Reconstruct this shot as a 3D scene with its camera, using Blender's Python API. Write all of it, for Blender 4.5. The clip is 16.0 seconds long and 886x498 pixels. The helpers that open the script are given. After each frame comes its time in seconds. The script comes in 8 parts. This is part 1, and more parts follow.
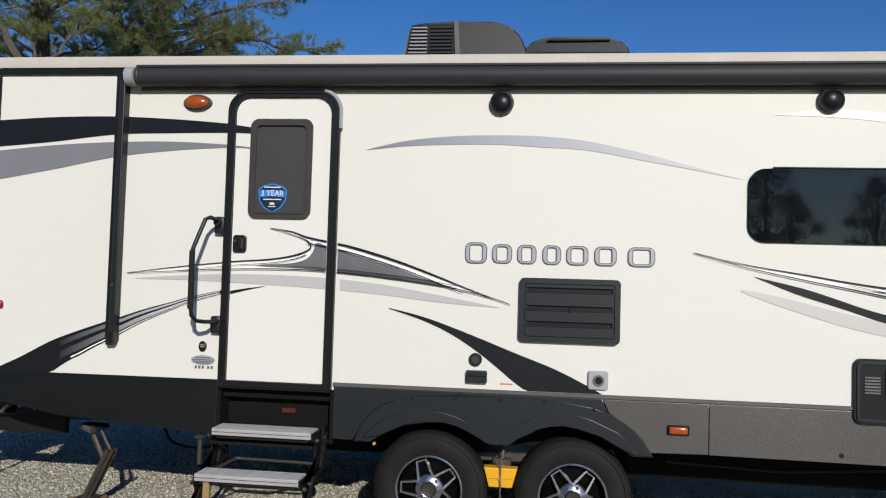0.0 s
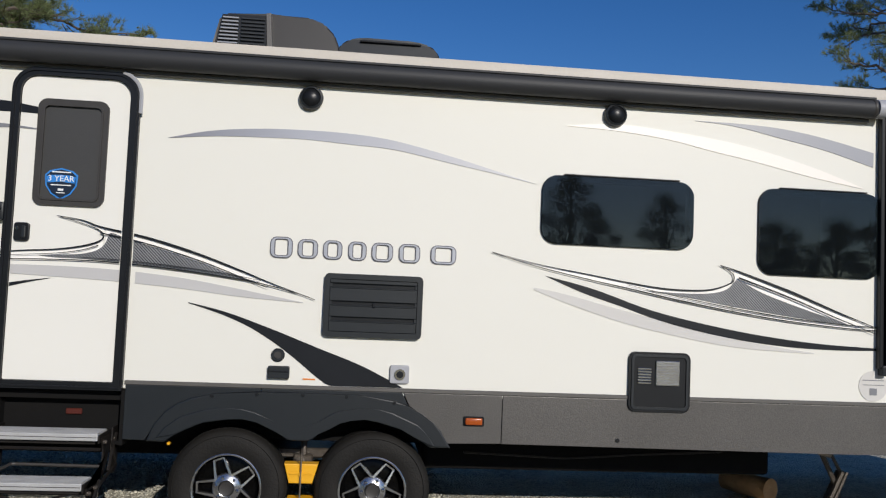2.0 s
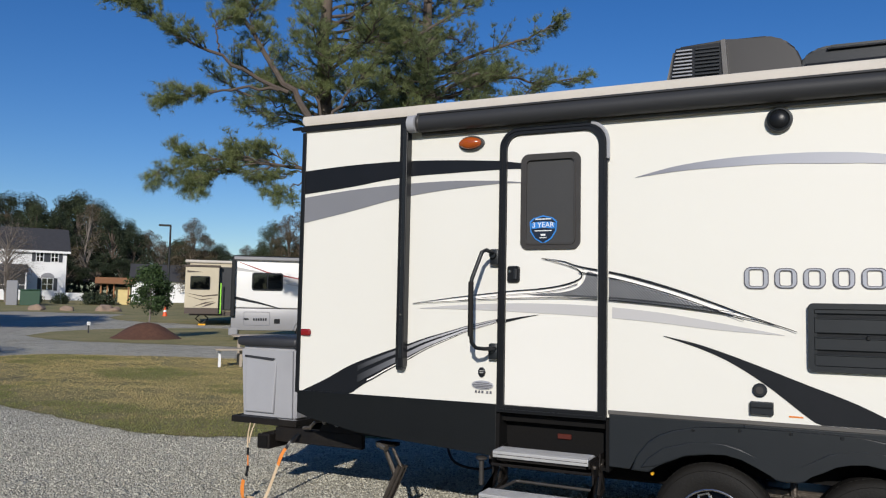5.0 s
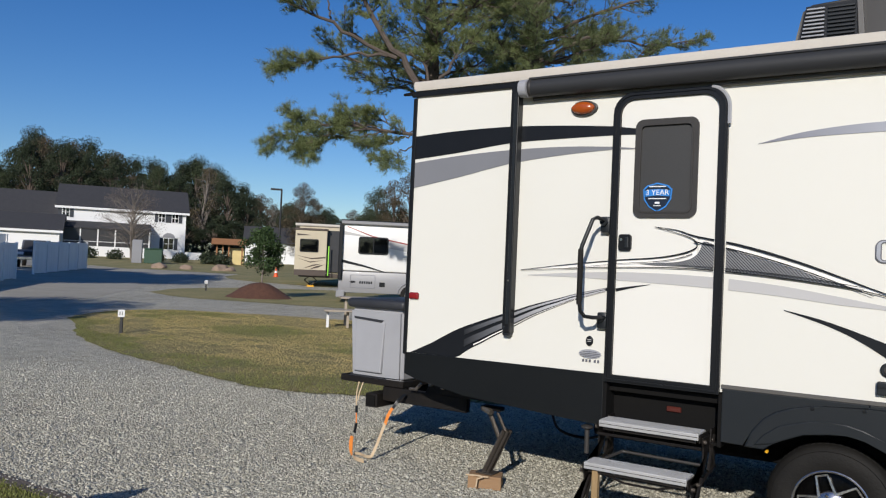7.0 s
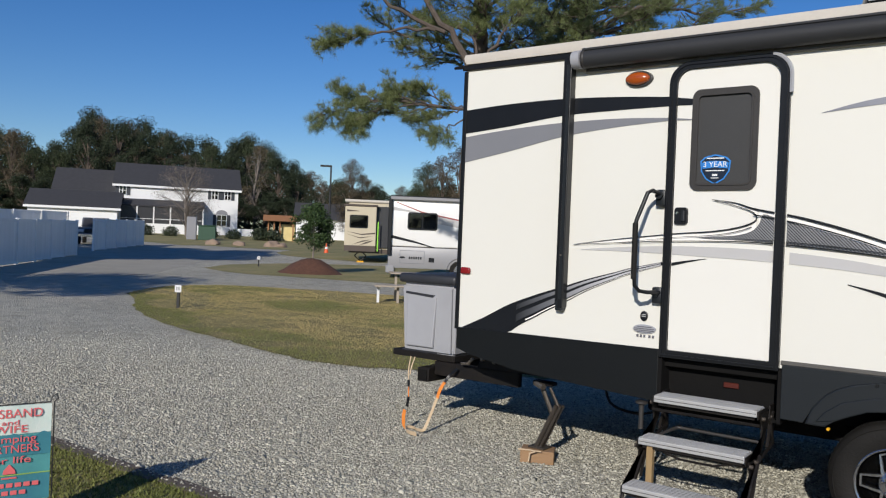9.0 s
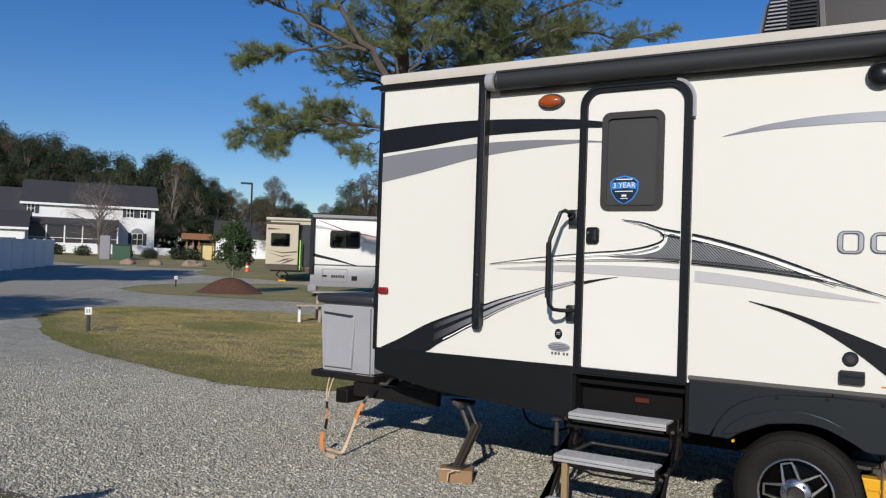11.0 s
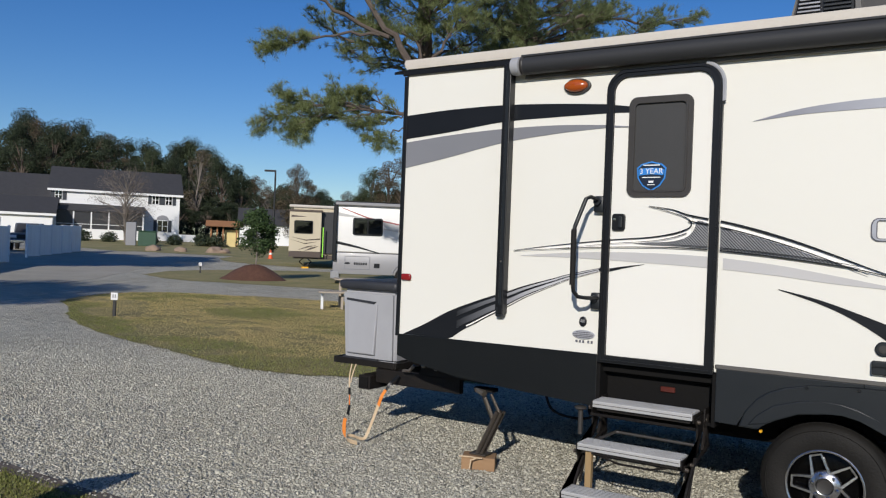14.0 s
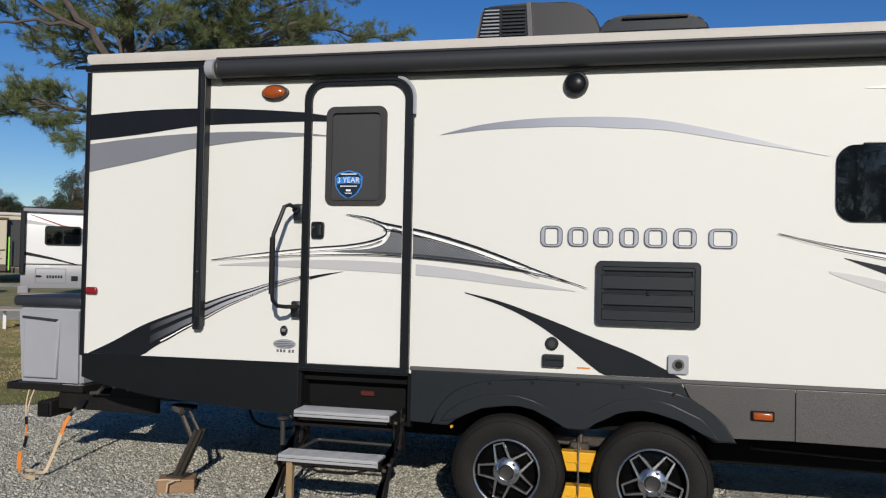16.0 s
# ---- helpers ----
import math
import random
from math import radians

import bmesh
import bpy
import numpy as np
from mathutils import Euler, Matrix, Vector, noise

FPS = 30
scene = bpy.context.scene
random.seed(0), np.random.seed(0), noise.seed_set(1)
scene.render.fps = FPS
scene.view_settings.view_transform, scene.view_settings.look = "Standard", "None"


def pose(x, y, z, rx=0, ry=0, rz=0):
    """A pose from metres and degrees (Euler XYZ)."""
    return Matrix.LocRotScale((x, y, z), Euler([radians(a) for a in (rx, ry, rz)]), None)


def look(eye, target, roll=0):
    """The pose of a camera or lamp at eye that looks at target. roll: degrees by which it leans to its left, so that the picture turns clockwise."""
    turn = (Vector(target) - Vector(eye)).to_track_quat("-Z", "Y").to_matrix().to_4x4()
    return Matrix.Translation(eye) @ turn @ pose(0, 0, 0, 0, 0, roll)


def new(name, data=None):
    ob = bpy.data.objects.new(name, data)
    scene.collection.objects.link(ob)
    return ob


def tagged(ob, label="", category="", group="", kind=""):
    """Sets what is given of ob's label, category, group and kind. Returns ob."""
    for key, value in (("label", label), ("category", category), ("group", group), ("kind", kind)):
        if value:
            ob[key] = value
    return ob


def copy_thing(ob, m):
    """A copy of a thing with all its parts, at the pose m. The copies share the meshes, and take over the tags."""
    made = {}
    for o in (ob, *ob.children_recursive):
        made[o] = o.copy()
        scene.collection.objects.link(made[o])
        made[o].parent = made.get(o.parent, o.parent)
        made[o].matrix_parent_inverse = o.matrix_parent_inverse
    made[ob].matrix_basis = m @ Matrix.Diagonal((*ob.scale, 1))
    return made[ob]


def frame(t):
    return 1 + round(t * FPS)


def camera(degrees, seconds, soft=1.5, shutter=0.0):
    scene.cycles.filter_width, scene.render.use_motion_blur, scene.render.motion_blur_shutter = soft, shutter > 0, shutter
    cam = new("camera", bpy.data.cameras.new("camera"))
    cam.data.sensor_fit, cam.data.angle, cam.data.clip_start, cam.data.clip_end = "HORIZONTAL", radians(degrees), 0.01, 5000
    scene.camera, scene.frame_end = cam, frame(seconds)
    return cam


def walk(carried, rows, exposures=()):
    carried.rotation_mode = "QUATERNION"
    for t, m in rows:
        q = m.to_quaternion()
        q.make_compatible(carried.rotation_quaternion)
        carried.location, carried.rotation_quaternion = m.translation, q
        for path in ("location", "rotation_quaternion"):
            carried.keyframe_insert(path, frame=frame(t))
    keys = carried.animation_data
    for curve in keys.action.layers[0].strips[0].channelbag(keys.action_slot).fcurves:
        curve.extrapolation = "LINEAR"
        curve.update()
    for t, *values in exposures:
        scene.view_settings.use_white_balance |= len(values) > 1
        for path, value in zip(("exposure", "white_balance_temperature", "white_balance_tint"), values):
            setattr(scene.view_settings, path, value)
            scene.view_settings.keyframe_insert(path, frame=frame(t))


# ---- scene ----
cam = camera(58.2, 16.0, 1.2)
PATH = [
    (0, (3.695, -4.94, 1.633), (3.443, -2.958, 1.719), 1.7),
    (0.5, (3.734, -4.939, 1.582), (3.608, -2.946, 1.675), 1.6),
    (1, (3.762, -4.954, 1.566), (3.736, -2.957, 1.678), 1.9),
    (1.5, (3.778, -4.967, 1.58), (3.867, -2.972, 1.697), 2.3),
    (2, (3.786, -4.984, 1.577), (3.982, -2.997, 1.692), 2.4),
    (2.5, (3.785, -5.018, 1.571), (3.897, -3.025, 1.699), 1.1),
    (3, (3.736, -5.012, 1.577), (3.656, -3.019, 1.718), 1.2),
    (3.5, (3.703, -5.044, 1.592), (3.421, -3.071, 1.752), 2.3),
    (4, (3.672, -5.059, 1.626), (3.191, -3.124, 1.791), 1.5),
    (4.5, (3.632, -5.054, 1.635), (2.981, -3.169, 1.788), 0.3),
    (5, (3.624, -5.079, 1.628), (2.767, -3.278, 1.77), 1.1),
    (5.2, (3.616, -5.085, 1.635), (2.69, -3.318, 1.773), 1.5),
    (7.5, (3.577, -5.093, 1.618), (2.472, -3.426, 1.658), 2.3),
    (8, (3.564, -5.092, 1.625), (2.417, -3.454, 1.659), 2.1),
    (8.5, (3.555, -5.09, 1.61), (2.377, -3.474, 1.615), 2.3),
    (9, (3.556, -5.091, 1.615), (2.376, -3.477, 1.599), 2.3),
    (9.5, (3.578, -5.096, 1.626), (2.434, -3.456, 1.635), 2.1),
    (10, (3.59, -5.075, 1.63), (2.522, -3.384, 1.667), 1.7),
    (10.2, (3.602, -5.075, 1.64), (2.567, -3.365, 1.684), 1.6),
    (12.5, (3.588, -5.034, 1.621), (2.568, -3.314, 1.647), 2.0),
    (13, (3.581, -5.042, 1.622), (2.546, -3.331, 1.639), 2.1),
    (13.5, (3.575, -5.047, 1.623), (2.513, -3.352, 1.641), 2.0),
    (14, (3.571, -5.031, 1.622), (2.501, -3.342, 1.625), 2.2),
    (14.5, (3.605, -5.003, 1.623), (2.671, -3.235, 1.618), 1.8),
    (15, (3.644, -4.989, 1.629), (2.921, -3.124, 1.635), 1.1),
    (15.5, (3.667, -4.971, 1.63), (3.116, -3.049, 1.649), 1.2),
    (16, (3.69, -4.947, 1.63), (3.256, -2.995, 1.673), 1.2),
]
walk(cam, [(t, look(eye, target, roll)) for t, eye, target, roll in PATH], [(0, -0.12), (0.5, -0.19), (2, -0.18), (3, -0.16), (4.5, -0.07), (7.5, -0.03), (10, -0.05), (14.5, -0.06), (16, -0.16)])

# ---- world and sun ----
SUN_DIR = Vector((0.33, -0.944, 0.445)).normalized()  # towards the sun
world = bpy.data.worlds.new("sky")
scene.world = world
world.use_nodes = True
wn = world.node_tree.nodes
sky = wn.new("ShaderNodeTexSky")
sky.sky_type = "NISHITA"
sky.sun_disc = False
sky.sun_elevation = math.asin(SUN_DIR.z)
sky.sun_rotation = math.atan2(SUN_DIR.x, SUN_DIR.y)
sky.altitude = 300
sky.air_density = 1.0
sky.dust_density = 0.2
sky.ozone_density = 4.0
wn["Background"].inputs["Strength"].default_value = 0.096
deep = wn.new("ShaderNodeHueSaturation")
deep.inputs["Hue"].default_value = 0.512
deep.inputs["Saturation"].default_value = 1.27
world.node_tree.links.new(sky.outputs[0], deep.inputs["Color"])
world.node_tree.links.new(deep.outputs[0], wn["Background"].inputs["Color"])
sun_data = bpy.data.lights.new("sun", "SUN")
sun_data.energy = 4.2
sun_data.angle = radians(0.5)
sun_data.color = (1.0, 0.945, 0.868)
sun = new("sun", sun_data)
sun.matrix_world = look((30, -80, 40), Vector((30, -80, 40)) - SUN_DIR)


# ---- materials ----
def material(name, color, rough=0.5, metal=0.0, color2=None, scale=4.0, mix=0.5, bump=0.0, bump_scale=40.0, fine=0.0, coat=0.0, spec=0.5, island=0.0, obj=0.0, stretch=(1, 1, 1)):
    """A surface with a coarse and a fine variation of colour, and a fine relief."""
    m = bpy.data.materials.new(name)
    m.use_nodes = True
    n, l = m.node_tree.nodes, m.node_tree.links
    b = n["Principled BSDF"]
    b.inputs["Roughness"].default_value = rough
    b.inputs["Metallic"].default_value = metal
    b.inputs["Coat Weight"].default_value = coat
    b.inputs["Specular IOR Level"].default_value = spec
    tc = n.new("ShaderNodeTexCoord")
    mp = n.new("ShaderNodeMapping")
    mp.inputs["Scale"].default_value = stretch
    l.new(tc.outputs["Object"], mp.inputs["Vector"])
    c2 = color2 or tuple(c * 0.8 for c in color)
    n1 = n.new("ShaderNodeTexNoise")
    n1.inputs["Scale"].default_value = scale
    n1.inputs["Detail"].default_value = 6
    n1.inputs["Roughness"].default_value = 0.6
    l.new(mp.outputs[0], n1.inputs["Vector"])
    ramp = n.new("ShaderNodeMapRange")
    ramp.inputs["From Min"].default_value = 0.5 - 0.5 * (1 - mix) - 0.05
    ramp.inputs["From Max"].default_value = 0.5 + 0.5 * (1 - mix) + 0.05
    l.new(n1.outputs["Fac"], ramp.inputs["Value"])
    mx = n.new("ShaderNodeMix")
    mx.data_type = "RGBA"
    mx.inputs["A"].default_value = (*color, 1)
    mx.inputs["B"].default_value = (*c2, 1)
    l.new(ramp.outputs[0], mx.inputs["Factor"])
    out = mx.outputs["Result"]
    for source, amount in (("island", island), ("obj", obj), ("fine", fine)):
        if not amount:
            continue
        if source == "island":
            g = n.new("ShaderNodeNewGeometry").outputs["Random Per Island"]
        elif source == "obj":
            g = n.new("ShaderNodeObjectInfo").outputs["Random"]
        else:
            nf = n.new("ShaderNodeTexNoise")
            nf.inputs["Scale"].default_value = bump_scale
            nf.inputs["Detail"].default_value = 3
            l.new(mp.outputs[0], nf.inputs["Vector"])
            g = nf.outputs["Fac"]
        r = n.new("ShaderNodeMapRange")
        r.inputs["To Min"].default_value = 1 - amount
        r.inputs["To Max"].default_value = 1 + amount
        l.new(g, r.inputs["Value"])
        hv = n.new("ShaderNodeHueSaturation")
        l.new(out, hv.inputs["Color"])
        l.new(r.outputs[0], hv.inputs["Value"])
        out = hv.outputs["Color"]
    l.new(out, b.inputs["Base Color"])
    if bump:
        nb = n.new("ShaderNodeTexNoise")
        nb.inputs["Scale"].default_value = bump_scale
        nb.inputs["Detail"].default_value = 4
        l.new(mp.outputs[0], nb.inputs["Vector"])
        bp = n.new("ShaderNodeBump")
        bp.inputs["Strength"].default_value = bump
        bp.inputs["Distance"].default_value = 0.02
        l.new(nb.outputs["Fac"], bp.inputs["Height"])
        l.new(bp.outputs[0], b.inputs["Normal"])
    return m


def leaf_material(name, color, color2, island=0.35, through_light=0.0):
    m = material(name, color, 0.6, 0, color2, 0.6, 0.4, island=island, spec=0.25)
    b = m.node_tree.nodes["Principled BSDF"]
    if through_light:
        # thin leaves pass some of the light on
        n, l = m.node_tree.nodes, m.node_tree.links
        t, mix = n.new("ShaderNodeBsdfTranslucent"), n.new("ShaderNodeMixShader")
        mix.inputs[0].default_value = through_light
        l.new(b.inputs["Base Color"].links[0].from_socket, t.inputs["Color"])
        l.new(b.outputs[0], mix.inputs[1])
        l.new(t.outputs[0], mix.inputs[2])
        l.new(mix.outputs[0], n["Material Output"].inputs["Surface"])
    return m


M = {}
M["gelcoat"] = material("gelcoat", (0.72, 0.708, 0.652), 0.5, 0, (0.69, 0.678, 0.62), 0.7, 0.3, 0.02, 3.0, spec=0.35)
M["door_skin"] = material("door_skin", (0.742, 0.73, 0.68), 0.5, 0, (0.72, 0.706, 0.655), 1.3, 0.3, 0.03, 5.0, spec=0.35)
M["roof_edge"] = material("roof_edge", (0.56, 0.52, 0.46), 0.6, 0, (0.47, 0.43, 0.37), 3, 0.3, 0.1, 60, fine=0.06)
M["black_trim"] = material("black_trim", (0.007, 0.008, 0.010), 0.35, 0, (0.012, 0.013, 0.015), 6, 0.4, 0.05, 120, spec=0.3)
M["black_plastic"] = material("black_plastic", (0.0105, 0.0135, 0.0165), 0.42, 0, (0.0145, 0.0175, 0.021), 5, 0.4, 0.06, 220, fine=0.1, spec=0.35)
M["skirt"] = material("skirt", (0.0055, 0.0068, 0.008), 0.4, 0, (0.0085, 0.0098, 0.011), 3, 0.4, 0.05, 160, spec=0.3)
M["awning_cloth"] = material("awning_cloth", (0.025, 0.0265, 0.030), 0.55, 0, (0.034, 0.035, 0.038), 4, 0.4, 0.06, 150, stretch=(0.2, 1, 1), spec=0.3)
M["underbody"] = material("underbody", (0.005, 0.005, 0.0055), 0.85, 0, (0.008, 0.0075, 0.007), 5, 0.4, 0.08, 40, spec=0.15)
M["frame_steel"] = material("frame_steel", (0.008, 0.008, 0.009), 0.5, 0.2, (0.02, 0.016, 0.013), 7, 0.55, 0.2, 90, spec=0.3)
M["steel"] = material("steel", (0.33, 0.31, 0.28), 0.42, 0.85, (0.16, 0.12, 0.09), 14, 0.45, 0.2, 90)
M["jack_steel"] = material("jack_steel", (0.10, 0.085, 0.07), 0.5, 0.5, (0.05, 0.04, 0.032), 12, 0.45, 0.25, 80)
M["dull_red"] = material("dull_red", (0.09, 0.016, 0.009), 0.4, 0, (0.06, 0.011, 0.008), 20, 0.3)
M["bark_limb"] = material("bark_limb", (0.125, 0.098, 0.08), 0.9, 0, (0.065, 0.05, 0.041), 7, 0.5, 0.7, 18)
M["chrome"] = material("chrome", (0.75, 0.75, 0.76), 0.14, 1.0, (0.6, 0.6, 0.62), 8, 0.3)
M["alloy"] = material("alloy", (0.60, 0.60, 0.61), 0.24, 0.95, (0.42, 0.42, 0.43), 14, 0.4, 0.05, 90, fine=0.12)
M["alloy_black"] = material("alloy_black", (0.002, 0.002, 0.0022), 0.14, 0.0, (0.003, 0.003, 0.003), 9, 0.4, spec=0.1)
M["tread_alu"] = material("tread_alu", (0.50, 0.50, 0.50), 0.5, 0.3, (0.38, 0.38, 0.375), 7, 0.4, 0.15, 130, fine=0.08)
M["rubber"] = material("rubber", (0.0075, 0.0073, 0.007), 0.7, 0, (0.016, 0.0145, 0.013), 5, 0.5, 0.15, 70, spec=0.22)
M["amber"] = material("amber", (0.40, 0.085, 0.012), 0.2, 0, (0.30, 0.055, 0.008), 25, 0.3, coat=0.5)
M["red_lens"] = material("red_lens", (0.27, 0.014, 0.017), 0.25, 0, (0.2, 0.01, 0.012), 20, 0.3, coat=0.4)
M["decal_black"] = material("decal_black", (0.008, 0.0095, 0.0125), 0.35, 0, (0.012, 0.0135, 0.017), 4, 0.4, spec=0.3)
M["decal_grey"] = material("decal_grey", (0.19, 0.195, 0.215), 0.3, 0.0, (0.21, 0.215, 0.235), 2, 0.4)
M["decal_silver"] = material("decal_silver", (0.45, 0.445, 0.445), 0.3, 0.0, (0.52, 0.51, 0.505), 1.2, 0.2)
M["decal_pale"] = material("decal_pale", (0.55, 0.535, 0.515), 0.3, 0.0, (0.59, 0.575, 0.55), 1.2, 0.2)
M["decal_cream"] = material("decal_cream", (0.83, 0.785, 0.73), 0.4, 0.0, (0.80, 0.755, 0.70), 1.2, 0.2)
M["decal_mid"] = material("decal_mid", (0.30, 0.305, 0.335), 0.3, 0.0, (0.36, 0.365, 0.395), 1.2, 0.2)
M["decal_white"] = material("decal_white", (0.90, 0.875, 0.83), 0.4, 0.0, (0.87, 0.84, 0.79), 1.2, 0.2)
M["letter_silver"] = material("letter_silver", (0.50, 0.51, 0.55), 0.28, 0.3, (0.38, 0.39, 0.43), 12, 0.3)
M["letter_edge"] = material("letter_edge", (0.09, 0.09, 0.11), 0.35, 0.0, (0.15, 0.15, 0.17), 12, 0.3)
M["sticker_blue"] = material("sticker_blue", (0.035, 0.22, 0.62), 0.35, 0, (0.03, 0.2, 0.56), 8, 0.4)
M["sticker_navy"] = material("sticker_navy", (0.008, 0.016, 0.035), 0.35, 0, (0.011, 0.02, 0.04), 8, 0.4)
M["paper_white"] = material("paper_white", (0.78, 0.78, 0.78), 0.5, 0, (0.70, 0.70, 0.70), 30, 0.4)
M["blind"] = material("blind", (0.046, 0.046, 0.046), 0.4, 0, (0.054, 0.053, 0.052), 5, 0.4, 0.05, 160, fine=0.10, spec=0.35)
M["window_trim"] = material("window_trim", (0.034, 0.032, 0.031), 0.45, 0, (0.045, 0.042, 0.04), 9, 0.4, 0.1, 160, spec=0.35)
M["moulding_grey"] = material("moulding_grey", (0.085, 0.08, 0.075), 0.4, 0, (0.11, 0.105, 0.098), 5, 0.4, 0.05, 160)
M["yellow"] = material("yellow", (0.80, 0.42, 0.015), 0.42, 0, (0.70, 0.34, 0.01), 9, 0.4, 0.1, 60)
M["wood_block"] = material("wood_block", (0.34, 0.21, 0.11), 0.75, 0, (0.24, 0.14, 0.07), 9, 0.4, 0.3, 60, stretch=(0.25, 1, 1))
M["bark"] = material("bark", (0.15, 0.115, 0.09), 0.9, 0, (0.075, 0.058, 0.047), 7, 0.5, 0.9, 16, stretch=(1, 1, 0.3))
M["bark_light"] = material("bark_light", (0.24, 0.21, 0.18), 0.9, 0, (0.13, 0.11, 0.095), 5, 0.5, 0.6, 16, stretch=(1, 1, 0.3))
M["log_wood"] = material("log_wood", (0.50, 0.29, 0.14), 0.8, 0, (0.30, 0.165, 0.075), 6, 0.5, 0.5, 30)
M["needles"] = leaf_material("needles", (0.30, 0.335, 0.14), (0.19, 0.23, 0.105), 0.4, 0.45)
M["needles_dark"] = leaf_material("needles_dark", (0.25, 0.285, 0.125), (0.155, 0.19, 0.092), 0.4, 0.45)
M["leaf_green"] = leaf_material("leaf_green", (0.062, 0.078, 0.036), (0.036, 0.047, 0.024), 0.45)
M["leaf_dark"] = leaf_material("leaf_dark", (0.042, 0.056, 0.029), (0.024, 0.033, 0.018), 0.45)
M["leaf_autumn"] = leaf_material("leaf_autumn", (0.115, 0.088, 0.052), (0.07, 0.056, 0.034), 0.3)
M["leaf_shrub"] = leaf_material("leaf_shrub", (0.05, 0.085, 0.028), (0.025, 0.045, 0.015), 0.4)
M["bare_twig"] = leaf_material("bare_twig", (0.19, 0.15, 0.12), (0.12, 0.095, 0.078), 0.3)
M["gravel_stone"] = material("gravel_stone", (0.455, 0.436, 0.364), 0.9, 0, (0.345, 0.33, 0.277), 9, 0.4, 0.3, 120, island=0.45, spec=0.15)
M["grass_blade"] = leaf_material("grass_blade", (0.34, 0.27, 0.10), (0.43, 0.34, 0.155), 0.45)
M["grass_green"] = leaf_material("grass_green", (0.105, 0.135, 0.033), (0.18, 0.17, 0.055), 0.45)
M["mulch"] = material("mulch", (0.12, 0.054, 0.034), 0.95, 0, (0.065, 0.03, 0.02), 6, 0.5, 0.8, 25, fine=0.3)
M["timber_edge"] = material("timber_edge", (0.15, 0.12, 0.095), 0.9, 0, (0.075, 0.06, 0.05), 4, 0.45, 0.6, 40, fine=0.25, stretch=(0.3, 1, 1))
M["resin_grey"] = material("resin_grey", (0.36, 0.365, 0.39), 0.5, 0, (0.31, 0.315, 0.335), 4, 0.4, 0.1, 120)
M["resin_lid"] = material("resin_lid", (0.022, 0.024, 0.03), 0.5, 0, (0.034, 0.036, 0.042), 5, 0.4, 0.1, 120)
M["strap_cream"] = material("strap_cream", (0.60, 0.47, 0.32), 0.8, 0, (0.5, 0.36, 0.22), 10, 0.4, 0.2, 180)
M["strap_orange"] = material("strap_orange", (0.75, 0.24, 0.03), 0.7, 0, (0.66, 0.2, 0.03), 10, 0.4, 0.2, 180)
M["siding"] = material("siding", (0.80, 0.80, 0.79), 0.55, 0, (0.74, 0.74, 0.735), 0.8, 0.4, 0.15, 14, stretch=(0.05, 0.05, 1))
M["shingle"] = material("shingle", (0.032, 0.032, 0.036), 0.9, 0, (0.048, 0.048, 0.052), 2.5, 0.4, 0.4, 14, fine=0.2)
M["shutter"] = material("shutter", (0.04, 0.045, 0.055), 0.6, 0, None, 3, 0.4)
M["screen_dark"] = material("screen_dark", (0.03, 0.03, 0.032), 0.35, 0, (0.05, 0.05, 0.052), 2, 0.4)
M["vinyl_fence"] = material("vinyl_fence", (0.88, 0.87, 0.85), 0.4, 0, (0.80, 0.79, 0.77), 1.5, 0.4, 0.05, 30, obj=0.05)
M["rv_white"] = material("rv_white", (0.78, 0.775, 0.76), 0.3, 0, (0.73, 0.725, 0.71), 1, 0.4, coat=0.2)
M["rv_grey"] = material("rv_grey", (0.27, 0.27, 0.285), 0.4, 0, (0.24, 0.24, 0.255), 1, 0.4, coat=0.2)
M["rv_cream"] = material("rv_cream", (0.56, 0.49, 0.36), 0.35, 0, (0.5, 0.44, 0.32), 1, 0.4, coat=0.2)
M["rv_brown"] = material("rv_brown", (0.07, 0.05, 0.04), 0.4, 0, (0.09, 0.07, 0.055), 1, 0.4)
M["rv_red"] = material("rv_red", (0.33, 0.06, 0.06), 0.4, 0, None, 1, 0.4)
M["lime"] = material("lime", (0.30, 0.75, 0.06), 0.5, 0, None, 5, 0.4)
M["post_wood"] = material("post_wood", (0.42, 0.36, 0.29), 0.8, 0, (0.32, 0.27, 0.21), 6, 0.4, 0.3, 50)
M["prop_wood"] = material("prop_wood", (0.36, 0.25, 0.12), 0.75, 0, (0.26, 0.17, 0.08), 9, 0.4, 0.3, 50, stretch=(1, 1, 0.2))
M["cedar"] = material("cedar", (0.36, 0.17, 0.07), 0.7, 0, (0.26, 0.12, 0.05), 3, 0.4, 0.2, 30)
M["pale_yellow"] = material("pale_yellow", (0.72, 0.58, 0.26), 0.6, 0, None, 2, 0.4)
M["green_box"] = material("green_box", (0.035, 0.085, 0.05), 0.5, 0, (0.03, 0.07, 0.042), 3, 0.4)
M["cone_orange"] = material("cone_orange", (0.80, 0.11, 0.02), 0.5, 0, None, 5, 0.4)
M["boulder"] = material("boulder", (0.33, 0.24, 0.17), 0.9, 0, (0.22, 0.16, 0.12), 3, 0.5, 0.6, 12)
M["truck_paint"] = material("truck_paint", (0.16, 0.17, 0.185), 0.3, 0.3, (0.13, 0.14, 0.15), 3, 0.4, coat=0.5)
M["lamp_black"] = material("lamp_black", (0.015, 0.015, 0.016), 0.5, 0, None, 3, 0.4)
M["flag_teal"] = material("flag_teal", (0.09, 0.34, 0.33), 0.8, 0, (0.06, 0.25, 0.27), 9, 0.4, 0.15, 200)
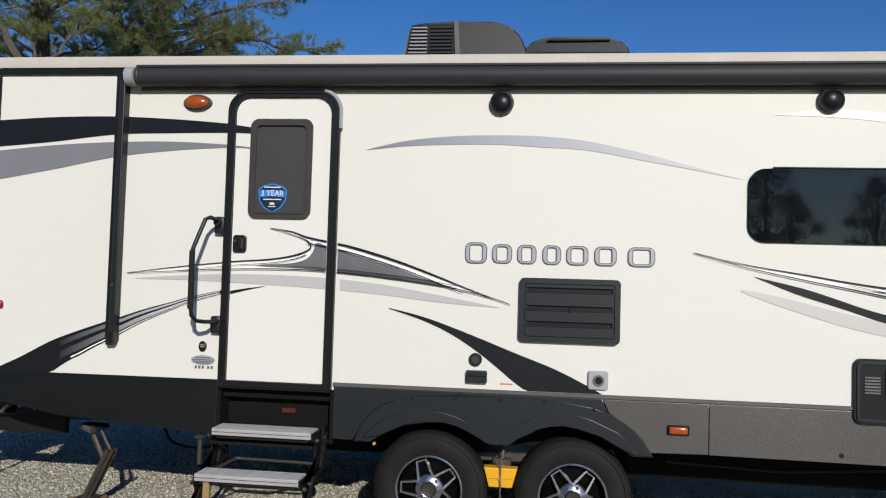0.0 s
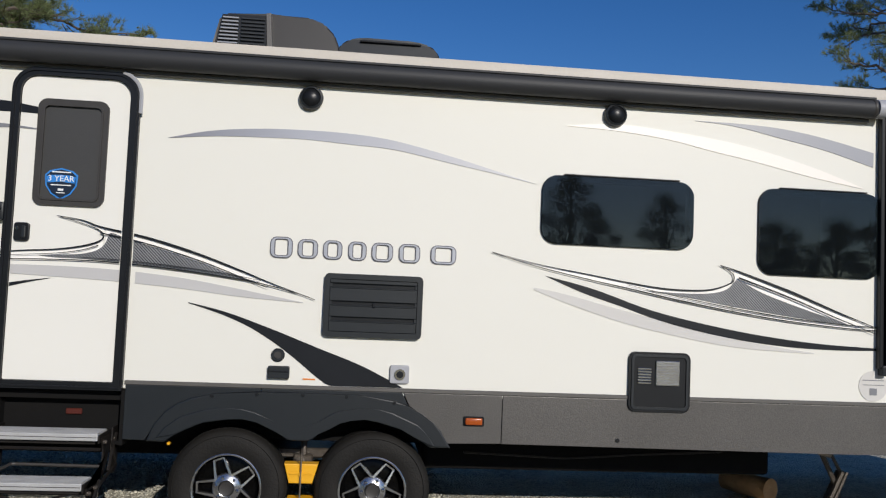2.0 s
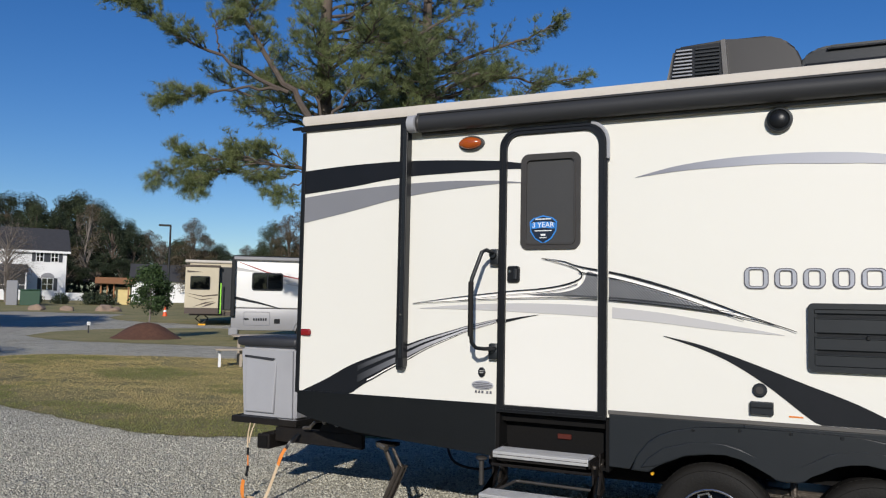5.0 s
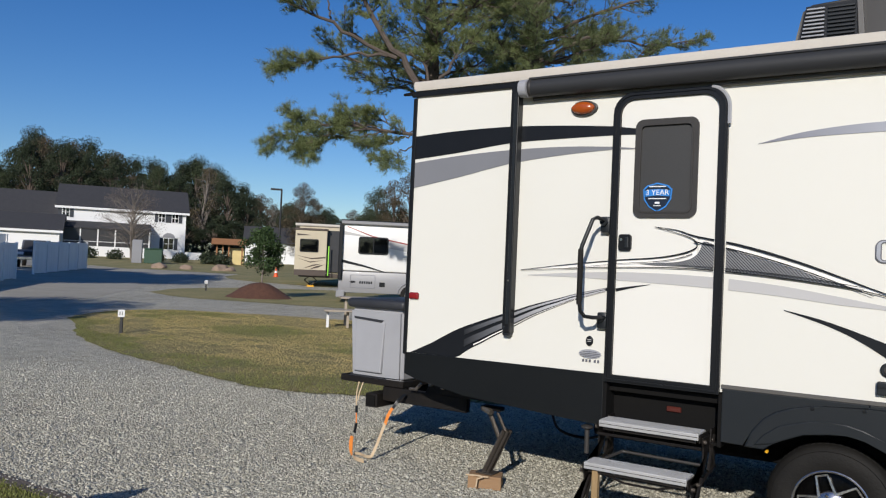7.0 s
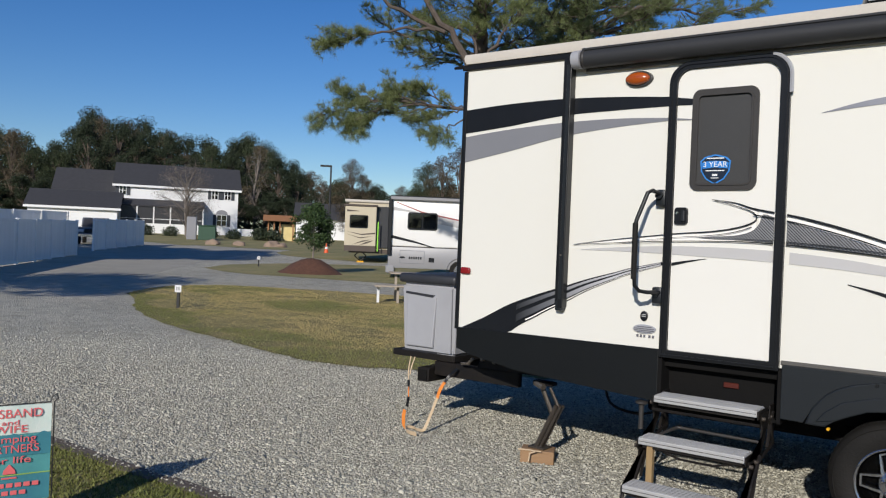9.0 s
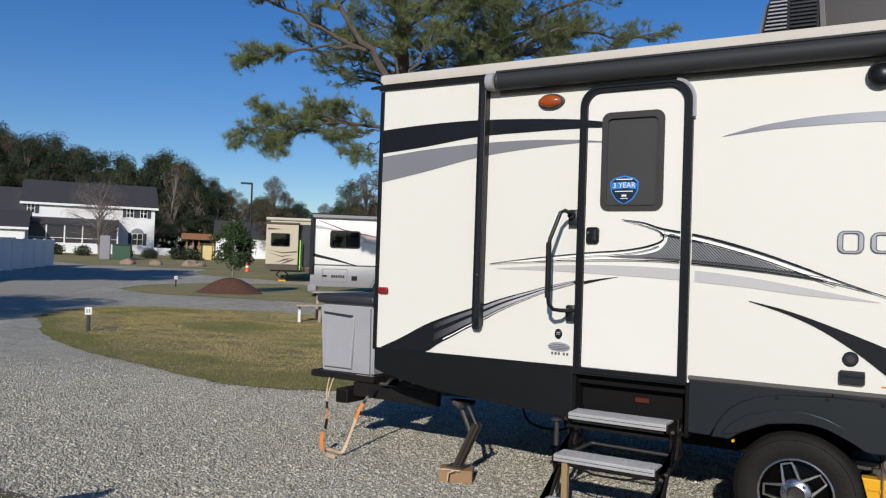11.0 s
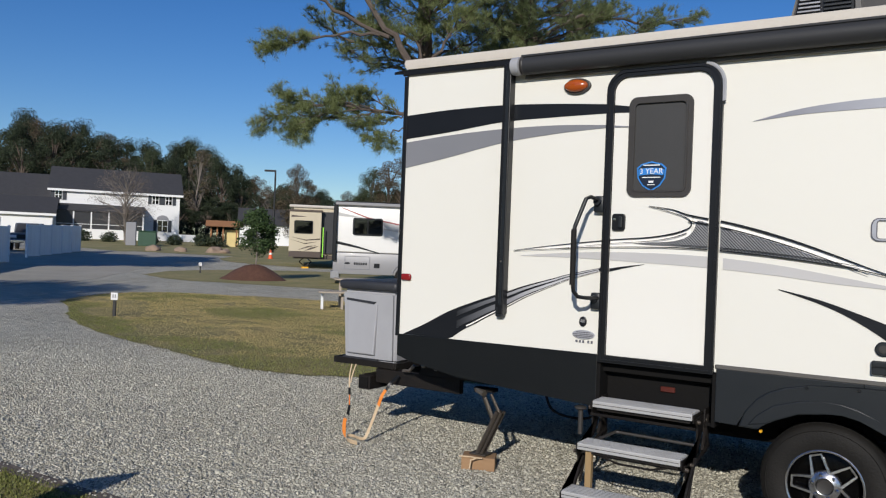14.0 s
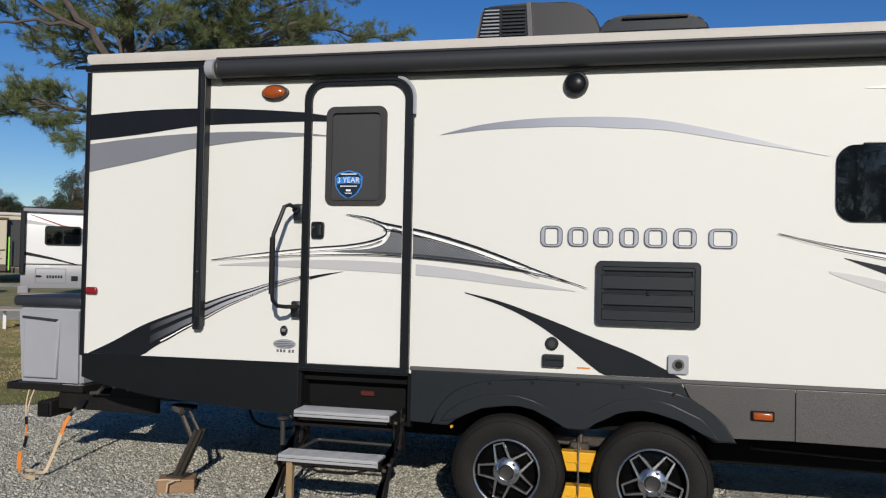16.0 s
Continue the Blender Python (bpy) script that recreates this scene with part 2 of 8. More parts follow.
M["flag_pale"] = material("flag_pale", (0.74, 0.76, 0.7), 0.8, 0, (0.5, 0.68, 0.62), 12, 0.4, 0.15, 200)
M["flag_navy"] = material("flag_navy", (0.035, 0.17, 0.24), 0.8, 0, (0.05, 0.24, 0.27), 9, 0.4, 0.15, 200)
M["flag_lime"] = material("flag_lime", (0.30, 0.5, 0.12), 0.8, 0, None, 9, 0.4)
M["flag_coral"] = material("flag_coral", (0.78, 0.16, 0.16), 0.8, 0, (0.7, 0.13, 0.14), 9, 0.4)


def glass(name, tint):
    m = bpy.data.materials.new(name)
    m.use_nodes = True
    b = m.node_tree.nodes["Principled BSDF"]
    b.inputs["Base Color"].default_value = (*tint, 1)
    b.inputs["Roughness"].default_value = 0.015
    b.inputs["IOR"].default_value = 1.52
    b.inputs["Transmission Weight"].default_value = 0.9
    return m


M["tinted_glass"] = glass("tinted_glass", (0.05, 0.065, 0.075))
M["dark_glass"] = glass("dark_glass", (0.02, 0.025, 0.03))


def ground_material():
    """Grey gravel with a lawn of worn, yellowing grass, told apart by the lie of the land."""
    m = bpy.data.materials.new("gravel_ground")
    m.use_nodes = True
    n, l = m.node_tree.nodes, m.node_tree.links
    b = n["Principled BSDF"]
    b.inputs["Roughness"].default_value = 0.92
    tc = n.new("ShaderNodeTexCoord")
    v = n.new("ShaderNodeTexVoronoi")
    v.inputs["Scale"].default_value = 52
    l.new(tc.outputs["Object"], v.inputs["Vector"])
    big = n.new("ShaderNodeTexNoise")
    big.inputs["Scale"].default_value = 0.35
    big.inputs["Detail"].default_value = 5
    l.new(tc.outputs["Object"], big.inputs["Vector"])
    mid = n.new("ShaderNodeTexNoise")
    mid.inputs["Scale"].default_value = 3
    mid.inputs["Detail"].default_value = 6
    l.new(tc.outputs["Object"], mid.inputs["Vector"])
    bw = n.new("ShaderNodeSeparateColor")
    l.new(v.outputs["Color"], bw.inputs[0])
    add = n.new("ShaderNodeMath")
    add.operation = "MULTIPLY_ADD"
    l.new(bw.outputs[0], add.inputs[0])
    add.inputs[1].default_value = 0.55
    l.new(mid.outputs["Fac"], add.inputs[2])
    r = n.new("ShaderNodeValToRGB")
    r.color_ramp.elements[0].position, r.color_ramp.elements[0].color = 0.35, (0.255, 0.242, 0.197, 1)
    r.color_ramp.elements[1].position, r.color_ramp.elements[1].color = 1.05, (0.56, 0.532, 0.435, 1)
    l.new(add.outputs[0], r.inputs["Fac"])
    tint = n.new("ShaderNodeMix")
    tint.data_type, tint.blend_type = "RGBA", "MULTIPLY"
    tint.inputs["Factor"].default_value = 0.6
    r2 = n.new("ShaderNodeValToRGB")
    r2.color_ramp.elements[0].position, r2.color_ramp.elements[0].color = 0.35, (0.75, 0.73, 0.71, 1)
    r2.color_ramp.elements[1].position, r2.color_ramp.elements[1].color = 0.65, (1, 1, 1, 1)
    l.new(big.outputs["Fac"], r2.inputs["Fac"])
    l.new(r.outputs[0], tint.inputs["A"])
    l.new(r2.outputs[0], tint.inputs["B"])
    l.new(tint.outputs["Result"], b.inputs["Base Color"])
    bp = n.new("ShaderNodeBump")
    bp.inputs["Strength"].default_value = 0.9
    bp.inputs["Distance"].default_value = 0.02
    bp.invert = True
    l.new(v.outputs["Distance"], bp.inputs["Height"])
    l.new(bp.outputs[0], b.inputs["Normal"])
    return m


M["gravel"] = ground_material()
M["lawn"] = material("lawn", (0.105, 0.12, 0.034), 0.95, 0, (0.31, 0.235, 0.105), 1.3, 0.5, 0.8, 13, fine=0.5)
M["far_lawn"] = material("far_lawn", (0.14, 0.15, 0.045), 0.95, 0, (0.34, 0.27, 0.12), 0.7, 0.5, 0.6, 7, fine=0.45)
M["road"] = material("road", (0.41, 0.38, 0.31), 0.92, 0, (0.29, 0.27, 0.22), 0.6, 0.5, 0.7, 18, fine=0.4)


# ---- building helpers ----
def obj(name, bm, mat, parent=None, label="", smooth=False):
    me = bpy.data.meshes.new(name)
    bmesh.ops.recalc_face_normals(bm, faces=bm.faces)
    bm.to_mesh(me)
    bm.free()
    me.materials.append(M[mat])
    if smooth:
        me.polygons.foreach_set("use_smooth", [True] * len(me.polygons))
        me.set_sharp_from_angle(angle=radians(38))
    ob = new(name, me)
    if parent is not None:
        ob.parent = parent
    if label:
        ob["label"] = label
    return ob


def part(name, bm, mat, parent, label="", smooth=False):
    return obj(name, bm, mat, parent, label, smooth)


def thing(name, label, category, group="", kind="", at=(0, 0, 0), turn=0.0):
    e = new(name)
    e.empty_display_size = 0.2
    e.matrix_world = pose(*at, 0, 0, turn)
    return tagged(e, label, category, group, kind)


def raw(name, verts, faces, mat, parent=None, smooth=False):
    """A mesh from arrays: all faces with the same count of corners."""
    verts, faces = np.asarray(verts, dtype=np.float32), np.asarray(faces, dtype=np.int32)
    me = bpy.data.meshes.new(name)
    k = faces.shape[1]
    me.vertices.add(len(verts))
    me.vertices.foreach_set("co", verts.ravel())
    me.loops.add(faces.size)
    me.loops.foreach_set("vertex_index", faces.ravel())
    me.polygons.add(len(faces))
    me.polygons.foreach_set("loop_start", np.arange(0, faces.size, k, dtype=np.int32))
    me.update(calc_edges=True)
    me.validate()
    me.materials.append(M[mat])
    if smooth:
        me.polygons.foreach_set("use_smooth", [True] * len(me.polygons))
    ob = new(name, me)
    if parent is not None:
        ob.parent = parent
    return ob


def box(bm, x0, x1, y0, y1, z0, z1, bevel=0.0, seg=1, m=None):
    got = bmesh.ops.create_cube(bm, size=1.0)["verts"]
    bmesh.ops.scale(bm, vec=(x1 - x0, y1 - y0, z1 - z0), verts=got)
    bmesh.ops.translate(bm, vec=((x0 + x1) / 2, (y0 + y1) / 2, (z0 + z1) / 2), verts=got)
    if m is not None:
        bmesh.ops.transform(bm, matrix=m, verts=got)
    if bevel:
        edges = list({e for v in got for e in v.link_edges})
        bmesh.ops.bevel(bm, geom=edges, offset=bevel, segments=seg, affect="EDGES", profile=0.5)
    return bm


def prism(bm, pts, y0, y1, bevel=0.0):
    """A plate of the outline pts, in x and z, from y0 to y1."""
    a = [bm.verts.new((x, y0, z)) for x, z in pts]
    b = [bm.verts.new((x, y1, z)) for x, z in pts]
    front = bm.faces.new(a)
    bm.faces.new(b[::-1])
    n = len(pts)
    for i in range(n):
        bm.faces.new((a[i], b[i], b[(i + 1) % n], a[(i + 1) % n]))
    if bevel:
        bmesh.ops.bevel(bm, geom=list(front.edges), offset=bevel, segments=2, affect="EDGES", profile=0.5)
    return bm


def rounded(x0, x1, z0, z1, r, n=6, corners="abcd", low=None):
    """The outline of a rectangle with rounded corners: a lower left, b lower right, c upper right, d upper left. low: the radius of a and b."""
    out = []
    if low:
        for cx, cz, a0, rr in ((x0 + low, z0 + low, 180, low), (x1 - low, z0 + low, 270, low), (x1 - r, z1 - r, 0, r), (x0 + r, z1 - r, 90, r)):
            out += [(cx + rr * math.cos(radians(a0 + 90 * i / n)), cz + rr * math.sin(radians(a0 + 90 * i / n))) for i in range(n + 1)]
        return out
    for key, cx, cz, a0, px, pz in (("a", x0 + r, z0 + r, 180, x0, z0), ("b", x1 - r, z0 + r, 270, x1, z0), ("c", x1 - r, z1 - r, 0, x1, z1), ("d", x0 + r, z1 - r, 90, x0, z1)):
        if key not in corners:
            out.append((px, pz))
            continue
        for i in range(n + 1):
            a = radians(a0 + 90 * i / n)
            out.append((cx + r * math.cos(a), cz + r * math.sin(a)))
    return out


def ring(bm, outer, inner, y0, y1):
    """A frame between two outlines with the same count of points."""
    n = len(outer)
    vs = [[bm.verts.new((x, y, z)) for x, z in pts] for pts, y in ((outer, y0), (inner, y0), (outer, y1), (inner, y1))]
    for i in range(n):
        j = (i + 1) % n
        bm.faces.new((vs[0][i], vs[0][j], vs[1][j], vs[1][i]))
        bm.faces.new((vs[2][i], vs[3][i], vs[3][j], vs[2][j]))
        bm.faces.new((vs[0][i], vs[2][i], vs[2][j], vs[0][j]))
        bm.faces.new((vs[1][i], vs[1][j], vs[3][j], vs[3][i]))
    return bm


def tube(bm, pts, r, n=8, cap=True):
    """A round bar along pts; r is one radius or one for each point."""
    pts = [Vector(p) for p in pts]
    rs = r if isinstance(r, (list, tuple)) else [r] * len(pts)
    rows, side = [], None
    for i, p in enumerate(pts):
        d = (pts[min(i + 1, len(pts) - 1)] - pts[max(i - 1, 0)]).normalized()
        if side is None:
            side = d.orthogonal().normalized()
        side = (side - d * side.dot(d)).normalized()
        up = d.cross(side)
        rows.append([bm.verts.new(p + rs[i] * (math.cos(2 * math.pi * k / n) * side + math.sin(2 * math.pi * k / n) * up)) for k in range(n)])
    for a, b in zip(rows, rows[1:]):
        for k in range(n):
            bm.faces.new((a[k], a[(k + 1) % n], b[(k + 1) % n], b[k]))
    if cap:
        bm.faces.new(rows[0][::-1])
        bm.faces.new(rows[-1])
    return bm


def lathe(bm, profile, n=32, centre=(0, 0, 0), axis="y", cap=True):
    """Turns a profile of (radius, along) round an axis."""
    rows = []
    for r, h in profile:
        row = []
        for k in range(n):
            c, s = r * math.cos(2 * math.pi * k / n), r * math.sin(2 * math.pi * k / n)
            p = {"y": (c, h, s), "z": (c, s, h), "x": (h, c, s)}[axis]
            row.append(bm.verts.new(Vector(p) + Vector(centre)))
        rows.append(row)
    for a, b in zip(rows, rows[1:]):
        for k in range(n):
            bm.faces.new((a[k], a[(k + 1) % n], b[(k + 1) % n], b[k]))
    if cap:
        bm.faces.new(rows[0][::-1])
        bm.faces.new(rows[-1])
    return bm


def spline(pts, n):
    """n points of a smooth curve through pts, evenly by their number."""
    p = [Vector(q) for q in pts]
    out = []
    for i in range(n):
        t = i / (n - 1) * (len(p) - 1)
        k = min(int(t), len(p) - 2)
        u = t - k
        a, b, c, d = p[max(k - 1, 0)], p[k], p[k + 1], p[min(k + 2, len(p) - 1)]
        out.append(0.5 * (2 * b + (c - a) * u + (2 * a - 5 * b + 4 * c - d) * u * u + (3 * b - a - 3 * c + d) * u**3))
    return out


def by_x(pts, n):
    """n points evenly by x along the smooth curve pts."""
    fine = spline([(x, z) for x, z in pts], 200)
    xs, zs = np.array([p[0] for p in fine]), np.array([p[1] for p in fine])
    at = np.linspace(xs[0], xs[-1], n)
    return list(zip(at.tolist(), np.interp(at, xs, zs).tolist()))


def band(bm, top, bottom, y=-0.004, n=40):
    """A thin film between two curves in x and z, lying on the wall."""
    a, b = by_x(top, n), by_x(bottom, n)
    for (p, q) in zip(zip(a, b), list(zip(a, b))[1:]):
        quad = []
        for x, z in (p[0], q[0], q[1], p[1]):
            quad.append(bm.verts.new((x, y, z)))
        bm.faces.new(quad)
    bmesh.ops.remove_doubles(bm, verts=bm.verts, dist=1e-5)
    got = bmesh.ops.extrude_face_region(bm, geom=list(bm.faces))
    bmesh.ops.translate(bm, vec=(0, 0.003, 0), verts=[v for v in got["geom"] if isinstance(v, bmesh.types.BMVert)])
    return bm


def ribbon(bm, pts, w0, w1, y=-0.007, n=30, mid=None):
    """A line on the wall whose width goes from w0 over mid to w1."""
    p = spline(pts, n)
    prev = None
    mid = (w0 + w1) / 2 if mid is None else mid
    for i, q in enumerate(p):
        t = i / (n - 1)
        w = (w0 + (mid - w0) * 2 * t) if t < 0.5 else (mid + (w1 - mid) * (2 * t - 1))
        d = (p[min(i + 1, n - 1)] - p[max(i - 1, 0)]).normalized()
        s = Vector((-d[1], d[0])) * w / 2
        row = [bm.verts.new((q[0] + s[0], y, q[1] + s[1])), bm.verts.new((q[0] - s[0], y, q[1] - s[1]))]
        if prev:
            bm.faces.new((prev[0], row[0], row[1], prev[1]))
        prev = row
    return bm


def text_mesh(words, size, y_turn, mat, parent, name, at, width=None, depth=0.001):
    """Words as a flat mesh, reading along +x on a wall that faces -y."""
    cu = bpy.data.curves.new(name, "FONT")
    cu.body, cu.size, cu.extrude, cu.align_x, cu.align_y = words, size, depth, "CENTER", "CENTER"
    tmp = new(name, cu)
    me = bpy.data.meshes.new_from_object(tmp.evaluated_get(bpy.context.evaluated_depsgraph_get()))
    bpy.data.objects.remove(tmp)
    me.materials.append(M[mat])
    ob = new(name, me)
    if width:
        xs = [v.co.x for v in me.vertices]
        k = width / max(max(xs) - min(xs), 1e-6)
        for v in me.vertices:
            v.co.x *= k
    ob.parent = parent
    ob.matrix_local = pose(*at, 90, 0, y_turn)
    return ob


# ---- ground ----
def rise(x, y):
    """The height of the land, which climbs gently away from the pitch."""
    r = math.hypot(x - 3.6, y + 5.1)
    return 0.00018 * max(0.0, min(r, 125) - 8) ** 2


def sheet(name, outline, lift, mat, label, category, step=1.0):
    """A patch of ground of the outline, a little above the land, with a soft edge of its own."""
    bm = bmesh.new()
    f = bm.faces.new([bm.verts.new((x, y, 0)) for x, y in outline])
    bmesh.ops.triangulate(bm, faces=[f])
    for _ in range(3):
        bmesh.ops.subdivide_edges(bm, edges=[e for e in bm.edges if e.calc_length() > step * 2], cuts=1)
        bmesh.ops.triangulate(bm, faces=bm.faces)
    for v in bm.verts:
        v.co.z = rise(v.co.x, v.co.y) + lift
    bmesh.ops.recalc_face_normals(bm, faces=bm.faces)
    if sum(f.normal.z for f in bm.faces) < 0:
        bmesh.ops.reverse_faces(bm, faces=bm.faces)
    me = bpy.data.meshes.new(name)
    bm.to_mesh(me)
    bm.free()
    me.materials.append(M[mat])
    return tagged(new(name, me), label, category, kind="structure")


def ground_sheet():
    rings = [0, 2, 4, 6, 8, 10, 13, 17, 22, 28, 35, 45, 55, 65, 80, 95, 110, 125, 160, 250, 500, 1500]
    n = 72
    verts, faces = [(3.6, -5.1, 0)], []
    for r in rings[1:]:
        for k in range(n):
            x, y = 3.6 + r * math.cos(2 * math.pi * k / n), -5.1 + r * math.sin(2 * math.pi * k / n)
            verts.append((x, y, rise(x, y)))
    bm = bmesh.new()
    vs = [bm.verts.new(v) for v in verts]
    for k in range(n):
        bm.faces.new((vs[0], vs[1 + k], vs[1 + (k + 1) % n]))
    for j in range(len(rings) - 2):
        for k in range(n):
            a, b = 1 + j * n + k, 1 + j * n + (k + 1) % n
            bm.faces.new((vs[a], vs[a + n], vs[b + n], vs[b]))
    return tagged(obj("ground", bm, "gravel"), "grey crushed gravel ground of a campground", "ground", kind="structure")


def edge_curve(pts, n, wobble=0.0, seed=1):
    rng = random.Random(seed)
    return [(p[0] + rng.uniform(-wobble, wobble), p[1] + rng.uniform(-wobble, wobble)) for p in spline(pts, n)]


ground_sheet()
ISLAND = edge_curve([(-12.9, 5.5), (-10.6, 4.1), (-8.4, 3.25), (-6.2, 2.72), (-4.4, 2.3), (-3.3, 2.35), (-2.3, 2.9), (0, 3.9), (4, 4.6), (12, 4.8)], 60, 0.05) + \
    edge_curve([(12, 12.5), (0, 13.2), (-6, 13.0), (-11.3, 12.4), (-14.2, 11.4), (-16.2, 10.0), (-15.6, 7.6), (-14.2, 6.1)], 40, 0.08, 2)
sheet("grass_island", ISLAND, 0.012, "lawn", "worn yellow-green grass island between gravel pitches", "grass", 0.8)
SECOND = edge_curve([(-24.5, 16.2), (-21.0, 15.2), (-17.0, 16.2), (-10, 17.5), (0, 18)], 24, 0.08, 3) + edge_curve([(0, 30), (-12, 30), (-22, 29), (-27, 24), (-26.6, 19)], 24, 0.1, 4)
sheet("grass_patch", SECOND, 0.012, "far_lawn", "worn grass patch with a mulched tree", "grass", 1.5)
LAWN = [(-60, -2.06), (-8, -2.06), (14, -2.06), (14, -40), (-60, -40)]
sheet("front_lawn", LAWN, 0.012, "lawn", "short green lawn beside the gravel pitch", "grass", 2.5)
ROAD = edge_curve([(-90, -12), (-45, 2), (-28, 6), (-21, 8.5), (-22, 12), (-27, 17.5), (-32, 23), (-44, 38), (-52, 48)], 40, 0.1, 5) + edge_curve([(-60, 52), (-56, 42), (-50, 33), (-62, 32), (-95, 30)], 24, 0.2, 6)
sheet("road", ROAD, 0.008, "road", "pale grey campground road", "road", 3)
FAR = edge_curve([(-49, 33), (-52, 42), (-50, 49), (-44, 40), (-36, 31), (-27, 30)], 24, 0.2, 7) + [(-20, 60), (-60, 120), (-130, 90), (-130, 34), (-70, 34.5)]
sheet("far_lawn", FAR, 0.02, "far_lawn", "lawn before a white house", "grass", 6)


def landscape_edging():
    for i in range(9):
        bm = bmesh.new()
        box(bm, -1.2, 1.2, -0.065, 0.065, -0.02, 0.022, 0.012, 2)
        for v in bm.verts:
            v.co.y += 0.012 * math.sin(3.1 * v.co.x + i)
        e = tagged(obj("landscape_timber", bm, "timber_edge"), "weathered brown landscape timber between lawn and gravel", "edging", "lawn edging timbers")
        e.matrix_world = pose(-14.2 + 2.42 * i, -1.985 + 0.01 * math.sin(i * 2.3), 0.0, 0, 0, 0.3 * math.sin(i))


landscape_edging()


def gravel_stones():
    """Loose stones on the pitch, thickest where the camera looks down on them."""
    rng = np.random.default_rng(5)
    n = 430000
    x = rng.uniform(-13.5, 4.5, n)
    y = rng.uniform(-2.06, 6.0, n)
    far = np.hypot(x - 3.6, y + 5.1)
    keep = (rng.random(n) < np.clip(1.55 - far / 11, 0.16, 1))
    edge = np.interp(x, [-13, -10.6, -8.4, -6.2, -4.4, -3.3, -2.3, 0, 4, 12], [5.5, 4.1, 3.25, 2.72, 2.3, 2.35, 2.9, 3.9, 4.6, 4.8])
    keep &= (y > -1.90) | (rng.random(n) < np.clip((y + 2.07) * 1.5, 0, 1))
    keep &= y < edge - 0.0 + rng.normal(0, 0.12, n)
    x, y = x[keep], y[keep]
    n = len(x)
    cube = np.array([(a, b, c) for a in (-1, 1) for b in (-1, 1) for c in (-1, 1)], dtype=float)
    quads = np.array([(0, 1, 3, 2), (4, 6, 7, 5), (0, 4, 5, 1), (2, 3, 7, 6), (1, 5, 7, 3)])
    size = rng.lognormal(math.log(0.0064), 0.32, n)
    v = cube[None] * (1 + rng.uniform(-0.45, 0.2, (n, 8, 3))) * np.stack([np.ones(n), rng.uniform(0.6, 1, n), rng.uniform(0.4, 0.75, n)], 1)[:, None]
    v *= size[:, None, None]
    a, t = rng.uniform(0, 6.3, n), rng.normal(0, 0.4, n)
    ca, sa, ct, st = np.cos(a)[:, None], np.sin(a)[:, None], np.cos(t)[:, None], np.sin(t)[:, None]
    xx, zz = v[..., 0] * ct - v[..., 2] * st, v[..., 0] * st + v[..., 2] * ct
    vx, vy = xx * ca - v[..., 1] * sa, xx * sa + v[..., 1] * ca
    out = np.stack([vx + x[:, None], vy + y[:, None], zz + (size * 0.35 + 0.02 * (y < -1.915))[:, None]], -1).reshape(-1, 3)
    faces = (quads[None] + 8 * np.arange(n)[:, None, None]).reshape(-1, 4)
    tagged(raw("gravel", out, faces, "gravel_stone"), "loose grey crushed stone gravel on the pitch", "gravel", kind="stuff")


gravel_stones()


def grass_blades(name, x, y, height, mat, label, seed, z0=0.01):
    rng = np.random.default_rng(seed)
    n = len(x)
    h = height * rng.uniform(0.5, 1.3, n)
    a = rng.uniform(0, 6.3, n)
    w = 0.16 * h + 0.003
    lean = rng.normal(0, 0.45, (n, 2)) * h[:, None]
    base = np.array([rise(p, q) for p, q in zip(x, y)]) + z0
    v = np.zeros((n, 3, 3))
    v[:, 0] = np.stack([x - w * np.cos(a), y - w * np.sin(a), base], 1)
    v[:, 1] = np.stack([x + w * np.cos(a), y + w * np.sin(a), base], 1)
    v[:, 2] = np.stack([x + lean[:, 0], y + lean[:, 1], base + h], 1)
    return tagged(raw(name, v.reshape(-1, 3), np.arange(3 * n).reshape(-1, 3), mat), label, "grass", kind="stuff")


def inside(x, y, poly):
    hit = np.zeros(len(x), bool)
    for (ax, ay), (bx, by) in zip(poly, poly[1:] + poly[:1]):
        c = (ay > y) != (by > y)
        with np.errstate(divide="ignore", invalid="ignore"):
            hit ^= c & (x < (bx - ax) * (y - ay) / (by - ay + 1e-12) + ax)
    return hit


def scatter_grass():
    rng = np.random.default_rng(8)
    x, y = rng.uniform(-17, 3, 330000), rng.uniform(2, 13.3, 330000)
    k = inside(x, y, ISLAND)
    x, y = x[k], y[k]
    edge = np.interp(x, [-13, -10.6, -8.4, -6.2, -4.4, -3.3, -2.3, 0], [5.5, 4.1, 3.25, 2.72, 2.3, 2.35, 2.9, 3.9])
    patch = np.array([noise.noise(Vector((p * 0.35, q * 0.6, 3.3))) + 0.5 * noise.noise(Vector((p * 1.5, q * 1.9, 7.3))) for p, q in zip(x, y)])
    dry = patch + rng.normal(0, 0.18, len(x)) + np.clip((y - edge - 1.35) * 0.45, -0.6, 0.2) > 0.0
    bald = (patch > 0.3) & (rng.random(len(x)) < 0.6)
    dry &= ~bald
    x, y, dry = x[~bald], y[~bald], dry[~bald]
    grass_blades("island_grass", x[dry], y[dry], 0.018, "grass_blade", "dry yellowing grass blades on the island", 3)
    grass_blades("island_grass", x[~dry], y[~dry], 0.020, "grass_green", "short green grass blades on the island", 4)
    x, y = rng.normal(-1.5, 6.0, 150000), -2.0 - rng.exponential(1.1, 150000)
    grass_blades("lawn_grass", x, y, 0.020, "grass_green", "short green grass blades on the front lawn", 6)


scatter_grass()


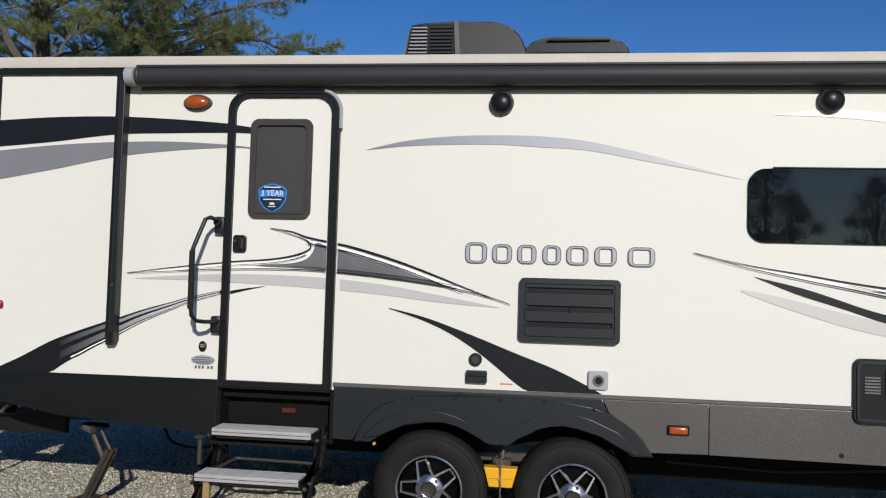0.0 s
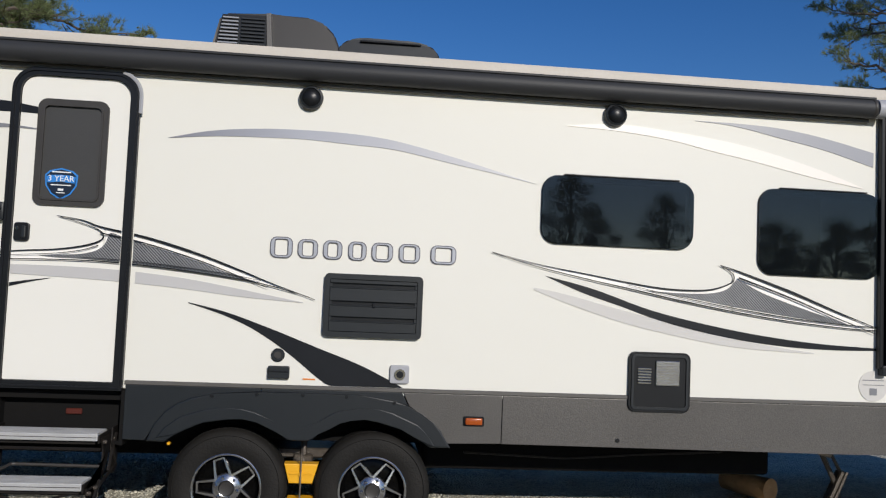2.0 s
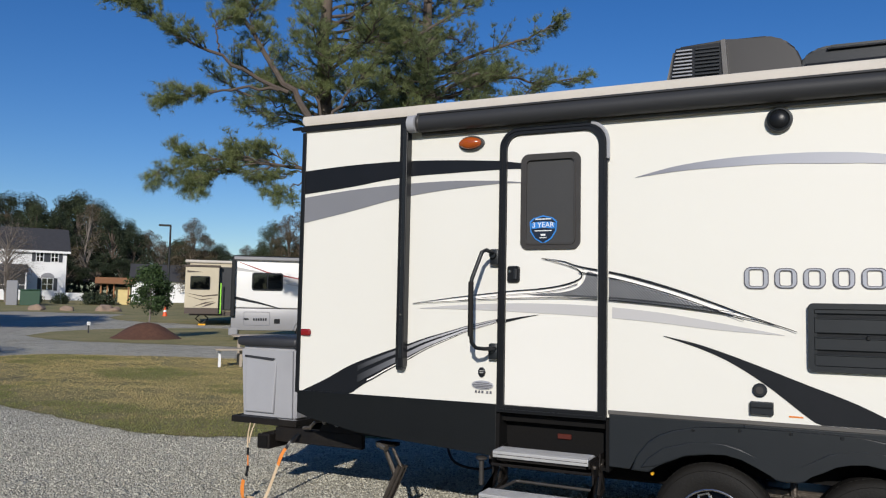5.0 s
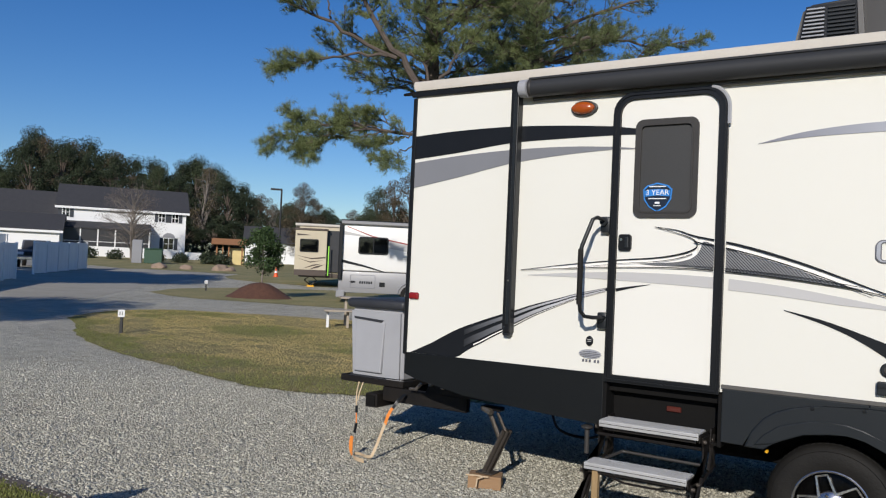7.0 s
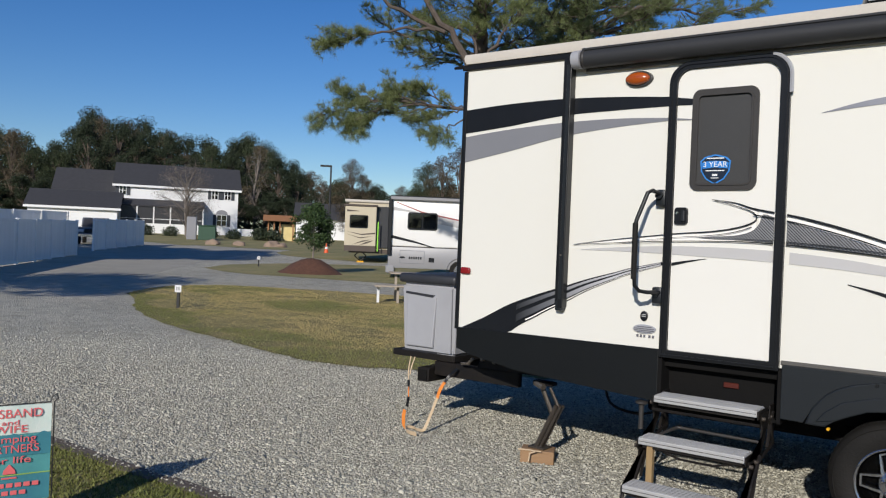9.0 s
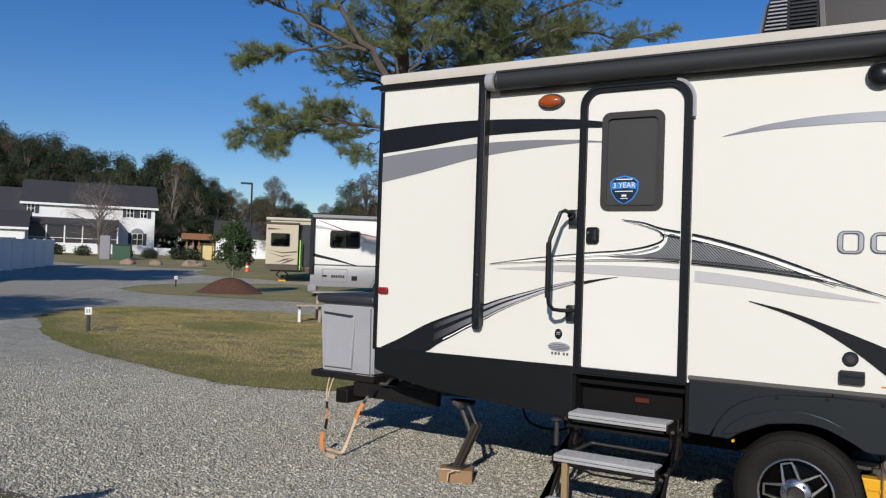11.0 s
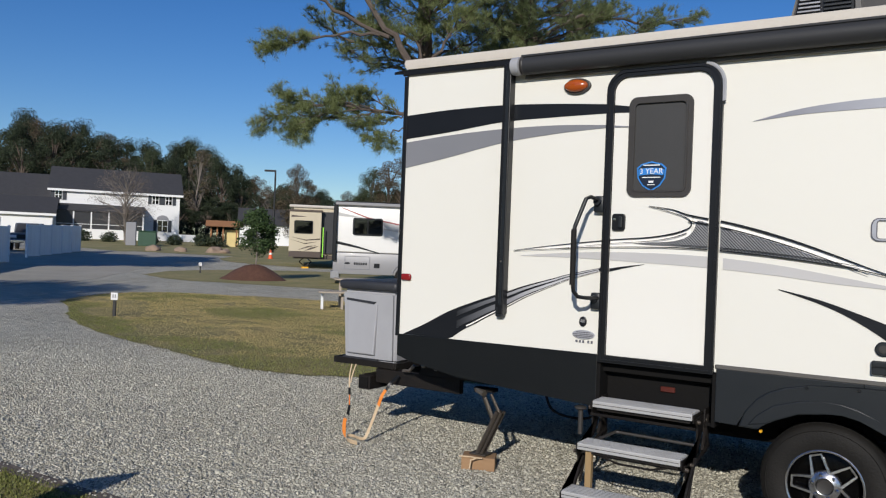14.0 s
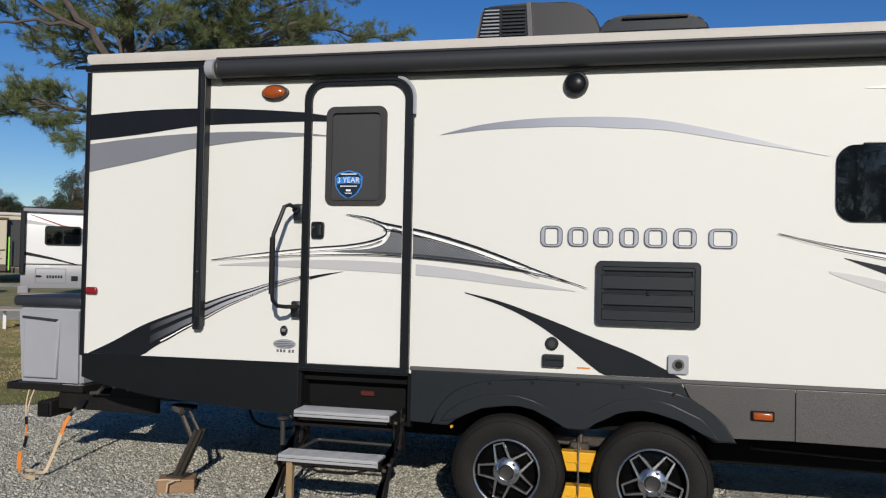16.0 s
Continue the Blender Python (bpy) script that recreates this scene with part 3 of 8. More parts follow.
# ---- the travel trailer ----
# front end out of view; length drawn out so its shadow covers more ground
LENGTH, WIDE = 9.8, 2.44
trailer = thing("travel_trailer", "cream white travel trailer with black and silver swoosh decals", "trailer")


def side_wall():
    """The near wall with its thickness, open at the door and the windows."""
    holes = [(1.69, 2.33, 0.94, 2.80), (4.94, 5.87, 1.97, 2.34), (6.39, 7.16, 1.84, 2.33)]
    xs = sorted({0.0, LENGTH, *(h[0] for h in holes), *(h[1] for h in holes)})
    zs = sorted({0.94, 3.0, *(h[2] for h in holes), *(h[3] for h in holes)})
    bm = bmesh.new()
    grid = {(x, z): bm.verts.new((x, 0.0, z)) for x in xs for z in zs}
    for x0, x1 in zip(xs, xs[1:]):
        for z0, z1 in zip(zs, zs[1:]):
            if not any(h[0] <= x0 and x1 <= h[1] and h[2] <= z0 and z1 <= h[3] for h in holes):
                bm.faces.new([grid[k] for k in ((x0, z0), (x1, z0), (x1, z1), (x0, z1))])
    bmesh.ops.delete(bm, geom=[v for v in bm.verts if not v.link_faces], context="VERTS")
    got = bmesh.ops.extrude_face_region(bm, geom=list(bm.faces))
    bmesh.ops.translate(bm, vec=(0, 0.045, 0), verts=[v for v in got["geom"] if isinstance(v, bmesh.types.BMVert)])
    part("wall_panel", bm, "gelcoat", trailer)


side_wall()
bm = bmesh.new()
box(bm, 0.0, 0.045, 0.047, WIDE, 0.94, 3.0)
part("rear_wall", bm, "gelcoat", trailer)
bm = bmesh.new()
box(bm, 0.0, LENGTH, WIDE + 0.002, WIDE + 0.045, 0.94, 3.0)
part("far_wall", bm, "gelcoat", trailer)
bm = bmesh.new()
prism(bm, [(LENGTH + 0.002, 0.94), (LENGTH + 0.5, 1.2), (LENGTH + 0.42, 2.3), (LENGTH + 0.002, 3.0)], 0.0, WIDE)
part("front_cap", bm, "gelcoat", trailer)
bm = bmesh.new()
box(bm, 0.05, LENGTH, 0.05, WIDE, 0.86, 0.936)
part("floor_pan", bm, "underbody", trailer, "black underside of the floor")


def roof():
    bm = bmesh.new()
    ys = [(-0.03, 3.0), (-0.034, 3.045), (-0.02, 3.075), (0.03, 3.09), (0.5, 3.15), (1.22, 3.18), (1.94, 3.15), (2.41, 3.09), (2.475, 3.05), (2.475, 3.0)]
    a = [bm.verts.new((-0.035 + (0.02 if i in (0, 9) else 0), y, z)) for i, (y, z) in enumerate(ys)]
    b = [bm.verts.new((LENGTH + 0.05, y, z)) for y, z in ys]
    bm.faces.new(a)
    bm.faces.new(b[::-1])
    for i in range(len(ys)):
        j = (i + 1) % len(ys)
        bm.faces.new((a[i], a[j], b[j], b[i]))
    bmesh.ops.bevel(bm, geom=[e for e in bm.edges if all(v in a for v in e.verts)], offset=0.025, segments=3, affect="EDGES")
    part("roof", bm, "roof_edge", trailer, "beige weathered roof membrane with a rolled edge", True)
    bm = bmesh.new()
    box(bm, -0.03, LENGTH, -0.022, -0.0, 2.955, 2.998, 0.006, 2)
    tube(bm, [(-0.02, -0.02, 2.985), (-0.10, -0.03, 2.98)], [0.016, 0.010], 6)
    part("gutter", bm, "black_trim", trailer, "black rain gutter with a spout")
    bm = bmesh.new()
    box(bm, -0.018, 0.016, -0.014, -0.0, 0.95, 2.95, 0.004)
    part("corner_trim", bm, "black_trim", trailer, "black corner moulding")
    bm = bmesh.new()
    box(bm, 2.392, LENGTH, -0.012, -0.0, 0.962, 0.988, 0.004)
    part("belt_moulding", bm, "moulding_grey", trailer, "dark grey moulding above the skirt")


roof()


def skirts():
    bm = bmesh.new()
    prism(bm, [(0.0, 0.965), (0.0, 0.80), (0.12, 0.765), (0.55, 0.692), (1.1, 0.655), (1.63, 0.622), (1.63, 0.972)], -0.006, 0.03, 0.005)
    part("rear_skirt", bm, "skirt", trailer, "smooth black rear skirt")
    opening = [(2.652, 0.632), (2.70, 0.672), (2.758, 0.714), (2.864, 0.761), (3.008, 0.783), (3.10, 0.779), (3.188, 0.761), (3.296, 0.72), (3.345, 0.685), (3.375, 0.662), (3.40, 0.657), (3.50, 0.657), (3.525, 0.668), (3.56, 0.70), (3.617, 0.738), (3.69, 0.768), (3.758, 0.786), (3.84, 0.794), (3.918, 0.79), (4.06, 0.75), (4.167, 0.683), (4.246, 0.633)]
    crest = [(2.544, 0.634), (2.577, 0.727), (2.646, 0.817), (2.71, 0.862), (2.788, 0.895), (2.931, 0.926), (3.201, 0.942), (3.47, 0.944), (3.791, 0.942), (4.004, 0.915), (4.10, 0.882), (4.182, 0.838), (4.25, 0.79), (4.307, 0.736), (4.37, 0.634)]
    bm = bmesh.new()
    prism(bm, [(2.40, 0.637), (2.53, 0.634)] + crest[1:7] + [(3.201, 0.962), (2.40, 0.962)], -0.012, 0.03, 0.004)
    skirt = part("fender_skirt", bm, "black_plastic", trailer, "moulded black plastic fender skirt over two wheels")
    bm = bmesh.new()
    prism(bm, [(3.203, 0.962), (3.203, 0.941)] + crest[7:9] + [(3.93, 0.925), (4.004, 0.916), (4.10, 0.883), (4.06, 0.962)], -0.012, 0.03, 0.004)
    part("fender_end", bm, "black_plastic", skirt)
    bm = bmesh.new()
    prism(bm, opening + crest[::-1], -0.040, 0.028, 0.010)
    part("fender_arch", bm, "black_plastic", skirt, "raised double wheel arch")
    # the second step of the moulding, which dips between the wheels
    step = [(2.60, 0.655), (2.649, 0.72), (2.737, 0.788), (2.88, 0.832), (2.99, 0.845), (3.096, 0.843), (3.18, 0.822), (3.259, 0.784), (3.385, 0.728), (3.457, 0.726), (3.527, 0.76), (3.65, 0.834), (3.74, 0.856), (3.828, 0.863), (3.92, 0.858), (4.005, 0.841), (4.165, 0.771), (4.225, 0.71), (4.27, 0.648)]
    bm = bmesh.new()
    prism(bm, [(x, z + 0.002) for x, z in opening[1:-1]] + [(4.255, 0.642)] + step[::-1], -0.050, -0.036, 0.007)
    part("arch_lip", bm, "black_plastic", skirt)
    for x, z in ((2.914, 0.909), (3.18, 0.928), (3.456, 0.931), (3.72, 0.93), (4.013, 0.90)):
        bm = bmesh.new()
        lathe(bm, [(0.009, -0.046), (0.011, -0.041), (0.011, -0.038)], 8, (x, 0, z))
        part("screw_cap", bm, "black_trim", skirt)
    bm = bmesh.new()
    prism(bm, [(4.34, 0.655), (4.30, 0.735), (4.25, 0.785), (4.182, 0.835), (4.108, 0.880), (4.068, 0.960), (4.69, 0.960), (4.69, 0.662)], -0.008, 0.02, 0.003)
    part("skirt_panel", bm, "skirt_metal", trailer, "pebbled dark grey metal skirt panel")
    bm = bmesh.new()
    prism(bm, [(4.694, 0.960), (4.694, 0.660), (7.0, 0.645), (LENGTH + 0.2, 0.645), (LENGTH + 0.2, 0.960)], -0.006, 0.02, 0.003)
    part("skirt_panel", bm, "skirt_metal", trailer, "pebbled dark grey metal skirt panel")
    bm = bmesh.new()
    lathe(bm, [(0.014, -0.012), (0.014, 0.0)], 12, (5.44, 0, 0.70))
    part("drain_plug", bm, "black_trim", trailer)
    bm = bmesh.new()
    box(bm, 1.64, 2.395, 0.02, 0.5, 0.60, 0.62)
    box(bm, 1.656, 2.377, 0.14, 0.16, 0.62, 0.925)
    box(bm, 1.63, 1.655, -0.004, 0.44, 0.60, 0.93)
    box(bm, 2.378, 2.40, -0.004, 0.44, 0.60, 0.93)
    part("step_well", bm, "underbody", trailer, "black step well under the door")
    bm = bmesh.new()
    box(bm, 2.02, 2.115, 0.125, 0.138, 0.757, 0.791, 0.004)
    part("reflector", bm, "dull_red", trailer, "orange-red reflector in the step well")
    bm = bmesh.new()
    box(bm, 0.3, LENGTH, 0.45, 0.53, 0.60, 0.855)
    box(bm, 0.3, LENGTH, 1.9, 1.98, 0.60, 0.855)
    for x in (0.9, 2.45, 4.5, 6.0, 7.4):
        box(bm, x, x + 0.06, 0.532, 1.898, 0.66, 0.80)
    part("chassis", bm, "frame_steel", trailer, "black steel chassis rails")
    bm = bmesh.new()
    box(bm, 2.56, 4.34, 0.30, 0.42, 0.60, 0.93)
    part("wheel_housing", bm, "underbody", trailer)
    # unseen sheet added under the floor to darken the ground below
    bm = bmesh.new()
    box(bm, 0.32, LENGTH, 0.535, 1.895, 0.64, 0.655)
    part("underbelly", bm, "underbody", trailer, "black underbelly sheet")
    # unseen far-side skirt, added and hung low to keep sky light off the ground
    bm = bmesh.new()
    prism(bm, [(0.0, 0.94), (0.0, 0.80), (0.55, 0.58), (0.9, 0.36), (2.5, 0.26), (2.7, 0.72), (4.2, 0.72), (4.4, 0.24), (LENGTH, 0.24), (LENGTH, 0.94)], WIDE, WIDE + 0.03)
    part("far_skirt", bm, "skirt", trailer)
    bm = bmesh.new()
    box(bm, 2.8, 4.1, 0.62, 1.82, 0.30, 0.40, 0.03)
    part("axle", bm, "frame_steel", trailer, "black axle beam")
    for x in (3.015, 3.903):
        bm = bmesh.new()
        lathe(bm, [(0.2, 0.0), (0.33, 0.0), (0.357, 0.03), (0.357, 0.18), (0.33, 0.21), (0.2, 0.21)], 40, (x, 2.18, 0.357))
        part("far_tyre", bm, "rubber", trailer, "", True)
    # two tank boxes added under the floor to block light and darken the ground
    bm = bmesh.new()
    box(bm, 4.25, 6.75, 0.54, 1.85, 0.38, 0.638, 0.03, 2)
    part("holding_tank", bm, "underbody", trailer, "black holding tank under the floor")
    bm = bmesh.new()
    box(bm, 1.35, 2.70, 0.54, 1.85, 0.44, 0.638, 0.03, 2)
    part("holding_tank", bm, "underbody", trailer, "black holding tank under the floor")
    bm = bmesh.new()
    tube(bm, [(4.5, 0.3, 0.55), (5.2, 0.32, 0.52), (5.7, 0.3, 0.56), (6.3, 0.35, 0.58)], 0.012, 6)
    part("gas_pipe", bm, "frame_steel", trailer)


def skirt_metal():
    # base grey and fine speckle carry the sun's sheen and glitter on the pebbling
    m = material("skirt_metal", (0.125, 0.118, 0.112), 0.38, 0.35, (0.075, 0.071, 0.068), 1.1, 0.4, 0.09, 120, fine=0.42)
    M["skirt_metal"] = m


skirt_metal()
skirts()


def bumper():
    bm = bmesh.new()
    box(bm, -0.70, -0.575, 0.42, 2.1, 0.40, 0.52, 0.008)
    b = part("rear_bumper", bm, "frame_steel", trailer, "square black steel bumper tube")
    bm = bmesh.new()
    box(bm, -0.685, -0.59, 0.412, 0.424, 0.415, 0.505)
    part("end_cap", bm, "underbody", b)
    for y in (0.50, 1.85):
        bm = bmesh.new()
        box(bm, -0.573, 0.28, y, y + 0.06, 0.46, 0.58, 0.006)
        part("frame_rail", bm, "frame_steel", trailer)
    bm = bmesh.new()
    prism(bm, [(-0.12, 0.58), (-0.02, 0.79), (0.45, 0.70), (0.6, 0.58)], 0.49, 0.56)
    part("bracket", bm, "frame_steel", trailer)
    for x, z in ((-0.06, 0.66), (0.06, 0.65)):
        bm = bmesh.new()
        lathe(bm, [(0.02, 0.462), (0.02, 0.488)], 10, (x, 0, z))
        part("bolt", bm, "steel", trailer)
    bm = bmesh.new()
    tube(bm, [(-0.25, 0.45, 0.60), (-0.17, 0.42, 0.61), (-0.12, 0.42, 0.66)], 0.014, 6)
    part("hook", bm, "steel", trailer, "bare steel hook")


bumper()


# decals
def decals():
    d = []

    def film(name, top, bottom, mat, y=-0.004, label=""):
        d.append(part(name, band(bmesh.new(), top, bottom, y), mat, trailer, label))

    film("decal_stripe", [(-0.0, 2.648), (0.41, 2.671), (0.84, 2.677), (1.26, 2.66), (1.645, 2.632)], [(-0.0, 2.468), (0.41, 2.505), (0.85, 2.556), (1.27, 2.568), (1.645, 2.572)], "decal_black", label="black swept stripe decal")
    film("decal_stripe", [(-0.0, 2.44), (0.41, 2.481), (0.85, 2.506), (1.27, 2.511), (1.645, 2.494)], [(-0.0, 2.242), (0.42, 2.319), (0.85, 2.405), (1.27, 2.453), (1.645, 2.476)], "decal_grey", label="grey swept stripe decal")
    top = [(0.05, 0.968), (0.244, 1.058), (0.461, 1.173), (0.676, 1.258), (0.849, 1.318), (0.937, 1.347), (1.095, 1.402), (1.3, 1.461), (1.409, 1.494), (1.64, 1.548)]
    low = [(0.05, 0.967), (0.3, 0.967), (0.468, 0.968), (0.511, 0.995), (0.596, 1.049), (0.681, 1.092), (0.765, 1.141), (0.87, 1.195), (0.941, 1.232), (1.097, 1.318), (1.301, 1.408), (1.41, 1.452), (1.64, 1.524)]
    film("decal_stripe", top, low, "decal_black", label="black rising swoosh decal with silver streaks")
    upper, lower = by_x(top, 80), by_x(low, 80)

    def streak(u, v, first, mat, y):
        """A streak inside the swoosh between two shares of its height."""
        a = [(p[0], p[1] + (q[1] - p[1]) * u) for p, q in zip(upper, lower)][first:]
        b = [(p[0], p[1] + (q[1] - p[1]) * v) for p, q in zip(upper, lower)][first:]
        film("decal_streak", a[::3], b[::3], mat, y, "silver streak fading out of black")

    streak(0.13, 0.32, 24, "streak_fade", -0.009)
    streak(0.50, 0.78, 24, "streak_fade", -0.009)
    streak(0.88, 0.935, 28, "decal_white", -0.009)
    film("decal_stripe", [(2.737, 1.468), (2.965, 1.417), (3.242, 1.325), (3.522, 1.221), (3.804, 1.117), (4.06, 0.992)], [(2.737, 1.463), (2.85, 1.430), (2.966, 1.392), (3.09, 1.34), (3.209, 1.275), (3.32, 1.202), (3.422, 1.125), (3.52, 1.047), (3.58, 1.005), (3.60, 0.991), (3.66, 0.990), (3.8, 0.99), (4.06, 0.990)], "decal_black", label="black fan-shaped swoosh decal")
    film("decal_stripe", [(2.559, 2.469), (2.8, 2.525), (3.072, 2.556), (3.349, 2.566), (3.664, 2.561), (3.949, 2.532), (4.312, 2.453), (4.605, 2.376), (4.857, 2.311)], [(2.559, 2.467), (2.836, 2.495), (3.109, 2.505), (3.386, 2.508), (3.668, 2.493), (3.952, 2.475), (4.313, 2.41), (4.606, 2.358), (4.857, 2.309)], "decal_stripe_fade", label="silver-blue arched stripe decal fading to pale")
    film("decal_stripe", [(5.047, 2.70), (5.372, 2.731), (5.715, 2.708), (6.023, 2.674), (6.335, 2.622), (6.731, 2.521), (7.08, 2.405)], [(5.047, 2.698), (5.374, 2.686), (5.716, 2.652), (6.025, 2.592), (6.337, 2.535), (6.731, 2.455), (7.08, 2.40)], "decal_cream", label="bright cream arched stripe decal")
    film("decal_stripe", [(5.905, 2.788), (6.176, 2.786), (6.489, 2.771), (6.807, 2.723), (7.15, 2.645)], [(5.905, 2.786), (6.176, 2.767), (6.49, 2.707), (6.808, 2.643), (7.15, 2.548)], "decal_mid", label="silver-blue arched stripe decal")
    film("decal_stripe", [(4.944, 1.725), (5.256, 1.654), (5.633, 1.536), (6.013, 1.456), (6.398, 1.397), (6.788, 1.359), (7.19, 1.342)], [(4.944, 1.723), (5.183, 1.629), (5.445, 1.55), (5.748, 1.456), (6.13, 1.38), (6.516, 1.335), (6.867, 1.321), (7.19, 1.327)], "decal_black", label="black falling swoosh decal")
    film("decal_stripe", [(4.868, 1.648), (5.071, 1.614), (5.444, 1.528), (5.822, 1.445), (6.204, 1.368), (6.591, 1.315), (6.748, 1.299)], [(4.868, 1.634), (5.073, 1.56), (5.446, 1.449), (5.824, 1.372), (6.206, 1.316), (6.592, 1.297), (6.748, 1.291)], "decal_pale", label="pale grey shadow stripe decal")
    # the pale band under the spear, wall and door
    top = [(1.038, 1.609), (1.292, 1.63), (1.582, 1.648), (1.865, 1.655), (2.258, 1.649), (2.674, 1.615), (3.004, 1.566), (3.427, 1.494)]
    low = [(1.038, 1.604), (1.377, 1.605), (1.706, 1.598), (2.026, 1.587), (2.26, 1.578), (2.676, 1.55), (3.04, 1.514), (3.427, 1.491)]
    film("decal_stripe", by_x(top, 60)[:16], by_x(low, 60)[:16], "decal_silver", label="pale silver band decal")
    film("decal_stripe", by_x(top, 60)[34:], by_x(low, 60)[34:], "decal_silver", label="pale silver band decal")
    # the spear across wall and door is drawn in two runs, either side of the door frame
    spear("wall", 2.395, 3.6)
    spear("tail", 0.9, 1.635)
    right_spear()


def clip_ribbon(bm, pts, w0, w1, x0, x1, y, mid=None, n=80):
    """The stretch of a ribbon between two uprights."""
    tmp = bmesh.new()
    ribbon(tmp, pts, w0, w1, y, n, mid)
    for co, no in (((x0, 0, 0), (-1, 0, 0)), ((x1, 0, 0), (1, 0, 0))):
        bmesh.ops.bisect_plane(tmp, geom=tmp.verts[:] + tmp.edges[:] + tmp.faces[:], plane_co=co, plane_no=no, clear_outer=True)
    m = bpy.data.meshes.new("tmp")
    tmp.to_mesh(m)
    tmp.free()
    bm.from_mesh(m)
    bpy.data.meshes.remove(m)


TAIL = [(0.984, 1.641), (1.289, 1.684), (1.701, 1.732), (1.941, 1.752), (2.098, 1.778), (2.195, 1.811), (2.221, 1.843), (2.193, 1.880), (2.094, 1.916), (1.946, 1.955)]
BACK = [(1.946, 1.955), (2.093, 1.934), (2.212, 1.897), (2.482, 1.845), (2.782, 1.762), (3.038, 1.674), (3.217, 1.608), (3.495, 1.514)]
BELLY = [(0.985, 1.640), (1.29, 1.661), (1.703, 1.685), (2.101, 1.694), (2.372, 1.685), (2.673, 1.662), (2.967, 1.63), (3.164, 1.600), (3.392, 1.548), (3.495, 1.514)]
CARBON_TOP = [(1.855, 1.715), (2.0, 1.724), (2.1, 1.733), (2.18, 1.755), (2.225, 1.79), (2.245, 1.83), (2.262, 1.866), (2.37, 1.834), (2.67, 1.748), (2.93, 1.667), (3.14, 1.607)]
CARBON_LOW = [(1.855, 1.713), (1.95, 1.706), (2.18, 1.702), (2.49, 1.682), (2.86, 1.640), (3.14, 1.605)]


def field(bm, top, low, x0, x1, y):
    """A film between two curves, cut off at two uprights."""
    a, b = max(x0, top[0][0], low[0][0]), min(x1, top[-1][0], low[-1][0])
    if b - a < 0.01:
        return
    xs = np.linspace(a, b, 60)
    zt, zl = (np.interp(xs, [q[0] for q in c], [q[1] for q in c]) for c in (by_x(top, 160), by_x(low, 160)))
    rows = [(bm.verts.new((x, y, u)), bm.verts.new((x, y, v))) for x, u, v in zip(xs.tolist(), zt.tolist(), zl.tolist())]
    for p, q in zip(rows, rows[1:]):
        bm.faces.new((p[0], q[0], q[1], p[1]))



def spear_field(bm, tail, back, belly, x0, x1, y):
    """The pale field of a spear, from its tail and its back down to its belly."""
    k = max(range(len(tail)), key=lambda i: tail[i][0])
    tip = tail[k][0]
    fine = lambda c, a, b: [q for q in by_x(c, 160) if a - 1e-6 <= q[0] <= b + 1e-6]
    runs = [(fine(tail[: k + 1], -9, tip), fine(belly, -9, tip)), (fine(back, tip, 99), fine(belly, tip, 99)), (fine(back, -9, tip), fine(tail[k:][::-1], -9, tip))]
    for top, low in runs:
        a, b = max(x0, top[0][0], low[0][0]), min(x1, top[-1][0], low[-1][0])
        if b - a < 0.01:
            continue
        xs = np.linspace(a, b, 40)
        zt, zl = (np.interp(xs, [q[0] for q in c], [q[1] for q in c]) for c in (top, low))
        rows = [(bm.verts.new((x, y, u)), bm.verts.new((x, y, v))) for x, u, v in zip(xs.tolist(), zt.tolist(), zl.tolist())]
        for p, q in zip(rows, rows[1:]):
            bm.faces.new((p[0], q[0], q[1], p[1]))


def spear(which, x0, x1, parent=None, y=-0.004):
    parent = parent or trailer
    bm = bmesh.new()
    spear_field(bm, TAIL, BACK, BELLY, x0, x1, y)
    if bm.faces:
        part("decal_spear", bm, "decal_white", parent, "pale spear-shaped decal with dark outlines")
    bm = bmesh.new()
    clip_ribbon(bm, TAIL, 0.003, 0.003, x0, x1, y - 0.010, 0.011)
    clip_ribbon(bm, BACK, 0.003, 0.003, x0, x1, y - 0.012, 0.016)
    clip_ribbon(bm, BELLY, 0.002, 0.004, x0, x1, y - 0.014, 0.009)
    clip_ribbon(bm, [(p[0], p[1] - 0.024) for p in TAIL[1:6]], 0.002, 0.006, x0, x1, y - 0.016, 0.004)
    clip_ribbon(bm, [(p[0] - 0.01, p[1] - 0.034) for p in BACK[2:7]], 0.008, 0.003, x0, x1, y - 0.018, 0.008)
    clip_ribbon(bm, [(p[0], p[1] + 0.018) for p in BELLY[3:8]], 0.003, 0.003, x0, x1, y - 0.020, 0.006)
    if bm.faces:
        part("decal_outline", bm, "decal_black", parent)
    bm = bmesh.new()
    field(bm, CARBON_TOP, CARBON_LOW, x0, x1, y - 0.006)
    if bm.faces:
        part("decal_weave", bm, "carbon", parent, "dark silver carbon weave decal")


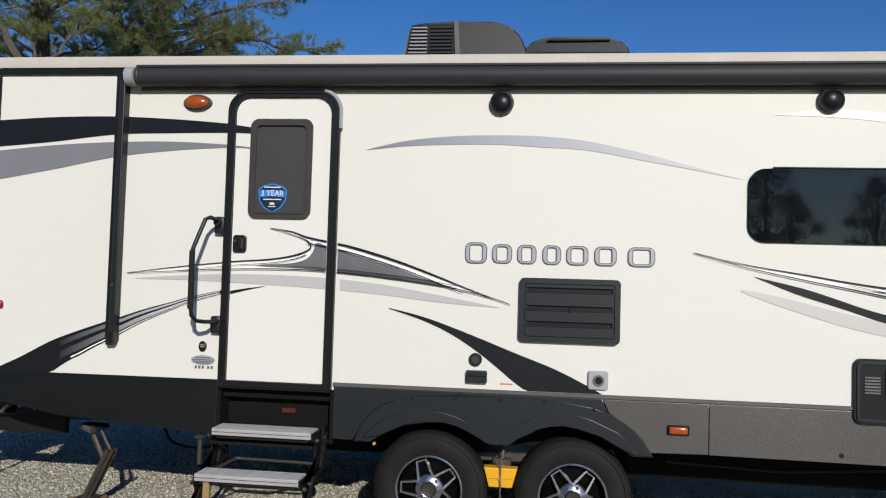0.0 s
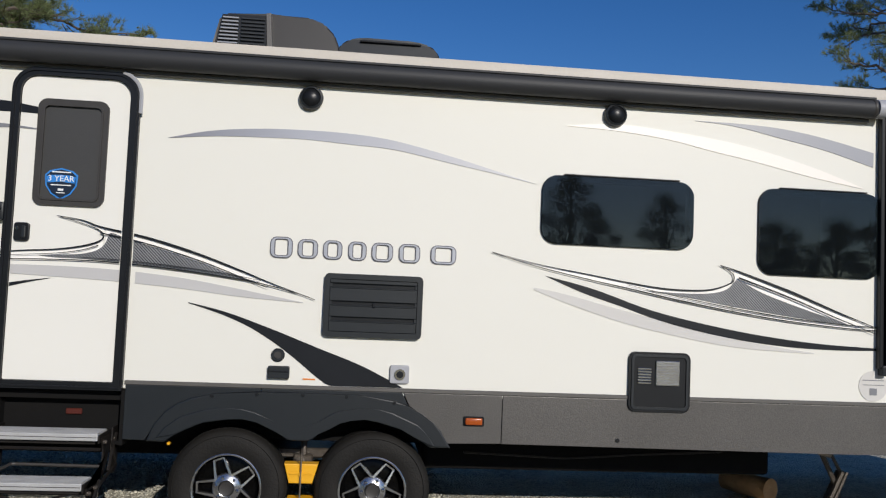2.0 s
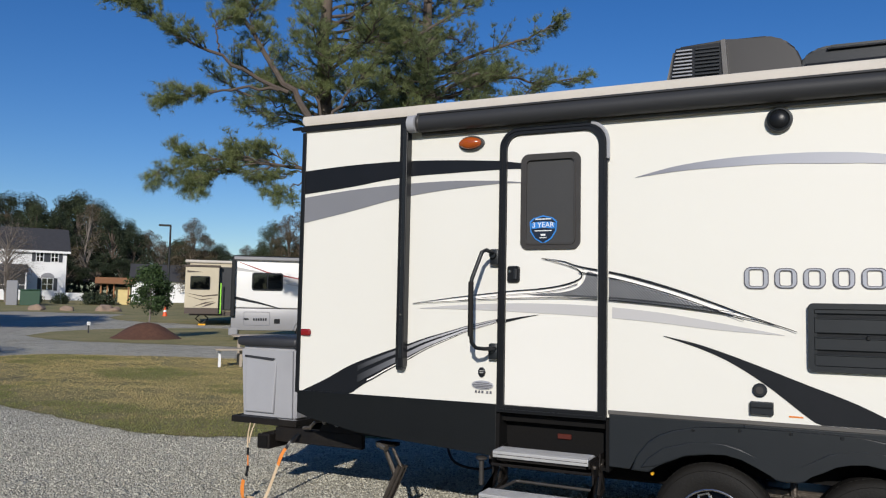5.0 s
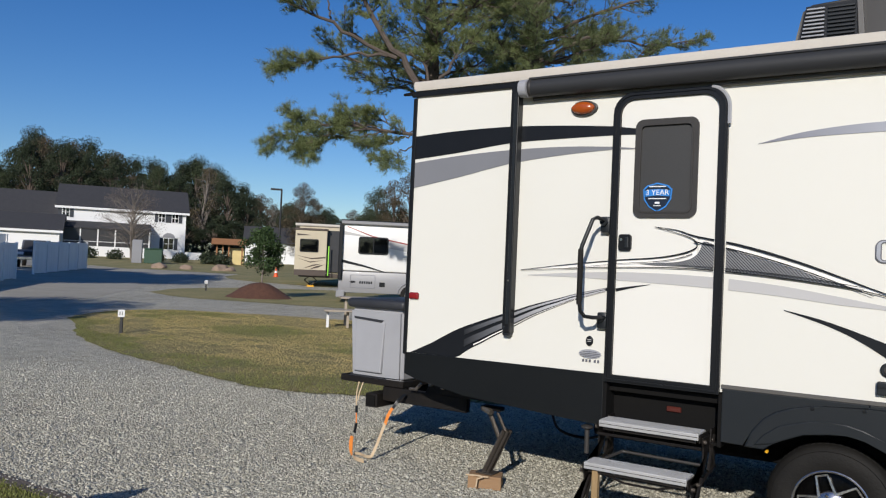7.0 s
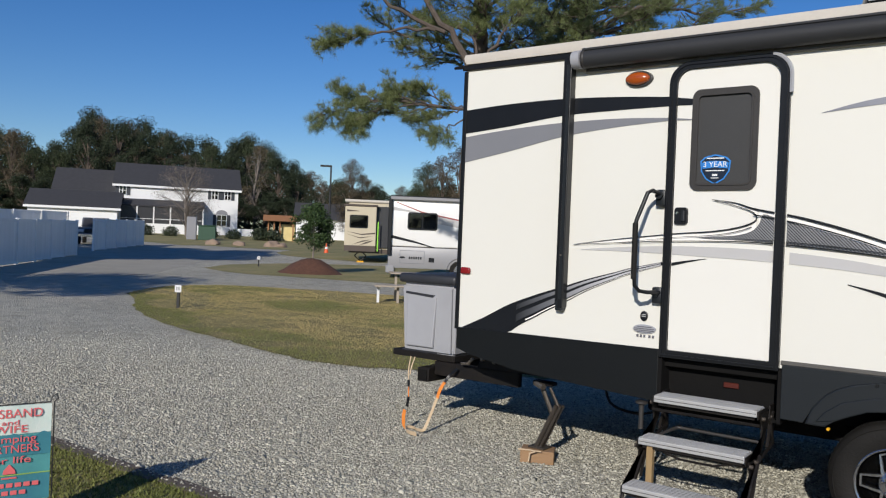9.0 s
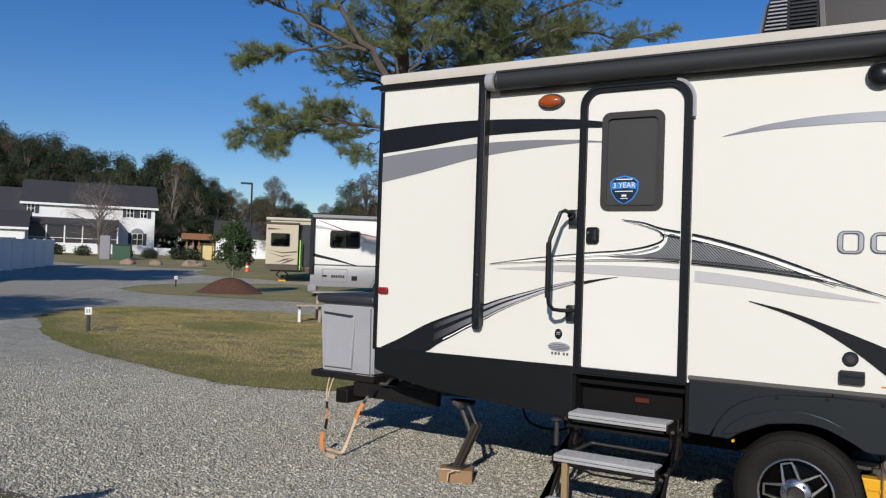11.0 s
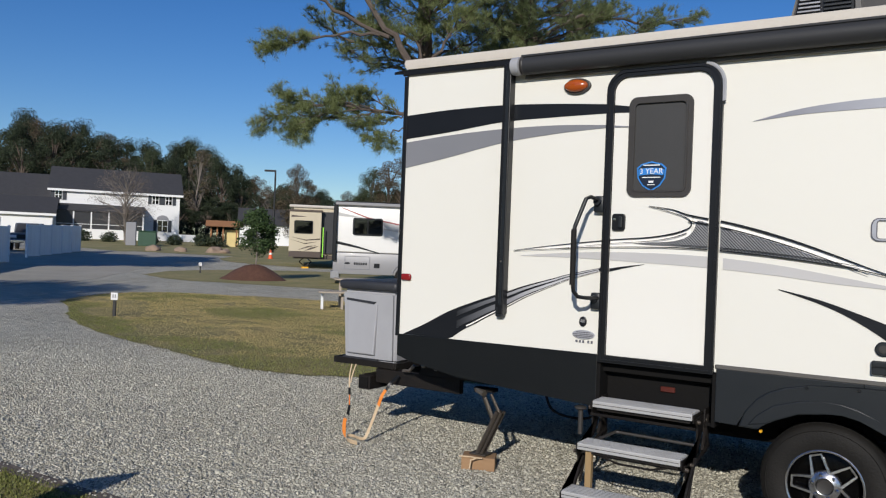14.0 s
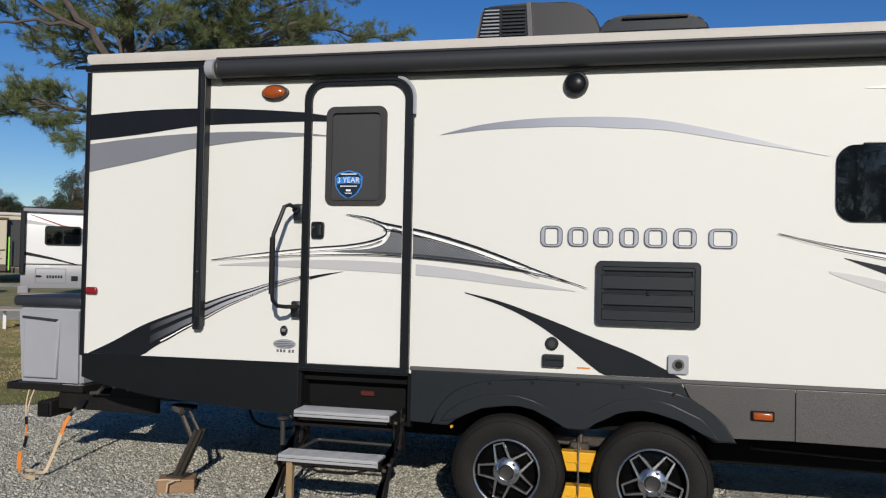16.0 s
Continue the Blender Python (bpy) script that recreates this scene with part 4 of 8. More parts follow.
def right_spear():
    tail = [(4.589, 1.861), (4.883, 1.797), (5.253, 1.741), (5.467, 1.707), (5.742, 1.675), (6.008, 1.679), (6.16, 1.727), (6.188, 1.77), (6.158, 1.81), (6.092, 1.844)]
    back = [(6.092, 1.844), (6.236, 1.803), (6.587, 1.688), (6.903, 1.571), (7.19, 1.472)]
    belly = [(4.589, 1.859), (4.883, 1.782), (5.254, 1.708), (5.468, 1.67), (5.82, 1.605), (6.203, 1.544), (6.591, 1.496), (6.983, 1.466), (7.19, 1.46)]
    bm = bmesh.new()
    spear_field(bm, tail, back, belly, 4.5, 7.2, -0.004)
    part("decal_spear", bm, "decal_white", trailer, "pale spear-shaped decal with dark outlines")
    bm = bmesh.new()
    ribbon(bm, tail, 0.003, 0.003, -0.014, 60, 0.011)
    ribbon(bm, back, 0.004, 0.004, -0.016, 40, 0.016)
    ribbon(bm, belly, 0.002, 0.006, -0.018, 60, 0.010)
    ribbon(bm, [(p[0], p[1] + 0.022) for p in belly[3:]], 0.002, 0.006, -0.020, 40, 0.008)
    ribbon(bm, [(p[0] - 0.02, p[1] - 0.035) for p in back[1:]], 0.012, 0.004, -0.022, 30, 0.009)
    part("decal_outline", bm, "decal_black", trailer)
    bm = bmesh.new()
    field(bm, [(5.60, 1.661), (5.80, 1.652), (6.009, 1.657), (6.12, 1.68), (6.18, 1.72), (6.215, 1.755), (6.393, 1.673), (6.667, 1.584), (6.983, 1.494)], [(5.60, 1.659), (5.895, 1.625), (6.202, 1.578), (6.668, 1.52), (6.983, 1.490)], 4.5, 7.2, -0.010)
    part("decal_weave", bm, "carbon", trailer, "dark silver carbon weave decal")


def special_decals():
    m = material("carbon", (0.035, 0.036, 0.041), 0.35, 0.2, (0.48, 0.485, 0.50), 2, 0.2)
    n, l = m.node_tree.nodes, m.node_tree.links
    tc = n.new("ShaderNodeTexCoord")
    w = n.new("ShaderNodeTexWave")
    w.inputs["Scale"].default_value = 34
    w.wave_type, w.bands_direction = "BANDS", "DIAGONAL"
    l.new(tc.outputs["Object"], w.inputs["Vector"])
    mix = next(k for k in n if k.bl_idname == "ShaderNodeMix")
    mul = n.new("ShaderNodeMath")
    mul.operation = "MULTIPLY"
    l.new(w.outputs["Fac"], mul.inputs[0])
    rng = next(k for k in n if k.bl_idname == "ShaderNodeMapRange")
    l.new(rng.outputs[0], mul.inputs[1])
    l.new(mul.outputs[0], mix.inputs["Factor"])
    M["carbon"] = m
    m = material("decal_stripe_fade", (0.3, 0.3, 0.33), 0.3, 0)
    n, l = m.node_tree.nodes, m.node_tree.links
    tc = n.new("ShaderNodeTexCoord")
    sx = n.new("ShaderNodeSeparateXYZ")
    l.new(tc.outputs["Object"], sx.inputs[0])
    mr = n.new("ShaderNodeMapRange")
    mr.inputs["From Min"].default_value, mr.inputs["From Max"].default_value = 2.55, 4.9
    l.new(sx.outputs["X"], mr.inputs["Value"])
    cr = n.new("ShaderNodeValToRGB")
    e = cr.color_ramp.elements
    e[0].position, e[0].color = 0.0, (0.20, 0.205, 0.235, 1)
    e[1].position, e[1].color = 1.0, (0.57, 0.565, 0.58, 1)
    k = e.new(0.35)
    k.color = (0.38, 0.39, 0.435, 1)
    l.new(mr.outputs[0], cr.inputs["Fac"])
    l.new(cr.outputs[0], n["Principled BSDF"].inputs["Base Color"])
    M["decal_stripe_fade"] = m
    m = material("streak_fade", (0.3, 0.3, 0.33), 0.3, 0)
    n, l = m.node_tree.nodes, m.node_tree.links
    tc, sx, mr, cr = n.new("ShaderNodeTexCoord"), n.new("ShaderNodeSeparateXYZ"), n.new("ShaderNodeMapRange"), n.new("ShaderNodeValToRGB")
    l.new(tc.outputs["Object"], sx.inputs[0])
    mr.inputs["From Min"].default_value, mr.inputs["From Max"].default_value = 0.5, 1.25
    l.new(sx.outputs["X"], mr.inputs["Value"])
    e = cr.color_ramp.elements
    e[0].position, e[0].color = 0.0, (0.008, 0.0095, 0.0125, 1)
    e[1].position, e[1].color = 1.0, (0.50, 0.50, 0.52, 1)
    k = e.new(0.4)
    k.color = (0.13, 0.135, 0.15, 1)
    l.new(mr.outputs[0], cr.inputs["Fac"])
    l.new(cr.outputs[0], n["Principled BSDF"].inputs["Base Color"])
    M["streak_fade"] = m


special_decals()
decals()


def name_plates():
    """A row of seven silver shapes with dark edges in place of a maker's name."""
    spots = [(3.207, 3.345), (3.375, 3.50), (3.53, 3.65), (3.685, 3.80), (3.83, 3.965), (4.0, 4.135), (4.20, 4.363)]
    for i, (a, b) in enumerate(spots):
        h = 0.008 if i == 0 else 0.0
        z0, z1 = 1.766 - h * 0.5, 1.886 + h
        o = rounded(a, b, z0, z1, 0.04)
        n = rounded(a + 0.032, b - 0.032, z0 + 0.018, z1 - 0.018, 0.014)
        e = part("name_shape", ring(bmesh.new(), o, n, -0.007, -0.001), "letter_edge", trailer, "silver badge shape with dark edge")
        o = rounded(a + 0.006, b - 0.006, z0 + 0.006, z1 - 0.006, 0.036)
        n = rounded(a + 0.026, b - 0.026, z0 + 0.013, z1 - 0.013, 0.018)
        part("name_face", ring(bmesh.new(), o, n, -0.012, -0.008), "letter_silver", e)
    e = part("model_badge", prism(bmesh.new(), [(1.527 + 0.08 * math.cos(a), 1.093 + 0.031 * math.sin(a)) for a in np.linspace(0, 2 * math.pi, 28, endpoint=False)], -0.008, -0.001), "letter_silver", trailer, "oval silver badge with a dark mountain band")
    bm = bmesh.new()
    for z, w in ((1.108, 0.05), (1.095, 0.072), (1.084, 0.068), (1.074, 0.05)):
        box(bm, 1.527 - w, 1.527 + w, -0.012, -0.009, z - 0.0022, z + 0.0022)
    part("badge_bar", bm, "letter_edge", e)
    for i in range(5):
        x = 1.472 + 0.024 * i + (0.012 if i > 2 else 0)
        part("model_bar", box(bmesh.new(), x, x + 0.014, -0.005, -0.001, 1.037, 1.055), "letter_edge", trailer, "small grey mark")


name_plates()


def door():
    d = part("door", ring(bmesh.new(), rounded(1.64, 2.385, 0.925, 2.845, 0.135, 8, low=0.006), rounded(1.69, 2.33, 0.972, 2.80, 0.10, 8, low=0.006), -0.032, 0.03), "black_trim", trailer, "white entry door in a black frame, closed")
    bm = bmesh.new()
    ring(bm, rounded(1.652, 2.373, 0.937, 2.834, 0.125, 8, low=0.006), rounded(1.662, 2.362, 0.947, 2.824, 0.118, 8, low=0.006), -0.040, -0.033)
    part("frame_bead", bm, "black_trim", d)
    # the leaf, open at its window
    bm = bmesh.new()
    ring(bm, rounded(1.692, 2.328, 0.974, 2.798, 0.10, 8, low=0.008), rounded(1.815, 2.185, 2.04, 2.635, 0.05, 8), -0.012, 0.028)
    part("door_leaf", bm, "door_skin", d, "white door leaf")
    w = part("door_window", ring(bmesh.new(), rounded(1.795, 2.208, 2.015, 2.660, 0.055, 8), rounded(1.835, 2.168, 2.055, 2.620, 0.03, 8), -0.028, -0.013), "window_trim", d, "dark grey moulded window frame")
    bm = bmesh.new()
    prism(bm, rounded(1.832, 2.170, 2.052, 2.623, 0.03, 6), -0.016, -0.008)
    part("pane", bm, "blind", w, "dark grey obscured pane")
    bm = bmesh.new()
    ring(bm, rounded(1.826, 2.177, 2.046, 2.629, 0.036, 8), rounded(1.838, 2.165, 2.058, 2.617, 0.028, 8), -0.034, -0.029)
    part("gasket", bm, "window_trim", w)
    # decals carried on across the leaf
    bm = bmesh.new()
    band(bm, [(1.69, 2.622), (1.794, 2.606)], [(1.69, 2.570), (1.794, 2.566)], -0.016, 6)
    part("decal_stripe", bm, "decal_black", d)
    bm = bmesh.new()
    band(bm, [(1.69, 2.487), (1.794, 2.476)], [(1.69, 2.473), (1.794, 2.469)], -0.016, 6)
    part("decal_stripe", bm, "decal_grey", d)
    bm = bmesh.new()
    band(bm, [(1.695, 1.544), (1.80, 1.563), (1.927, 1.581)], [(1.695, 1.522), (1.80, 1.55), (1.927, 1.579)], -0.016, 12)
    part("decal_stripe", bm, "decal_black", d)
    bm = bmesh.new()
    band(bm, [(1.695, 1.652), (1.865, 1.655), (2.1, 1.653), (2.325, 1.645)], [(1.695, 1.5985), (2.026, 1.587), (2.1, 1.585), (2.325, 1.575)], -0.016, 16)
    part("decal_stripe", bm, "decal_silver", d)
    spear("door", 1.695, 2.325, d, -0.016)
    # latch
    l = part("latch", prism(bmesh.new(), rounded(1.704, 1.792, 1.793, 1.905, 0.02, 4), -0.030, -0.012, 0.004), "black_trim", d, "black paddle latch")
    bm = bmesh.new()
    box(bm, 1.752, 1.778, -0.046, -0.031, 1.812, 1.885, 0.006, 2)
    part("paddle", bm, "black_plastic", l)
    bm = bmesh.new()
    lathe(bm, [(0.009, -0.036), (0.009, -0.030)], 12, (1.724, 0, 1.868))
    part("keyhole", bm, "chrome", l)
    # hinge guard at the upper corner
    bm = bmesh.new()
    pts = [(2.25 + 0.142 * math.cos(a), -0.03, 2.705 + 0.142 * math.sin(a)) for a in np.linspace(0.0, 1.35, 9)]
    tube(bm, [(2.393, -0.03, 2.60)] + pts, 0.013, 6)
    part("corner_guard", bm, "resin_grey", d, "bare metal drip guard")
    # sticker
    s = [(1.858, 2.200), (1.885, 2.226), (1.953, 2.243), (2.022, 2.226), (2.050, 2.200), (2.044, 2.135), (2.012, 2.085), (1.954, 2.050), (1.896, 2.085), (1.864, 2.135)]
    e = part("shield_sticker", prism(bmesh.new(), s, -0.020, -0.0165), "sticker_blue", d, "blue shield-shaped sticker reading 3 YEAR")
    c = (1.954, 2.15)
    bm = bmesh.new()
    prism(bm, [(c[0] + (x - c[0]) * 0.9, c[1] + (z - c[1]) * 0.9) for x, z in s], -0.022, -0.0205)
    part("sticker_field", bm, "sticker_navy", e)
    bm = bmesh.new()
    prism(bm, [(1.870, 2.190), (1.90, 2.198), (1.954, 2.201), (2.01, 2.198), (2.038, 2.190), (2.032, 2.152), (1.954, 2.16), (1.876, 2.152)], -0.024, -0.0225)
    part("sticker_band", bm, "sticker_blue", e)
    text_mesh("3 YEAR", 0.05, 0, "paper_white", e, "sticker_text", (1.954, -0.0255, 2.177), 0.150)
    for x0, x1, z0, z1 in ((1.90, 2.008, 2.214, 2.221), (1.895, 2.013, 2.136, 2.142), (1.938, 1.97, 2.105, 2.118), (1.93, 1.978, 2.090, 2.095)):
        part("sticker_bar", box(bmesh.new(), x0, x1, -0.024, -0.0225, z0, z1), "paper_white", e)


door()


def grab_handle():
    h = part("grab_handle", tube(bmesh.new(), [(1.62, -0.03, 1.985), (1.605, -0.16, 2.005), (1.59, -0.20, 1.99), (1.535, -0.235, 1.81), (1.53, -0.24, 1.77), (1.535, -0.24, 1.45), (1.54, -0.235, 1.39), (1.56, -0.21, 1.355), (1.60, -0.17, 1.348), (1.635, -0.03, 1.345)], 0.0135, 10), "black_trim", trailer, "black folding grab handle beside the door", True)
    bm = bmesh.new()
    tube(bm, [(1.531, -0.24, 1.79), (1.533, -0.241, 1.43)], 0.0185, 10)
    part("grip", bm, "rubber", h, "", True)
    for z in (1.965, 1.325):
        bm = bmesh.new()
        box(bm, 1.582, 1.648, -0.05, -0.001, z - 0.055, z + 0.055, 0.012, 2)
        lathe(bm, [(0.024, -0.075), (0.024, -0.05)], 12, (1.612, 0, z + 0.015))
        part("bracket", bm, "black_plastic", h, "", True)


grab_handle()


def lamps():
    bm = bmesh.new()
    prism(bm, [(1.419 + 0.098 * math.cos(a), 2.767 + 0.053 * math.sin(a)) for a in np.linspace(0, 2 * math.pi, 28, endpoint=False)], -0.02, -0.001, 0.008)
    o = part("porch_light", bm, "window_trim", trailer, "oval amber porch light in a dark rim")
    bm = bmesh.new()
    lathe(bm, [(0.045, 0.0), (0.043, -0.016), (0.034, -0.028), (0.015, -0.035)], 24)
    for v in bm.verts:
        v.co = (v.co.x * 1.85 + 1.414, v.co.y - 0.02, v.co.z * 0.95 + 2.768)
    part("lens", bm, "amber", o, "", True)
    bm = bmesh.new()
    box(bm, 0.022, 0.112, -0.025, -0.001, 1.38, 1.432, 0.014, 3)
    part("marker_light", bm, "red_lens", trailer, "red rear marker light", True)
    bm = bmesh.new()
    box(bm, 4.448, 4.578, -0.016, -0.009, 0.768, 0.828, 0.006)
    o = part("marker_light", bm, "black_trim", trailer, "amber side marker light")
    bm = bmesh.new()
    box(bm, 4.459, 4.567, -0.034, -0.015, 0.776, 0.820, 0.010, 3)
    part("lens", bm, "amber", o, "", True)


lamps()


def fridge_vent():
    v = part("appliance_vent", ring(bmesh.new(), rounded(3.552, 4.161, 1.292, 1.683, 0.03, 6), rounded(3.585, 4.128, 1.325, 1.650, 0.012, 6), -0.030, -0.001), "black_plastic", trailer, "black louvred refrigerator vent cover")
    bm = bmesh.new()
    box(bm, 3.582, 4.131, -0.006, -0.002, 1.322, 1.653)
    part("backing", bm, "black_trim", v)
    for z0, z1 in ((1.326, 1.393), (1.417, 1.490), (1.514, 1.600), (1.624, 1.649)):
        bm = bmesh.new()
        box(bm, 3.5855, 4.1275, -0.022, -0.008, z0, z1, 0.003)
        sl = part("slat", bm, "black_plastic", v)
        if z1 < 1.64:
            bm = bmesh.new()
            box(bm, 3.60, 4.113, -0.027, -0.0225, z1 - 0.007, z1, 0.002)
            part("slat_lip", bm, "black_plastic", sl)
            for x in (3.5855, 4.1135):
                bm = bmesh.new()
                box(bm, x, x + 0.014, -0.022, -0.008, z1 + 0.001, z1 + 0.0235)
                part("slat_end", bm, "black_plastic", sl)
    bm = bmesh.new()
    box(bm, 3.85, 3.868, -0.034, -0.020, 1.478, 1.506, 0.004)
    part("catch", bm, "black_trim", v)


fridge_vent()


def small_fittings():
    o = part("power_inlet", prism(bmesh.new(), rounded(3.978, 4.098, 1.017, 1.130, 0.014, 4), -0.022, -0.001, 0.006), "resin_grey", trailer, "silver-grey hatch of the power inlet")
    bm = bmesh.new()
    lathe(bm, [(0.034, -0.03), (0.034, -0.023)], 20, (4.04, 0, 1.074))
    part("inlet_ring", bm, "chrome", o)
    bm = bmesh.new()
    lathe(bm, [(0.022, -0.034), (0.022, -0.0305)], 20, (4.04, 0, 1.074))
    part("inlet_core", bm, "black_trim", o)
    o = part("cable_port", lathe(bmesh.new(), [(0.041, -0.001), (0.041, -0.012), (0.034, -0.018)], 24, (3.29, 0, 1.168)), "black_plastic", trailer, "round black port cover", True)
    bm = bmesh.new()
    lathe(bm, [(0.022, -0.024), (0.02, -0.018)], 16, (3.29, 0, 1.168))
    part("port_cap", bm, "window_trim", o)
    o = part("outlet_cover", prism(bmesh.new(), rounded(3.236, 3.365, 1.026, 1.102, 0.008, 3), -0.034, -0.001, 0.006), "black_plastic", trailer, "black weatherproof outlet cover")
    bm = bmesh.new()
    box(bm, 3.24, 3.361, -0.040, -0.035, 1.068, 1.075)
    part("outlet_lip", bm, "black_trim", o)
    bm = bmesh.new()
    box(bm, 3.446, 3.522, -0.003, -0.001, 1.021, 1.030)
    part("warning_label", bm, "strap_orange", trailer, "thin orange warning label")
    o = part("lock_badge", lathe(bmesh.new(), [(0.026, -0.001), (0.026, -0.010), (0.02, -0.013)], 20, (1.521, 0, 1.180)), "decal_black", trailer, "round black badge", True)
    for v in o.data.vertices:
        v.co.z = 1.180 + (v.co.z - 1.180) * 1.3
    bm = bmesh.new()
    for z in (1.19, 1.178):
        box(bm, 1.507, 1.535, -0.015, -0.0135, z - 0.002, z + 0.002)
    part("badge_bar", bm, "decal_silver", o)
    for x, z in ((3.412, 2.767), (5.362, 2.785)):
        s = part("speaker", lathe(bmesh.new(), [(0.073, -0.001), (0.076, -0.022), (0.070, -0.040), (0.060, -0.044), (0.056, -0.036)], 28, (x, 0, z)), "black_plastic", trailer, "round black outdoor speaker", True)
        bm = bmesh.new()
        lathe(bm, [(0.057, -0.034), (0.05, -0.046), (0.03, -0.056), (0.008, -0.060)], 24, (x, 0, z))
        part("grille", bm, "black_trim", s, "black domed grille", True)


small_fittings()


def windows():
    for x0, x1, z0, z1, r in ((4.897, 5.905, 1.932, 2.374, 0.10), (6.347, 7.198, 1.797, 2.366, 0.10)):
        w = part("window", ring(bmesh.new(), rounded(x0, x1, z0, z1, r, 8), rounded(x0 + 0.035, x1 - 0.035, z0 + 0.035, z1 - 0.035, r - 0.03, 8), -0.012, -0.001), "black_trim", trailer, "frameless dark tinted window")
        bm = bmesh.new()
        prism(bm, rounded(x0 + 0.002, x1 - 0.002, z0 + 0.002, z1 - 0.002, r, 8), -0.020, -0.0125)
        part("pane", bm, "tinted_glass", w, "dark tinted glass")
        bm = bmesh.new()
        box(bm, x0 + 0.14, x1 - 0.10, -0.026, -0.001, z1 + 0.001, z1 + 0.010, 0.003)
        part("drip_edge", bm, "black_trim", w)
    # dark lining behind the windows
    bm = bmesh.new()
    box(bm, 4.6, 7.5, 1.2, 1.22, 1.2, 2.9)
    part("inner_partition", bm, "screen_dark", trailer, "dark cabinet wall inside")


windows()


def water_heater():
    w = part("water_heater_door", prism(bmesh.new(), rounded(5.50, 5.905, 0.888, 1.267, 0.04, 6), -0.022, -0.001, 0.006), "black_trim", trailer, "black water heater door with silver louvres")
    bm = bmesh.new()
    ring(bm, rounded(5.515, 5.89, 0.903, 1.252, 0.03, 6), rounded(5.53, 5.875, 0.918, 1.237, 0.024, 6), -0.030, -0.0225)
    part("rim", bm, "black_plastic", w)
    for i in range(6):
        bm = bmesh.new()
        box(bm, 5.555, 5.645, -0.030, -0.0225, 1.065 + 0.018 * i, 1.076 + 0.018 * i, 0.002)
        part("slat", bm, "chrome", w, "silver louvre")
    bm = bmesh.new()
    box(bm, 5.672, 5.83, -0.034, -0.0225, 1.055, 1.215, 0.004)
    g = part("exhaust_grille", bm, "alloy", w, "silver mesh exhaust grille")
    for i in range(9):
        bm = bmesh.new()
        box(bm, 5.676, 5.826, -0.038, -0.0345, 1.062 + 0.017 * i, 1.068 + 0.017 * i)
        part("wire", bm, "chrome", g)
    bm = bmesh.new()
    lathe(bm, [(0.10, -0.004), (0.10, -0.001)], 32, (7.165, 0, 1.094))
    s = part("round_sticker", bm, "decal_pale", trailer, "round grey-white instruction sticker")
    for x0, x1, z0, z1 in ((7.09, 7.24, 1.10, 1.104), (7.09, 7.24, 1.13, 1.135), (7.14, 7.19, 1.035, 1.08)):
        part("sticker_bar", box(bmesh.new(), x0, x1, -0.0065, -0.0045, z0, z1), "decal_grey", s)


water_heater()


def awning():
    a = thing("awning", "rolled black awning on the trailer wall with folding arms", "awning")
    bm = bmesh.new()
    n = 20
    profile = []
    for k in range(n):
        t = 2 * math.pi * k / n
        profile.append((-0.068 + 0.062 * math.cos(t), 2.926 + 0.062 * math.sin(t)))
    va = [bm.verts.new((1.03, y, z)) for y, z in profile]
    vb = [bm.verts.new((7.10, y, z)) for y, z in profile]
    for k in range(n):
        bm.faces.new((va[k], va[(k + 1) % n], vb[(k + 1) % n], vb[k]))
    part("roller", bm, "awning_cloth", a, "black rolled fabric", True)
    bm = bmesh.new()
    box(bm, 1.03, 7.10, -0.110, -0.001, 2.978, 2.996, 0.006, 2)
    part("cover", bm, "awning_cloth", a)
    # narrow grey strip along the wall below the roller
    bm = bmesh.new()
    box(bm, 1.03, 7.10, -0.030, -0.001, 2.842, 2.872, 0.006, 2)
    part("pull_rail", bm, "moulding_grey", a)
    for x, s in ((0.985, -1), (7.145, 1)):
        bm = bmesh.new()
        lathe(bm, [(0.04, -0.035), (0.062, -0.03), (0.064, 0.03), (0.05, 0.035)], 20, (x, -0.068, 2.928), "x")
        c = part("end_cap", bm, "resin_grey", a, "grey cast end cap", True)
        bm = bmesh.new()
        lathe(bm, [(0.063, -0.012), (0.066, -0.008), (0.066, 0.008), (0.063, 0.012)], 20, (x - s * 0.055, -0.068, 2.928), "x")
        part("collar", bm, "window_trim", c, "", True)
        bm = bmesh.new()
        x0 = x - 0.120 * (1 if s < 0 else 0) - 0.035 * (0 if s < 0 else -1)
        box(bm, x0, x0 + 0.03, -0.045, -0.001, 1.21, 2.955, 0.006, 2)
        box(bm, x0 + 0.036, x0 + 0.078, -0.075, -0.001, 1.19, 2.955, 0.006, 2)
        m = part("arm", bm, "black_trim", a, "black folded awning arm")
        bm = bmesh.new()
        box(bm, x0 + 0.046, x0 + 0.068, -0.082, -0.076, 1.25, 2.9, 0.002)
        part("arm_channel", bm, "black_plastic", m)
        bm = bmesh.new()
        box(bm, x0 + 0.012, x0 + 0.072, -0.062, -0.001, 1.165, 1.235, 0.012, 2)
        part("arm_foot", bm, "black_plastic", m)
        bm = bmesh.new()
        lathe(bm, [(0.006, -0.088), (0.006, -0.078)], 8, (x0 + 0.057, 0, 1.56))
        lathe(bm, [(0.006, -0.068), (0.006, -0.06)], 8, (x0 + 0.04, 0, 1.23))
        part("rivet", bm, "steel", m)


awning()


